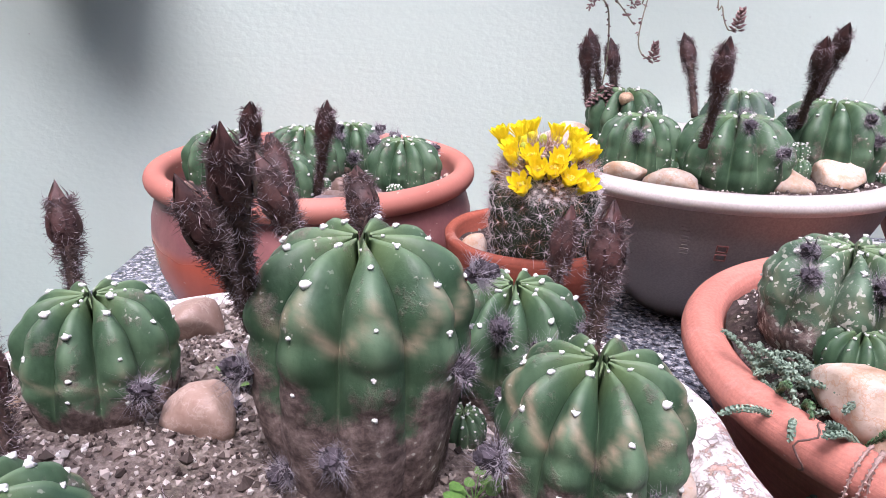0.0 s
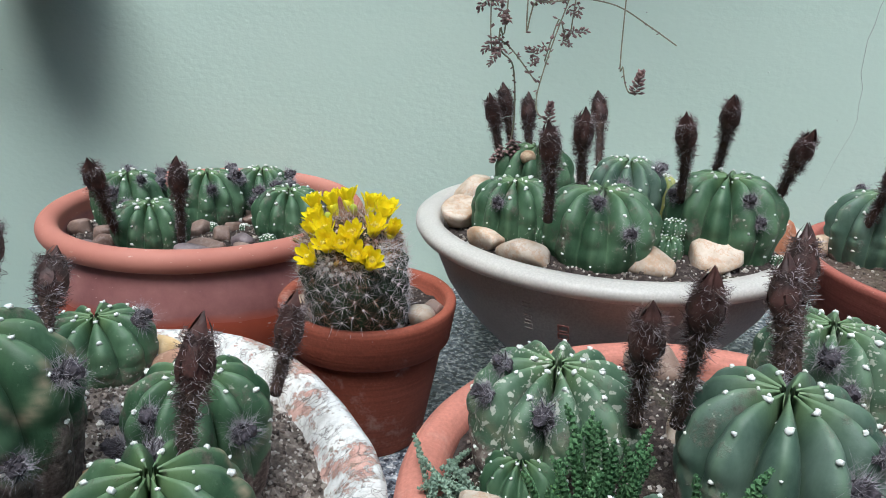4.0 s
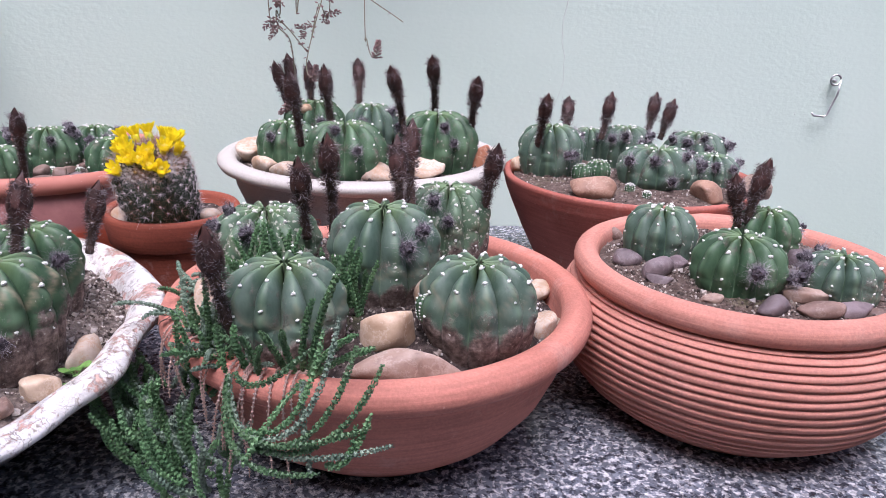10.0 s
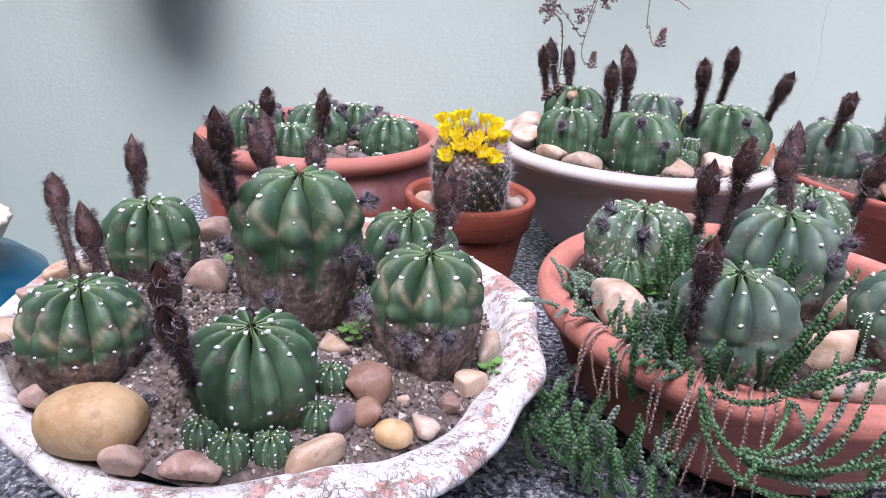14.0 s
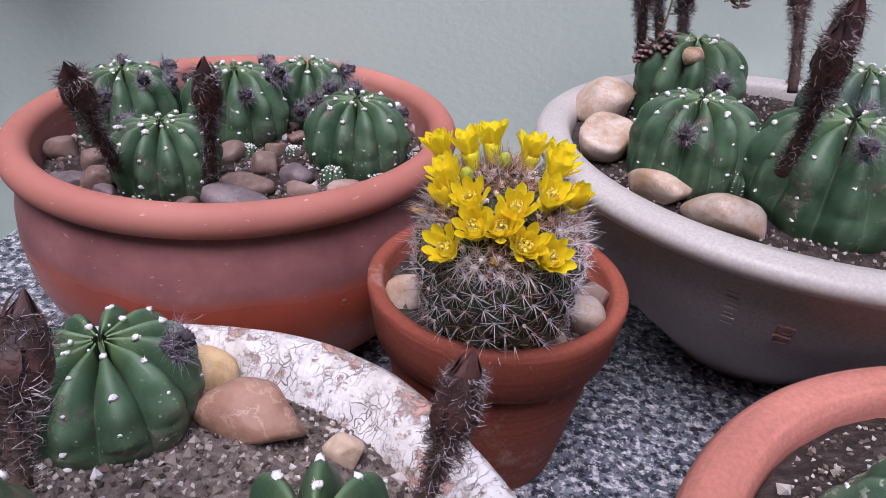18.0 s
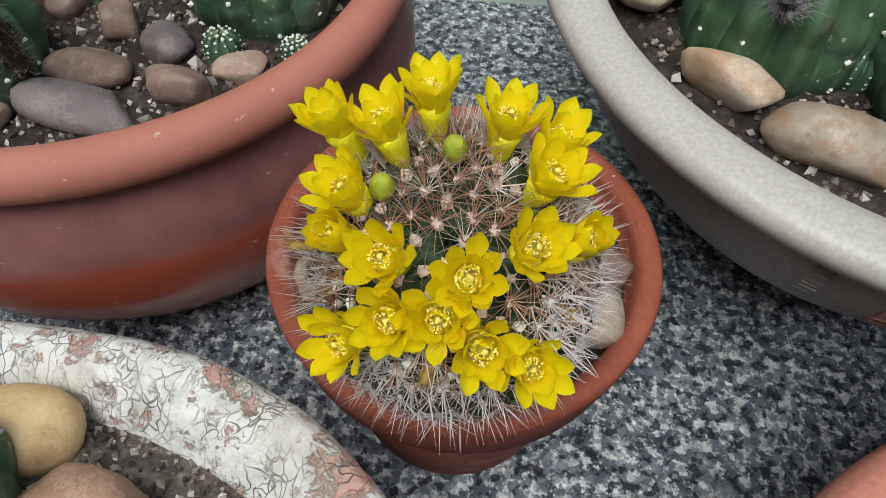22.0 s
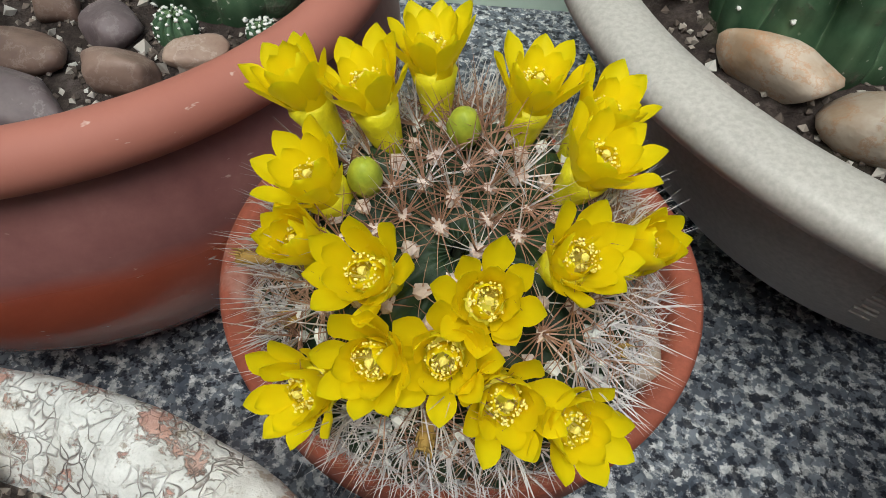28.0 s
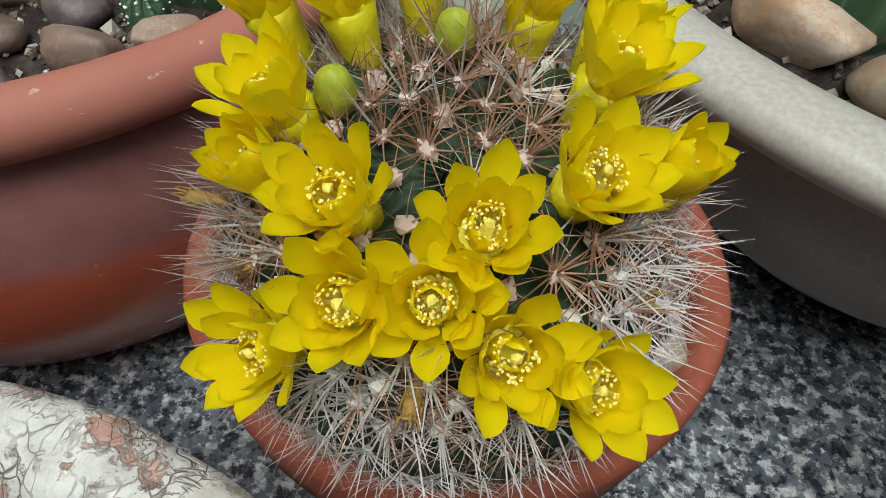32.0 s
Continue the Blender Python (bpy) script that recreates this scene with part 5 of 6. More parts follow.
FRONT_STONES = [
    (0.362, 0.217, 0.0415, 0.0135, 0.0175, PINK, 6), (0.473, 0.326, 0.0080, 0.0105, 0.0072, QUARTZ, 0),
    (0.295, 0.213, 0.0074, 0.0063, 0.0063, PINK, 0), (0.214, 0.286, 0.0199, 0.0258, 0.0179, QUARTZ, 15), (0.374, 0.301, 0.0194, 0.0252, 0.0175, QUARTZ, 30),
    (0.344, 0.244, 0.0195, 0.0145, 0.0180, TAN, 0), (0.465, 0.386, 0.0106, 0.0138, 0.0096, QUARTZ, -10), (0.461, 0.311, 0.0130, 0.0160, 0.0117, QUARTZ, 0),
    (0.297, 0.468, 0.0225, 0.0150, 0.0170, PINK, 0), (0.303, 0.385, 0.0102, 0.0128, 0.0092, QUARTZ, 0), (0.214, 0.259, 0.0100, 0.0140, 0.0130, TAN, 0),
    (0.427, 0.428, 0.0090, 0.0080, 0.0080, QUARTZ, 0),
]
RIBBED_STONES = [
    (0.542, 0.396, 0.0129, 0.0101, 0.0093, SLATE, 0), (0.561, 0.371, 0.0163, 0.0123, 0.0115, SLATE, 20), (0.584, 0.389, 0.0109, 0.0086, 0.0078, SLATE, 0),
    (0.560, 0.353, 0.0132, 0.0066, 0.0044, SLATE, -20), (0.589, 0.318, 0.0099, 0.0049, 0.0047, PINK, 0), (0.633, 0.303, 0.0185, 0.0092, 0.0085, SLATE, 30),
    (0.664, 0.300, 0.0188, 0.0094, 0.0072, BROWN, 0), (0.694, 0.305, 0.0154, 0.0078, 0.0075, SLATE, 0), (0.670, 0.324, 0.0230, 0.0115, 0.0075, PINK, 0),
    (0.696, 0.407, 0.0130, 0.0137, 0.0113, SLATE, 0), (0.715, 0.307, 0.0112, 0.0056, 0.0041, BROWN, 0), (0.549, 0.479, 0.0093, 0.0118, 0.0084, BROWN, 0),
]
RED_STONES = [
    (0.545, 0.580, 0.0278, 0.0233, 0.0170, RUST_BROWN, 0), (0.475, 0.704, 0.0149, 0.0193, 0.0134, TAN, -30), (0.673, 0.584, 0.0178, 0.0231, 0.0160, RUST_BROWN, 0),
    (0.740, 0.623, 0.0191, 0.0248, 0.0170, PINK, 0), (0.614, 0.538, 0.0095, 0.0053, 0.0038, PINK, 0),
]
# those by the dish's far rim, and in the small pot
RIM_STONES = [(-0.047, 0.445, 0.0210, 0.0165, 0.0140, OCHRE, 15), (-0.010, 0.420, 0.0265, 0.0170, 0.0150, RUST_BROWN, -8), (0.034, 0.418, 0.0100, 0.0070, 0.0080, TAN, 0), (0.123, 0.262, 0.0090, 0.0180, 0.0170, QUARTZ, 0)]
POT_STONES = [(0.038, 0.513, 0.0105, 0.0095, 0.0115, QUARTZ, 0), (0.134, 0.511, 0.0120, 0.0110, 0.0120, QUARTZ, 20), (0.138, 0.535, 0.0090, 0.0110, 0.0100, BROWN, 0), (0.118, 0.496, 0.0080, 0.0070, 0.0060, QUARTZ, 0)]
count = 200
for table, ground in ((DISH_STONES, on_dish), (LEFT_STONES, on_left), (BEIGE_STONES, on_beige), (FRONT_STONES, on_front), (RIBBED_STONES, on_ribbed), (RED_STONES, on_red), (RIM_STONES, on_dish), (POT_STONES, on_small)):
    for x, y, a, b, c, mat, turn in table:
        stone((x, y, ground(x, y) + 0.4 * c), (a, b, c), mat, WORDS[mat] + " lying on the soil", count, turn, 0.08 if mat is OCHRE else 0.14)
        count += 1

# ---- the flowering cactus in the small pot ----
Y_BASE = Vector((0.0866, 0.5120, 0.1060))
Y_TOP = Vector((0.0866, 0.4800, 0.1940))
Y_AXIS = (Y_TOP - Y_BASE).normalized()
Y_R, Y_H = 0.0370, (Y_TOP - Y_BASE).length
Y_SIDE = Vector((1, 0, 0))
Y_BACK = Y_AXIS.cross(Y_SIDE)


def y_point(a, v, out=0.0):
    """A place on the body: v from the crown (0) to the foot (1)."""
    if v < 0.55:
        ang = v / 0.55 * math.pi / 2
        r, h = Y_R * math.sin(ang) ** 0.9, Y_H - 0.034 + 0.034 * math.cos(ang) - 0.005 * math.exp(-(v / 0.12) ** 2)
    else:
        q = (v - 0.55) / 0.45
        r, h = Y_R * (1 - 0.13 * q ** 2), (Y_H - 0.034) * (1 - q)
    o = Y_SIDE * math.cos(a) + Y_BACK * math.sin(a)
    n = (o * (0.15 + min(1, v / 0.5)) + Y_AXIS * max(0.0, 1 - v / 0.5)).normalized()
    return Y_BASE + o * r + Y_AXIS * h + n * out, n


yellow = thing("flowering_cactus", Y_BASE, "spiny globe cactus crowned with bright yellow flowers", "cactus")
rng = random.Random(77)
bm = bmesh.new()
prev = None
for i in range(37):
    v = 0.01 + 0.99 * i / 36
    ring = []
    for k in range(104):
        a = 2 * math.pi * k / 104
        knob = 0.0016 * (math.cos(13 * a + 30 * v) + math.cos(13 * a - 30 * v)) * min(1, v / 0.15)
        ring.append(bm.verts.new(y_point(a, v, knob)[0] - Y_BASE))
    if prev:
        for k in range(104):
            bm.faces.new((prev[k], ring[k], ring[(k + 1) % 104], prev[(k + 1) % 104]))
    else:
        bm.faces.new(ring[::-1])
    prev = ring
part("body", bm, M_SKIN_DARK, yellow, "dark green knobbly body")

# areoles in crossing spirals, each with a star of spines
MOUTHS = [(0.0602, 0.4850, 0.1992), (0.0668, 0.4998, 0.2083), (0.0762, 0.5112, 0.2095), (0.0958, 0.5078, 0.2072), (0.1080, 0.4942, 0.2047), (0.1065, 0.4772, 0.1985), (0.0730, 0.4695, 0.1965), (0.0930, 0.4685, 0.1953),
          (0.0875, 0.4602, 0.1898), (0.0985, 0.4570, 0.1848), (0.0765, 0.4580, 0.1893), (0.0650, 0.4556, 0.1790), (0.1098, 0.4570, 0.1805), (0.0538, 0.5010, 0.2055), (0.1085, 0.5065, 0.2042)]
wool, tuft, pale, pink = bmesh.new(), bmesh.new(), bmesh.new(), bmesh.new()
count = 345
for n in range(count):
    s = (n + 0.6) / count
    v = 0.36 * math.sqrt(s / 0.48) if s < 0.48 else 0.36 + 0.61 * (s - 0.48) / 0.52
    a = n * 2.399963
    p, nn = y_point(a, v, 0.0012)
    under = min((p + nn * 0.008 - Vector(m)).length for m in MOUTHS) < 0.0085
    p = p - Y_BASE
    _, u, w = frame_of(nn)
    young = v < 0.36
    blob(tuft if v < 0.24 else wool, p, 0.0017 * rng.uniform(0.7, 1.2) * (1.0 if young else 0.5), rng, 0.8, 1, 0.35)
    bmx = pink if rng.random() < (0.95 if v < 0.24 else 0.4 if young else 0.5 if nn.y < -0.45 else 0.10) else pale
    spin = rng.uniform(0, 6)
    rays = 6 if under else rng.randint(15, 19) if young else rng.randint(12, 15) if v < 0.5 else rng.randint(11, 13)
    for k in range(rays):
        b = spin + 2 * math.pi * k / rays + rng.uniform(-0.12, 0.12)
        lift = rng.uniform(0.25, 0.65) if young else rng.uniform(0.12, 0.5)
        d = ((u * math.cos(b) + w * math.sin(b)) + nn * lift).normalized()
        ln = rng.uniform(0.0085, 0.0140) * (0.5 if under else 0.95 if young else 0.90)
        mid = p + d * ln * 0.5 + nn * 0.0003
        ribbon(bmx, (p, mid, p + d * ln + nn * rng.uniform(-0.0012, 0.0012)), rng.uniform(0.00016, 0.00023) if young else rng.uniform(0.00013, 0.00019))
    for k in range(0 if under else 5 if young else 2):
        d = (nn + Vector([rng.uniform(-0.45, 0.45) for _ in range(3)])).normalized()
        spike(pink if rng.random() < (0.7 if v < 0.21 else 0.2 if young else 0.08) else pale, p, p + d * (rng.uniform(0.009, 0.015) if young else rng.uniform(0.007, 0.012)), 0.00025)
tagged(part("wool", wool, M_WOOL, yellow, "white areole wool", False), kind="stuff")
tagged(part("crown_wool", tuft, M_WOOL_PINK, yellow, "pinkish wool tufts on the crown", False), kind="stuff")
tagged(part("pale_spine_cover", pale, M_SPINE, yellow, "stars of pale grey spines", False), kind="stuff")
tagged(part("brown_spine_cover", pink, M_SPINE_PINK, yellow, "stars of pinkish brown spines", False), kind="stuff")


def petal_mesh(length, width, cup, seed):
    """One petal along +x, rising by cup, with a rounded point."""
    rng = random.Random(seed)
    bm = bmesh.new()
    lay = bm.verts.layers.float.new("along")
    rows_ = []
    n, m = 8, 4
    for i in range(n + 1):
        s = i / n
        w = width * (0.28 + 0.72 * math.sin(min(1, s * 1.25) * math.pi / 2)) * (1 - max(0, (s - 0.50) / 0.50) ** 1.5 * 0.95)
        x = length * math.sin(s * 1.25) / 1.25 * 1.18
        z = cup * (s ** 1.5)
        row = []
        for j in range(m + 1):
            q = 2 * j / m - 1
            v = bm.verts.new((x + 0.0002 * rng.uniform(-1, 1), w * 0.5 * q, z + 0.20 * w * q * q + 0.0003 * noise.noise(Vector((s * 4, q * 2, seed)))))
            v[lay] = s
            row.append(v)
        rows_.append(row)
    for lo, hi in zip(rows_, rows_[1:]):
        for j in range(m):
            bm.faces.new((lo[j], lo[j + 1], hi[j + 1], hi[j]))
    me = link_mesh("petal", bm, M_PETAL)
    return me


PETALS = [[petal_mesh(0.0126, 0.0058, 0.0014, 1 + k) for k in range(3)], [petal_mesh(0.0118, 0.0056, 0.0020, 5 + k) for k in range(3)], [petal_mesh(0.0080, 0.0050, 0.0020, 9 + k) for k in range(3)], [petal_mesh(0.0160, 0.0054, 0.0012, 13 + k) for k in range(3)]]


def stamen_mesh(seed):
    rng = random.Random(seed)
    bm = bmesh.new()
    for _ in range(64):
        a, q = rng.uniform(0, 6.28), 0.25 + 0.75 * rng.random() ** 0.5
        foot = Vector((0.0012 * math.cos(a), 0.0012 * math.sin(a), 0.0))
        top = Vector((0.0032 * q * math.cos(a), 0.0032 * q * math.sin(a), 0.0058 + rng.uniform(-0.001, 0.0008)))
        spike(bm, foot, top, 0.00016)
        blob(bm, top, 0.00026, rng, 0.8, 1, 0.3)
    blob(bm, (0, 0, 0.0066), 0.0009, rng, 1.0, 1, 0.3)
    return link_mesh("flower_centre", bm, M_STAMEN, False)


STAMENS = [stamen_mesh(3), stamen_mesh(4)]


def cup_mesh():
    bm = revolve([(0.0014, -0.0125), (0.0026, -0.0100), (0.0034, -0.0060), (0.0040, -0.0025), (0.0046, 0.0002), (0.0036, 0.0010), (0.0018, 0.0008), (0.0, 0.0008)], 14)
    return link_mesh("flower_cup", bm, M_YCUP)


CUP = cup_mesh()


def flower(n, mouth, openness=1.0, size=0.95):
    """A yellow flower whose stamens stand at mouth."""
    rng = random.Random(500 + n)
    mouth = Vector(mouth)
    rel = mouth - (Y_TOP - Y_AXIS * 0.006)
    flat = rel - Y_AXIS * rel.dot(Y_AXIS)
    d = (Y_AXIS * 1.0 + flat.normalized() * min(0.6, flat.length * 16)).normalized()
    base = mouth - d * 0.0062 * size
    turn = d.to_track_quat("Z", "Y").to_matrix().to_4x4()
    f = part("flower", CUP, None, yellow, "open yellow flower with pale stamens")
    f.matrix_local = Matrix.Translation(base - Y_BASE) @ turn @ Matrix.Rotation(rng.uniform(0, 6), 4, "Z") @ Matrix.Scale(size, 4)
    for whorl, cnt, rise in ((0, 8, 53), (1, 7, 65), (2, 6, 77), (3, 9, 75)):
        for k in range(cnt):
            me = PETALS[whorl][rng.randrange(3)]
            p = part("petal", me, None, f)
            ang = 360 * (k + 0.5 * (whorl == 1)) / cnt + rng.uniform(-7, 7)
            lift = rise + (1 - openness) * (80 - rise) + rng.uniform(-7, 7)
            p.matrix_local = pose(0, 0, (0.0005, -0.0001, -0.0007, -0.0088)[whorl], 0, 0, ang) @ pose(0.0034 - 0.0005 * whorl, 0, 0, 0, -lift, 0) @ pose(0, 0, 0, rng.uniform(-6, 6), 0, 0)
            p.scale = [rng.uniform(0.92, 1.08)] * 3
    tagged(part("flower_centre", STAMENS[n % 2], None, f, "cluster of pale yellow stamens"), kind="stuff")


for n, m in enumerate(MOUTHS):
    flower(n, m, 1.0 if n not in (13, 14) else 0.72)
flower(15, (0.0600, 0.4760, 0.1930), 0.12, 0.9)
flower(16, (0.1175, 0.4840, 0.1955), 0.08, 0.95)
for n, (x, y, z) in enumerate(((0.0842, 0.5005, 0.2000), (0.0690, 0.4890, 0.1960))):
    bm = revolve([(0.0004, -0.006), (0.0026, -0.003), (0.0032, 0.0005), (0.0024, 0.0036), (0.0010, 0.0050), (0.0, 0.0053)], 14)
    b = part("green_bud", bm, M_YBUD, yellow, "unopened green flower bud")
    b.location = Vector((x, y, z)) - Y_BASE
    b.rotation_euler = (0.3, 0, 0)
for n, (x, y, z) in enumerate(((0.0480, 0.4785, 0.1815), (0.0590, 0.4690, 0.1790), (0.1060, 0.4715, 0.1795), (0.1165, 0.4740, 0.1790), (0.0865, 0.4520, 0.1770), (0.1190, 0.4960, 0.1880))):
    rng = random.Random(900 + n)
    bm = bmesh.new()
    p = Vector((x, y, z)) - Y_BASE
    o = (Vector((x, y, z)) - (Y_TOP - Y_AXIS * 0.02)).normalized()
    _, u, w = frame_of(o)
    tube(bm, [p - o * 0.008, p - o * 0.004, p - o * 0.001, p + o * 0.001], [0.0007, 0.0010, 0.0014, 0.0009], 7)
    for _ in range(14):
        a = rng.uniform(0, 6.28)
        q = p + o * rng.uniform(-0.003, 0.001)
        e = u * math.cos(a) + w * math.sin(a)
        ribbon(bm, (q, q + e * 0.0014 + o * 0.0006, q + e * 0.0016 + o * 0.0026), 0.0006)
    part("dried_flower", bm, M_DRY, yellow, "dried brown flower")

# ---- the trailing succulent of the front bowl ----
def sprig_mesh(line, seed, mat, leaf=0.0024, gap=0.00165, stem_r=0.0008, bare=0.0, name="sprig"):
    """A stem closely set with four rows of small scale leaves; the first part may be bare."""
    rng = random.Random(seed)
    bm = bmesh.new()
    pts = [Vector(p) for p in line]
    tube(bm, pts, [stem_r * (1 - 0.5 * i / len(pts)) for i in range(len(pts))], 5)
    total = sum((b - a).length for a, b in zip(pts, pts[1:]))
    d, k = total * bare, 0
    while d < total:
        s, acc = d, 0
        for a, b in zip(pts, pts[1:]):
            ln = (b - a).length
            if acc + ln >= s:
                p, ax = a.lerp(b, (s - acc) / ln), (b - a).normalized()
                break
            acc += ln
        _, u, v = frame_of(ax)
        end = 1 - 0.45 * max(0, (d / total - 0.85) / 0.15)
        for j in range(2):
            a = math.pi * j + (math.pi / 2 if k % 2 else 0) + 0.12 * k + rng.uniform(-0.15, 0.15)
            o = u * math.cos(a) + v * math.sin(a)
            t = ax.cross(o)
            L = leaf * 1.1 * rng.uniform(0.8, 1.15) * end
            base, tip = p + o * stem_r * 0.6, p + o * L * 0.52 + ax * L * 1.05
            mid = base.lerp(tip, 0.5) + o * L * 0.16
            vs = [bm.verts.new(x) for x in (base, mid + t * L * 0.60, tip, mid - t * L * 0.60, mid - ax * 0.0003 + o * L * 0.22)]
            for f in ((0, 1, 4), (1, 2, 4), (2, 3, 4), (3, 0, 4), (0, 3, 2, 1)):
                bm.faces.new([vs[q] for q in f])
        d += gap
        k += 1
    return link_mesh(name, bm, mat, False)


trailing = thing("trailing_succulent", (0.245, 0.20, 0.10), "dense green trailing succulent spilling over the bowl rim", "succulent")
T0 = trailing.location


def add_sprig(a, b, c, seed, mat, label="", **kw):
    me = sprig_mesh(bezier(Vector(a) - T0, Vector(b) - T0, Vector(c) - T0, 12), seed, mat, **kw)
    ob = part("sprig", me, None, trailing, label)
    return ob


rng = random.Random(31)
FRESH, GREY_LEAF = M_SPRIG, M_SPRIG_GREY
# upright tufts in the bowl: foot and tip
for n, (a, c) in enumerate((((0.300, 0.205, 0.110), (0.326, 0.202, 0.192)), ((0.300, 0.200, 0.110), (0.316, 0.186, 0.172)), ((0.296, 0.202, 0.110), (0.306, 0.190, 0.165)), ((0.300, 0.196, 0.108), (0.334, 0.172, 0.152)),
                            ((0.292, 0.198, 0.108), (0.290, 0.176, 0.150)), ((0.286, 0.202, 0.106), (0.276, 0.182, 0.146)), ((0.300, 0.196, 0.108), (0.344, 0.176, 0.142)), ((0.268, 0.200, 0.108), (0.262, 0.186, 0.140)),
                            ((0.262, 0.202, 0.108), (0.258, 0.190, 0.146)), ((0.258, 0.204, 0.108), (0.248, 0.196, 0.136)), ((0.270, 0.198, 0.106), (0.274, 0.186, 0.134)))):
    rise = Vector((0, 0, 0.006))
    a, c = Vector(a) + rise, Vector(c) + rise
    mid = a.lerp(c, 0.45) + Vector((rng.uniform(-0.006, 0.006), rng.uniform(-0.006, 0.004), 0.006))
    add_sprig(a, mid, c, 1000 + n, FRESH, leaf=0.0031, gap=0.0017)
for n in range(44):
    x, y = rng.choice(((0.250, 0.300), (0.258, 0.296), (0.244, 0.290), (0.318, 0.282), (0.306, 0.290), (0.252, 0.304), (0.262, 0.302)))
    a = (x + rng.uniform(-0.012, 0.012), y + rng.uniform(-0.010, 0.008))
    a = (*a, on_front(*a) - 0.002)
    c = (a[0] + rng.uniform(-0.016, 0.016), a[1] + rng.uniform(-0.018, 0.006), a[2] + rng.uniform(0.030, 0.062))
    mid = Vector(a).lerp(Vector(c), 0.6) + Vector((rng.uniform(-0.005, 0.005), 0, 0.004))
    add_sprig(a, mid, c, 1100 + n, FRESH, leaf=0.0027, gap=0.0016)
# tall tips by the left rim
for n, (a, c) in enumerate((((0.208, 0.214, 0.118), (0.215, 0.200, 0.203)), ((0.208, 0.214, 0.118), (0.222, 0.204, 0.192)), ((0.204, 0.214, 0.116), (0.226, 0.212, 0.186)), ((0.203, 0.210, 0.115), (0.196, 0.195, 0.173)),
                            ((0.205, 0.212, 0.118), (0.190, 0.206, 0.178)), ((0.206, 0.212, 0.116), (0.183, 0.214, 0.150)), ((0.210, 0.208, 0.114), (0.232, 0.196, 0.158)))):
    move = Vector((0.018, 0.014, -0.032))
    a, c = Vector(a) + move, Vector(c) + move
    mid = Vector(a).lerp(Vector(c), 0.5) + Vector((rng.uniform(-0.006, 0.006), -0.003, 0.008))
    add_sprig(a, mid, c, 1200 + n, FRESH, leaf=0.0029, gap=0.0016)
# pale creeping stems over the left part of the bowl
for n in range(76):
    t = rng.uniform(-0.45, 1)
    a = (0.202 + 0.055 * t + rng.uniform(-0.012, 0.016), 0.285 - 0.075 * t + rng.uniform(-0.02, 0.02))
    a = (*a, on_front(*a))
    ang = rng.uniform(0, 6.28)
    ln = rng.uniform(0.018, 0.040)
    c = (a[0] + ln * math.cos(ang), a[1] + ln * math.sin(ang), a[2] + rng.uniform(0.003, 0.024))
    mid = Vector(a).lerp(Vector(c), 0.5) + Vector((0, 0, rng.uniform(0.006, 0.016)))
    add_sprig(a, mid, c, 1300 + n, GREY_LEAF if rng.random() < 0.72 else FRESH, "greyish scale-leaved stem", leaf=0.0024, gap=0.0015)
# upright and leaning strands along the left rim
for n in range(30):
    t = rng.random()
    a = (0.206 + 0.052 * t + rng.uniform(-0.010, 0.010), 0.262 - 0.062 * t + rng.uniform(-0.014, 0.014))
    a = (*a, on_front(*a) - 0.002)
    c = (a[0] + rng.uniform(-0.018, 0.014), a[1] + rng.uniform(-0.022, 0.006), a[2] + rng.uniform(0.018, 0.044))
    mid = Vector(a).lerp(Vector(c), 0.55) + Vector((rng.uniform(-0.007, 0.007), rng.uniform(-0.006, 0.002), 0.004))
    add_sprig(a, mid, c, 2000 + n, FRESH if rng.random() < 0.45 else GREY_LEAF, leaf=0.0025, gap=0.0016)
# the hanging mass outside the rim: trailing stems whose ends turn upwards
for n in range(112):
    t = rng.random()
    ang = radians(200 + 42 * t)
    out = Vector((math.cos(ang), math.sin(ang), 0))
    rim = Vector((FRONT[0] + 0.166 * math.cos(ang), FRONT[1] + 0.166 * math.sin(ang), 0))
    a = rim + out * rng.uniform(-0.004, 0.040) * (1.15 - 0.4 * t) + Vector((rng.uniform(-0.008, 0.008), rng.uniform(-0.008, 0.008), rng.uniform(0.006, 0.058)))
    c = a + out * rng.uniform(-0.006, 0.016) + Vector((rng.uniform(-0.016, 0.016), rng.uniform(-0.014, 0.010), rng.uniform(0.020, 0.050)))
    c.z = min(c.z, 0.078 + 0.022 * rng.random())
    b = a.lerp(c, 0.4) + out * rng.uniform(0.002, 0.012) - Vector((0, 0, 0.004))
    add_sprig(a, b, c, 1400 + n, FRESH if rng.random() < 0.8 else GREY_LEAF, leaf=0.0032 if rng.random() < 0.7 else 0.0026, gap=0.0018, stem_r=0.0009)
# dry pink stems hanging down
for n in range(18):
    ang = radians(212 + 46 * rng.random())
    a = Vector((FRONT[0] + 0.160 * math.cos(ang), FRONT[1] + 0.160 * math.sin(ang), 0.121))
    out = Vector((math.cos(ang), math.sin(ang), 0))
    c = a + out * rng.uniform(0.008, 0.02) + Vector((rng.uniform(-0.012, 0.012), 0, -rng.uniform(0.03, 0.075)))
    add_sprig(a, a + out * 0.022, c, 1700 + n, M_STEM_PINK, "dry pinkish stem", leaf=0.0016, gap=0.0028, stem_r=0.0007)
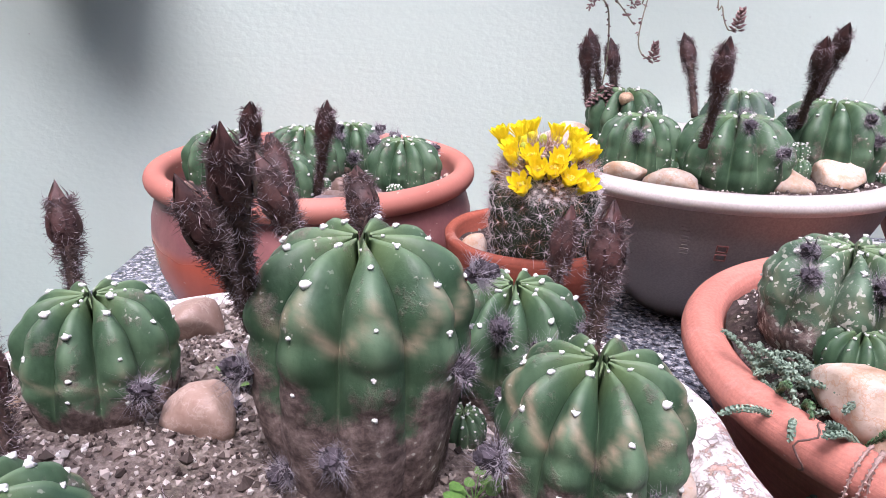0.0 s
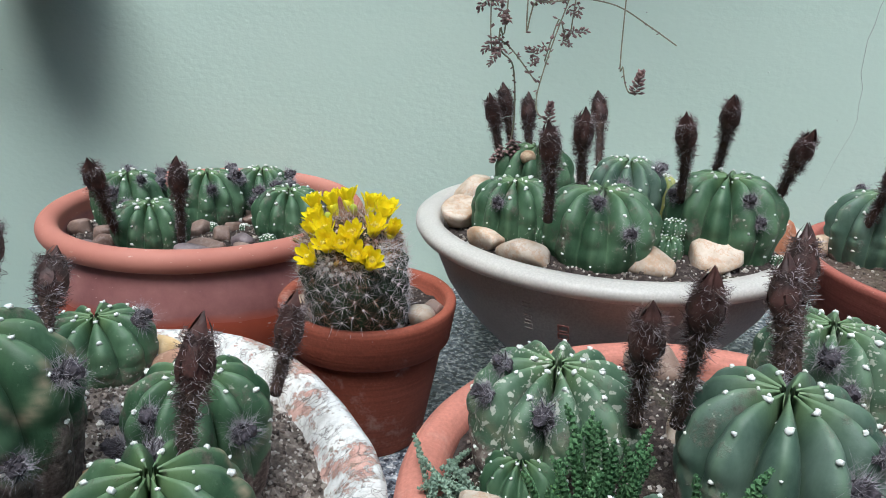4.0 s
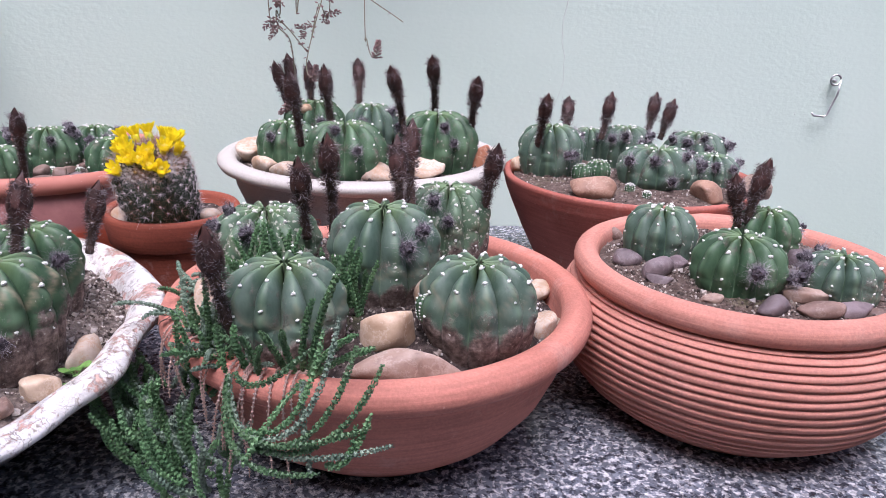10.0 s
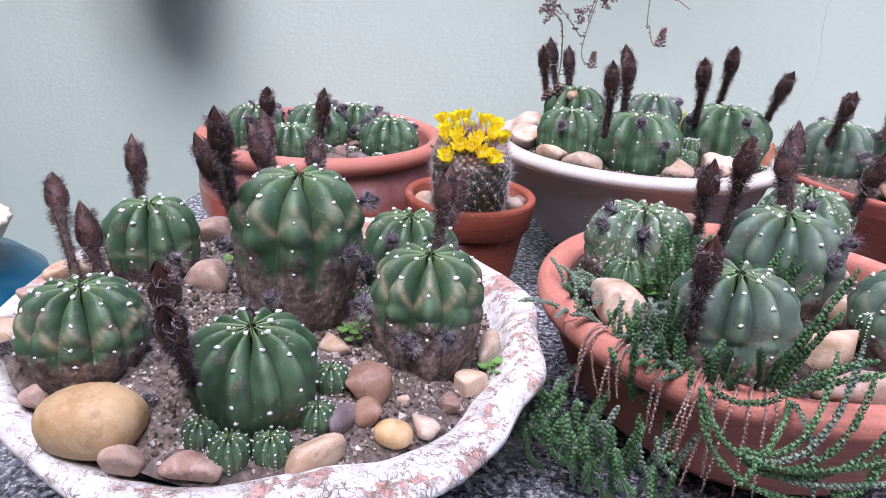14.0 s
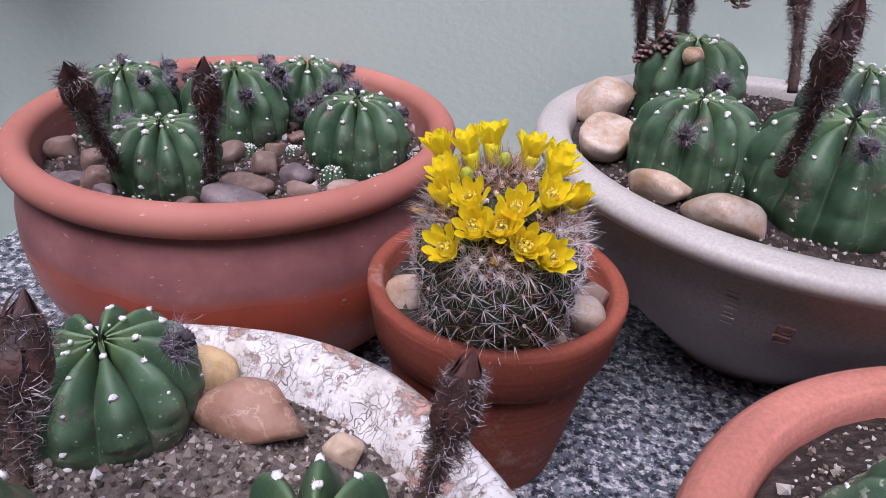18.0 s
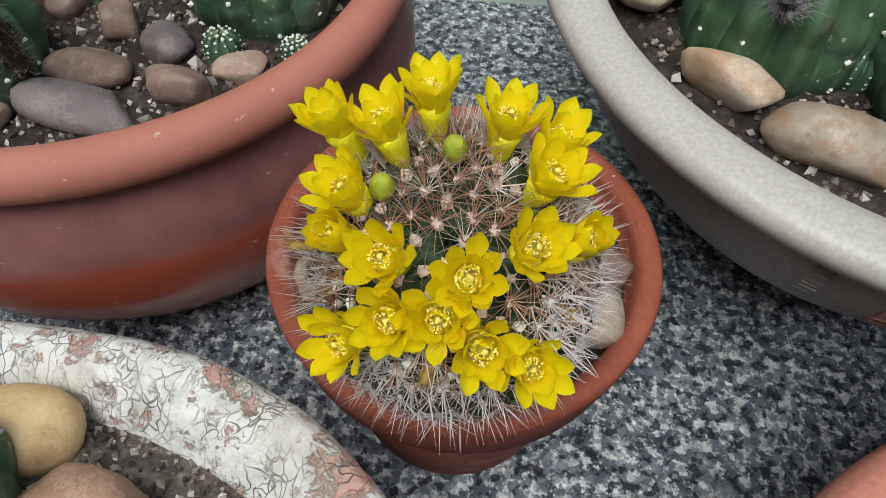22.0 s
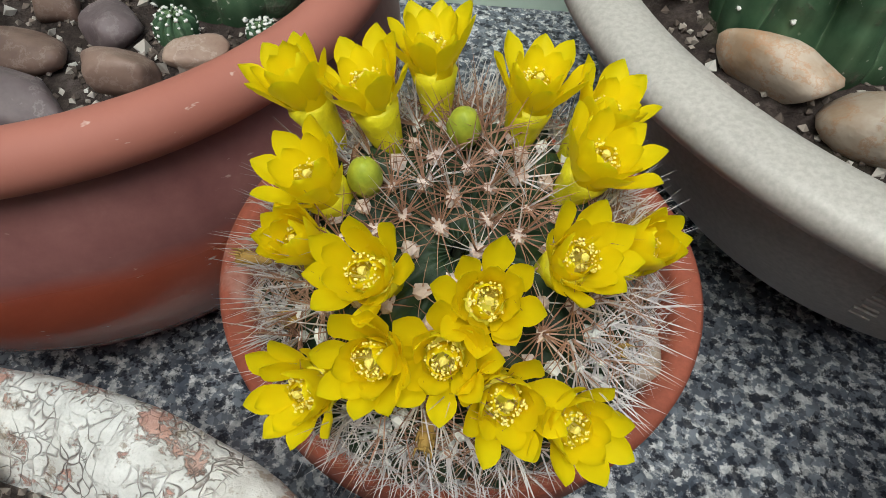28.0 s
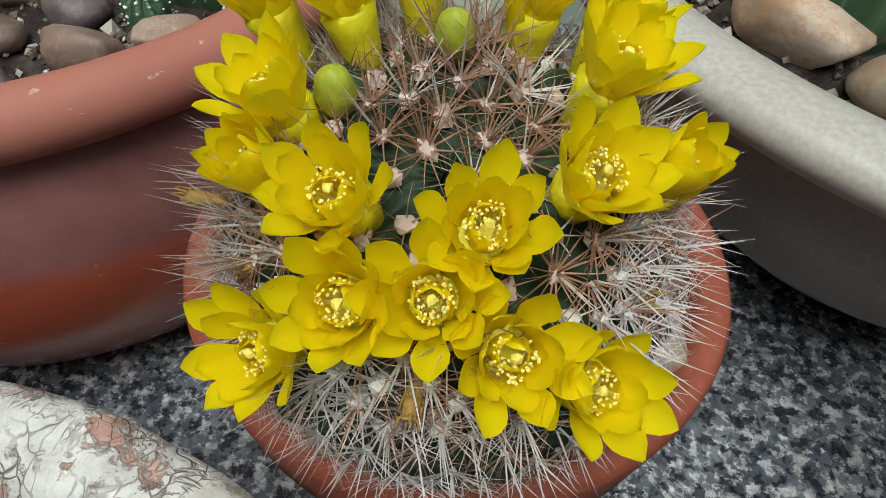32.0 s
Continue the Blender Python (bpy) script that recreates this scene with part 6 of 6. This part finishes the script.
# long strands lying along the outside of the bowl
ARCS = [((0.252, 0.192, 0.118), (0.262, 0.140, 0.070), (0.357, 0.146, 0.103)), ((0.252, 0.190, 0.118), (0.256, 0.138, 0.078), (0.345, 0.148, 0.113)),
        ((0.256, 0.190, 0.120), (0.274, 0.158, 0.116), (0.306, 0.174, 0.146)), ((0.252, 0.192, 0.118), (0.248, 0.146, 0.070), (0.316, 0.138, 0.088)),
        ((0.300, 0.182, 0.120), (0.304, 0.152, 0.126), (0.310, 0.148, 0.078)), ((0.318, 0.150, 0.086), (0.332, 0.142, 0.082), (0.344, 0.152, 0.118)),
        ((0.320, 0.150, 0.086), (0.334, 0.142, 0.086), (0.336, 0.150, 0.112)), ((0.300, 0.184, 0.120), (0.288, 0.152, 0.118), (0.270, 0.150, 0.082)),
        ((0.268, 0.160, 0.098), (0.312, 0.142, 0.088), (0.324, 0.172, 0.168)), ((0.272, 0.158, 0.094), (0.318, 0.140, 0.088), (0.334, 0.170, 0.152)), ((0.276, 0.156, 0.090), (0.326, 0.138, 0.088), (0.350, 0.160, 0.146)),
        ((0.270, 0.160, 0.100), (0.306, 0.146, 0.096), (0.314, 0.176, 0.158))]
for n, (a, b, c) in enumerate(ARCS):
    add_sprig(a, b, c, 1800 + n, FRESH if n % 4 else GREY_LEAF, "long arching strand", leaf=0.0028, gap=0.0019)

# ---- the succulent that hangs from above ----
hanging = thing("hanging_succulent", (0.20, 0.735, 0.80), "hanging succulent with thin stems and dusky pink rosettes", "succulent")
H0 = hanging.location


def fat_leaf(bm, base, tip, w):
    d, u, v = frame_of(tip - base)
    m = base.lerp(tip, 0.62)
    vs = [bm.verts.new(p) for p in (base, m + u * w, m + v * w * 0.45, m - u * w, m - v * w * 0.45, tip)]
    for k in range(4):
        bm.faces.new((vs[0], vs[1 + k], vs[1 + (k + 1) % 4]))
        bm.faces.new((vs[5], vs[1 + (k + 1) % 4], vs[1 + k]))


def strand(pts, r=0.0007, leaves=0, seed=0, size=0.0055):
    rng = random.Random(seed)
    P = [Vector(p) - H0 for p in pts]
    fine = []
    for i in range(len(P) - 1):
        p0, p1, p2, p3 = P[max(i - 1, 0)], P[i], P[i + 1], P[min(i + 2, len(P) - 1)]
        for k in range(6):
            f = k / 6
            fine.append(0.5 * ((2 * p1) + (p2 - p0) * f + (2 * p0 - 5 * p1 + 4 * p2 - p3) * f * f + (3 * p1 - p0 - 3 * p2 + p3) * f ** 3))
    fine.append(P[-1])
    bm = bmesh.new()
    tube(bm, fine, r, 6)
    st = part("stem", bm, M_STEM_GREEN, hanging, "thin bare stem")
    if leaves:
        bm = bmesh.new()
        for _ in range(int(leaves * 2.2)):
            p = rng.choice(fine[1:])
            d = Vector([rng.uniform(-1, 1) for _ in range(3)]).normalized()
            fat_leaf(bm, p, p + d * size * rng.uniform(0.9, 1.6), size * 0.42)
        part("rosette", bm, M_ROSETTE, st, "small dusky leaves")["kind"] = "stuff"
    return st


def rosette(place, axis, size, seed, turns=22):
    """A cone of fat overlapping leaves."""
    rng = random.Random(seed)
    bm = bmesh.new()
    ax, u, v = frame_of(axis)
    p0 = Vector(place) - H0
    for k in range(turns):
        s = k / turns
        a = 2.4 * k
        o = u * math.cos(a) + v * math.sin(a)
        base = p0 + ax * size * s
        fat_leaf(bm, base, base + (o * (1 - 0.5 * s) + ax * (0.25 + 0.6 * s)).normalized() * size * 0.48 * (1 - 0.35 * s), size * 0.14)
    part("rosette", bm, M_ROSETTE, hanging, "dusky pink fleshy rosette")


strand(((0.166, 0.740, 0.800), (0.164, 0.735, 0.360), (0.158, 0.730, 0.320), (0.160, 0.732, 0.300), (0.172, 0.738, 0.285), (0.176, 0.742, 0.240), (0.174, 0.745, 0.212)), 0.0008, 10, 1, 0.004)
strand(((0.146, 0.735, 0.800), (0.148, 0.730, 0.350), (0.156, 0.730, 0.310)), 0.0007, 16, 2, 0.006)
strand(((0.156, 0.730, 0.312), (0.172, 0.728, 0.300), (0.196, 0.726, 0.272)), 0.0007, 10, 3, 0.0045)
strand(((0.232, 0.735, 0.800), (0.226, 0.735, 0.350), (0.212, 0.730, 0.330), (0.202, 0.728, 0.292)), 0.0007, 14, 4, 0.0055)
strand(((0.220, 0.730, 0.348), (0.206, 0.722, 0.300), (0.198, 0.712, 0.262), (0.201, 0.704, 0.246), (0.210, 0.702, 0.243)), 0.0007, 6, 5, 0.004)
strand(((0.188, 0.735, 0.800), (0.182, 0.735, 0.352), (0.190, 0.732, 0.345), (0.222, 0.728, 0.348), (0.270, 0.722, 0.362), (0.290, 0.72, 0.40)), 0.0008, 14, 6, 0.005)
strand(((0.226, 0.728, 0.350), (0.262, 0.722, 0.344), (0.292, 0.718, 0.328), (0.318, 0.715, 0.312)), 0.0007, 3, 7, 0.003)
strand(((0.268, 0.728, 0.800), (0.270, 0.718, 0.340), (0.274, 0.710, 0.290), (0.280, 0.705, 0.271), (0.286, 0.702, 0.272)), 0.0007, 2, 8, 0.003)
rosette((0.286, 0.700, 0.268), (0.15, 0, 1), 0.020, 11, 26)
rosette((0.211, 0.700, 0.238), (0.05, 0, 1), 0.018, 12, 26)
rosette((0.176, 0.738, 0.214), (0.2, -0.3, -1), 0.022, 13, 30)
rosette((0.170, 0.735, 0.206), (-0.6, -0.3, -0.6), 0.018, 14, 26)
rosette((0.184, 0.733, 0.204), (0.6, -0.5, -0.5), 0.016, 15, 24)
rng = random.Random(8)
for n, (x, y, z, s) in enumerate(((0.150, 0.730, 0.352, 0.016), (0.158, 0.728, 0.338, 0.015), (0.148, 0.728, 0.344, 0.013), (0.165, 0.730, 0.330, 0.013), (0.155, 0.728, 0.312, 0.014), (0.163, 0.728, 0.303, 0.013), (0.157, 0.728, 0.298, 0.011),
                                  (0.196, 0.726, 0.296, 0.013), (0.203, 0.726, 0.306, 0.011), (0.190, 0.726, 0.290, 0.010), (0.222, 0.728, 0.352, 0.015), (0.228, 0.728, 0.344, 0.012), (0.218, 0.728, 0.340, 0.010), (0.224, 0.726, 0.318, 0.013), (0.216, 0.726, 0.312, 0.010), (0.264, 0.722, 0.366, 0.014), (0.246, 0.722, 0.360, 0.010), (0.192, 0.730, 0.346, 0.008))):
    rosette((x, y, z), (rng.uniform(-1, 1), rng.uniform(-1, 0), rng.uniform(-0.8, 0.6)), s * 1.25, 40 + n, 15)

# ---- little weeds in the soil ----
def weed(place, size, seed, leaves=12):
    rng = random.Random(seed)
    ob = thing("weed", place, "tiny green weed with rounded leaves in the soil", "weed")
    for n in range(leaves):
        bm = bmesh.new()
        a = 2.4 * n
        d = Vector((math.cos(a), math.sin(a), 0))
        h = size * rng.uniform(0.3, 1.2)
        p = Vector((0, 0, h)) + d * size * 0.4
        t = Vector((-d.y, d.x, 0))
        up = Vector((0, 0, 1)) * rng.uniform(0.0, 0.4)
        L = size * rng.uniform(0.45, 0.8)
        ring = [bm.verts.new(p + (d + up) * L * (0.5 - 0.5 * math.cos(k)) + t * L * 0.42 * math.sin(k) + Vector((0, 0, 0.0004 * math.cos(2 * k)))) for k in [2 * math.pi * j / 9 for j in range(9)]]
        mid = bm.verts.new(p + (d + up) * L * 0.5 - Vector((0, 0, L * 0.1)))
        for k in range(9):
            bm.faces.new((ring[k], ring[(k + 1) % 9], mid))
        tube(bm, [Vector((0, 0, -0.002)), Vector((0, 0, h * 0.6)) + d * size * 0.1, p], 0.0003, 4)
        part("leaf", bm, M_WEED, ob)


weed((-0.083, 0.308, on_dish(-0.083, 0.308)), 0.012, 1)
weed((0.031, 0.236, on_dish(0.031, 0.236)), 0.012, 2)
weed((0.128, 0.240, on_dish(0.128, 0.240)), 0.011, 3)
weed((0.230, 0.300, on_front(0.230, 0.300)), 0.014, 4)


# ---- fallen flowers on the soil of the dish ----
for n, (x, y) in enumerate([(-0.086, 0.285), (-0.091, 0.179), (-0.065, 0.139), (0.012, 0.463), (-0.182, 0.187)]):
    fallen = thing("fallen_flower", (x, y, on_dish(x, y) + 0.003), "shrivelled fallen flower, grey violet, lying on the soil", "dried flower", "fallen flowers")
    wither(fallen, Vector((0, 0, 0)), (math.cos(2.1 * n), math.sin(2.1 * n), 0.35), 3000 + n, 0.8)

# ---- on the wall ----
def wall_at(x, z, off=0.0):
    return Vector((x, wall_y(x) - off, z))


# wire hook
hook = thing("wall_hook", wall_at(0.972, 0.24), "bent galvanised wire hook screwed into the wall", "hook")
bm = bmesh.new()
tube(bm, [Vector((0.000, -0.012, 0.0)) + Vector((0.008 * math.cos(a), 0, 0.008 * math.sin(a) + 0.002)) for a in [radians(20 + 30 * k) for k in range(12)]], 0.0016, 8)
part("eye", bm, M_STEEL, hook)
bm = bmesh.new()
tube(bm, [Vector(p) for p in ((0.008, -0.012, 0.002), (0.006, -0.013, -0.020), (-0.004, -0.014, -0.050), (-0.008, -0.014, -0.054), (-0.024, -0.013, -0.053), (-0.027, -0.012, -0.049))], 0.0016, 8)
part("shank", bm, M_STEEL, hook)
bm = bmesh.new()
tube(bm, [Vector((0, 0.002, 0)), Vector((0, -0.010, 0))], 0.0028, 8)
part("screw", bm, M_STEEL, hook)

# hair crack in the plaster
bm = bmesh.new()
rng = random.Random(6)
pts = [wall_at(0.545 + 0.006 * math.sin(k * 0.7) + rng.uniform(-0.002, 0.002) - (0.012 * max(0, (k - 9) / 6)), 0.42 - 0.017 * k, 0.0002) for k in range(17)]
tube(bm, pts, [0.0006 * (1 - k / 20) for k in range(17)], 5)
solid("plaster_crack", bm, M_CRACK, "thin hair crack in the painted plaster", "crack", "structure")

# planter trough on an iron bracket
def bracket(place, scroll, label, length, shift):
    ob = thing("wall_planter", place, label, "planter")
    bm = bmesh.new()
    def loop(w, d, z):
        return [bm.verts.new((shift + w * math.copysign(abs(math.cos(a)) ** 0.5, math.cos(a)), -0.105 + d * math.copysign(abs(math.sin(a)) ** 0.5, math.sin(a)), z)) for a in [2 * math.pi * k / 40 for k in range(40)]]
    rings = [loop(length * k, 0.08 * k, z) for k, z in ((0.9, 0.006), (0.93, 0.010), (0.96, 0.04), (1.0, 0.10), (1.03, 0.102), (1.03, 0.114), (0.97, 0.114), (0.94, 0.09))]
    for a, b in zip(rings, rings[1:]):
        for k in range(40):
            bm.faces.new((a[k], a[(k + 1) % 40], b[(k + 1) % 40], b[k]))
    bm.faces.new(rings[0][::-1])
    bm.faces.new(rings[-1])
    part("trough", bm, M_BEIGE, ob, "pale trough")
    bm = bmesh.new()
    box(bm, (shift - length * 0.97, -0.19, -0.003), (shift + length * 0.97, -0.018, 0.005))
    part("shelf_bar", bm, M_IRON, ob, "flat black iron shelf", False)
    for s in scroll:
        bm = bmesh.new()
        tube(bm, [Vector((s + 0.004, -0.004, -0.003 - 0.003 * k)) for k in range(8)], 0.004, 6)
        part("wall_bar", bm, M_IRON, ob, "black iron strap")
        bm = bmesh.new()
        tube(bm, [Vector((s, -0.036 + 0.030 * math.cos(a), -0.032 + 0.030 * math.sin(a))) for a in [radians(80 - 15 * k) for k in range(18)]], 0.0032, 7)
        part("scroll", bm, M_IRON, ob, "curled black iron scroll")
    # leaves of the plant in it
    rng = random.Random(9)
    bm = bmesh.new()
    for _ in range(160):
        p = Vector((shift + rng.uniform(-1, 1) * length, -0.105 + rng.uniform(-0.09, 0.09), 0.10 + abs(rng.gauss(0, 0.05))))
        d = Vector([rng.uniform(-1, 1) for _ in range(3)]).normalized()
        fat_leaf(bm, p, p + d * 0.03, 0.006)
    tagged(part("foliage", bm, M_SPRIG, ob, "green foliage", False), kind="stuff")
    return ob


# small round planter in an iron ring bracket, with a glass drop
ring_planter = thing("ring_planter", (-0.358, wall_y(-0.358) - 0.07, 0.352), "small cream planter on a black saucer in an iron ring bracket", "planter")
ring_planter.rotation_euler = (0, 0, WALL_TURN)
part("bowl", revolve([(0.0, 0.007), (0.046, 0.007), (0.052, 0.010), (0.062, 0.022), (0.070, 0.050), (0.074, 0.080), (0.077, 0.084), (0.076, 0.090), (0.070, 0.088), (0.066, 0.070), (0.0, 0.068)], 64), M_CREAM, ring_planter, "cream clay bowl")
part("saucer", revolve([(0.0, -0.001), (0.040, -0.001), (0.055, 0.001), (0.0615, 0.006), (0.0600, 0.009), (0.052, 0.006), (0.0, 0.004)], 64), M_IRON, ring_planter, "thin black saucer")
part("foot", revolve([(0.0, -0.004), (0.024, -0.004), (0.026, -0.001)], 32), M_IRON, ring_planter)
bm = bmesh.new()
tube(bm, [Vector((-0.071 + 0.042 * math.cos(k), 0.0, -0.001 + 0.042 * math.sin(k))) for k in [2 * math.pi * n / 40 for n in range(41)]], 0.0042, 8)
part("iron_ring", bm, M_IRON, ring_planter, "black iron ring")
bm = bmesh.new()
tube(bm, [Vector((-0.113, 0.0, 0.0)), Vector((-0.113, 0.035, 0.004)), Vector((-0.113, 0.071, 0.006))], 0.0042, 8)
part("wall_strap", bm, M_IRON, ring_planter)
bm = bmesh.new()
tube(bm, [Vector((-0.030, 0.0, -0.002)), Vector((-0.030, 0.0, -0.026))], 0.0036, 8)
part("iron_prong", bm, M_IRON, ring_planter)
bm = bmesh.new()
bmesh.ops.create_icosphere(bm, subdivisions=1, radius=0.0095)
for v in bm.verts:
    v.co = Vector((v.co.x - 0.041, v.co.y * 0.6 - 0.004, v.co.z - 0.013))
part("glass_drop", bm, M_CRYSTAL, ring_planter, "faceted glass drop", False)
p2 = bracket(wall_at(0.22, 0.80), (-0.05, 0.05), "pale planter trough on a high iron wall bracket", 0.11, 0.0)
p2.rotation_euler = (0, 0, WALL_TURN)

# ---- beside the ledge: a blue pot with a painted dish on it ----
blue = thing("blue_pot", (-0.575, 0.555, -0.86), "tall glossy blue glazed pot standing beside the ledge", "plant pot")
part("body", revolve([(0.0, 0.004), (0.10, 0.002), (0.11, 0.006), (0.13, 0.25), (0.135, 0.56), (0.128, 0.735), (0.112, 0.803), (0.085, 0.827), (0.05, 0.835), (0.0, 0.837)], 64), M_BLUE, blue)
cream = thing("painted_dish", (-0.560, 0.530, -0.024), "cream painted clay dish with a fluted rim on the blue pot", "dish")
part("body", revolve([(0.0, 0.0), (0.05, 0.0), (0.058, 0.004), (0.075, 0.03), (0.082, 0.046), (0.085, 0.050), (0.083, 0.054), (0.077, 0.053), (0.068, 0.03), (0.0, 0.028)], 96, lambda a, r, z: (r * (1 + 0.025 * math.cos(22 * a) * (z > 0.035)), z)), M_CREAM, cream)
soil((-0.560, 0.530), 0.070, 0.019, M_SOIL, 8, 0.002, None, 500, 0.0022, "gritty soil in the painted dish")

# ---- unseen walls, added to hold back low sky light from the sides and behind ----
# added out of view to darken the left end of the mint wall
bm = bmesh.new()
box(bm, (-1.20, -1.05, -0.86), (-1.08, 0.715, 2.1))
solid("wall_west", bm, M_BLOCKER, "unseen grey wall added to block side light", "wall", "structure", False)
# added out of view to cut the sky light on the pots' fronts
bm = bmesh.new()
box(bm, (-1.20, -1.25, -0.86), (3.6, -1.05, 2.1))
solid("wall_south", bm, M_BLOCKER, "unseen grey wall added to block light from behind the camera", "wall", "structure", False)
bm = bmesh.new()
box(bm, (3.4, -1.05, -0.86), (3.6, 1.19, 2.0))
solid("wall_east", bm, M_BLOCKER, "unseen grey wall added to block side light", "wall", "structure", False)

# ---- marks on the beige bowl and the front bowl ----
def on_bowl(deg, z, out=0.0):
    """A place on the beige bowl's side and its frame: across, up, outwards."""
    a = radians(deg)
    r = float(np.interp(z, [q[1] for q in BEIGE_SIDE[3:]], [q[0] for q in BEIGE_SIDE[3:]])) + out
    return Vector((r * math.cos(a), r * math.sin(a), z)), Vector((-math.sin(a), math.cos(a), 0)), Vector((0.48 * math.cos(a), 0.48 * math.sin(a), 0.877))


rng = random.Random(14)
for n in range(7):
    bm = bmesh.new()
    p, across, up = on_bowl(-113.6, 0.1240 - 0.0042 * n)
    o = across.cross(up)
    w, h = (0.0036, 0.0036, 0.0030, 0.0036, 0.0026, 0.0036, 0.0033)[n], 0.0008
    for dz in ((0.0009, -0.0009) if n % 2 else (0.0,)):
        vs = [bm.verts.new(p + across * sx * w + up * (dz + sz * h) + o * so * 0.0006) for sx in (-1, 1) for sz in (-1, 1) for so in (-1, 1)]
        for f in ((0, 1, 3, 2), (4, 6, 7, 5), (0, 4, 5, 1), (2, 3, 7, 6), (0, 2, 6, 4), (1, 5, 7, 3)):
            bm.faces.new([vs[k] for k in f])
    part("embossed_bar", bm, M_BEIGE, beige, "", False)
for n in range(2):
    bm = bmesh.new()
    p, across, up = on_bowl(-102.6, 0.1075 - 0.0085 * n, 0.0004)
    tube(bm, [p + across * 0.0050 * max(-0.8, min(0.8, 1.3 * math.cos(k))) + up * 0.0042 * max(-0.8, min(0.8, 1.3 * math.sin(k))) for k in [2 * math.pi * j / 16 for j in range(17)]], 0.0008, 5)
    part("printed_mark", bm, M_MARK, beige, "faded red printed mark")

# a repaired crack across the front bowl's rim
bm = bmesh.new()
a = radians(207.5)
line = []
for k in range(15):
    b = radians(-40 + 200 * k / 14)
    r, z = 0.1605 + 0.0125 * math.cos(b), 0.1055 + 0.95 * 0.0125 * math.sin(b)
    j = a + 0.02 * math.sin(k * 1.1)
    line.append(Vector((r * math.cos(j), r * math.sin(j), z)))
tube(bm, line, 0.0006, 5)
part("rim_crack", bm, M_DARKCLAY, front_bowl, "dark crack across the rim")

# specks of dirt on the wall
bm = bmesh.new()
rng = random.Random(41)
for _ in range(46):
    p = wall_at(rng.uniform(-0.5, 1.2), rng.uniform(0.10, 0.55), 0.0001)
    blob(bm, p, rng.uniform(0.0005, 0.0012), rng, 0.8, 1, 0.4)
tagged(solid("wall_specks", bm, M_CRACK, "small dark specks on the paint", "speck", "stuff"), kind="stuff")
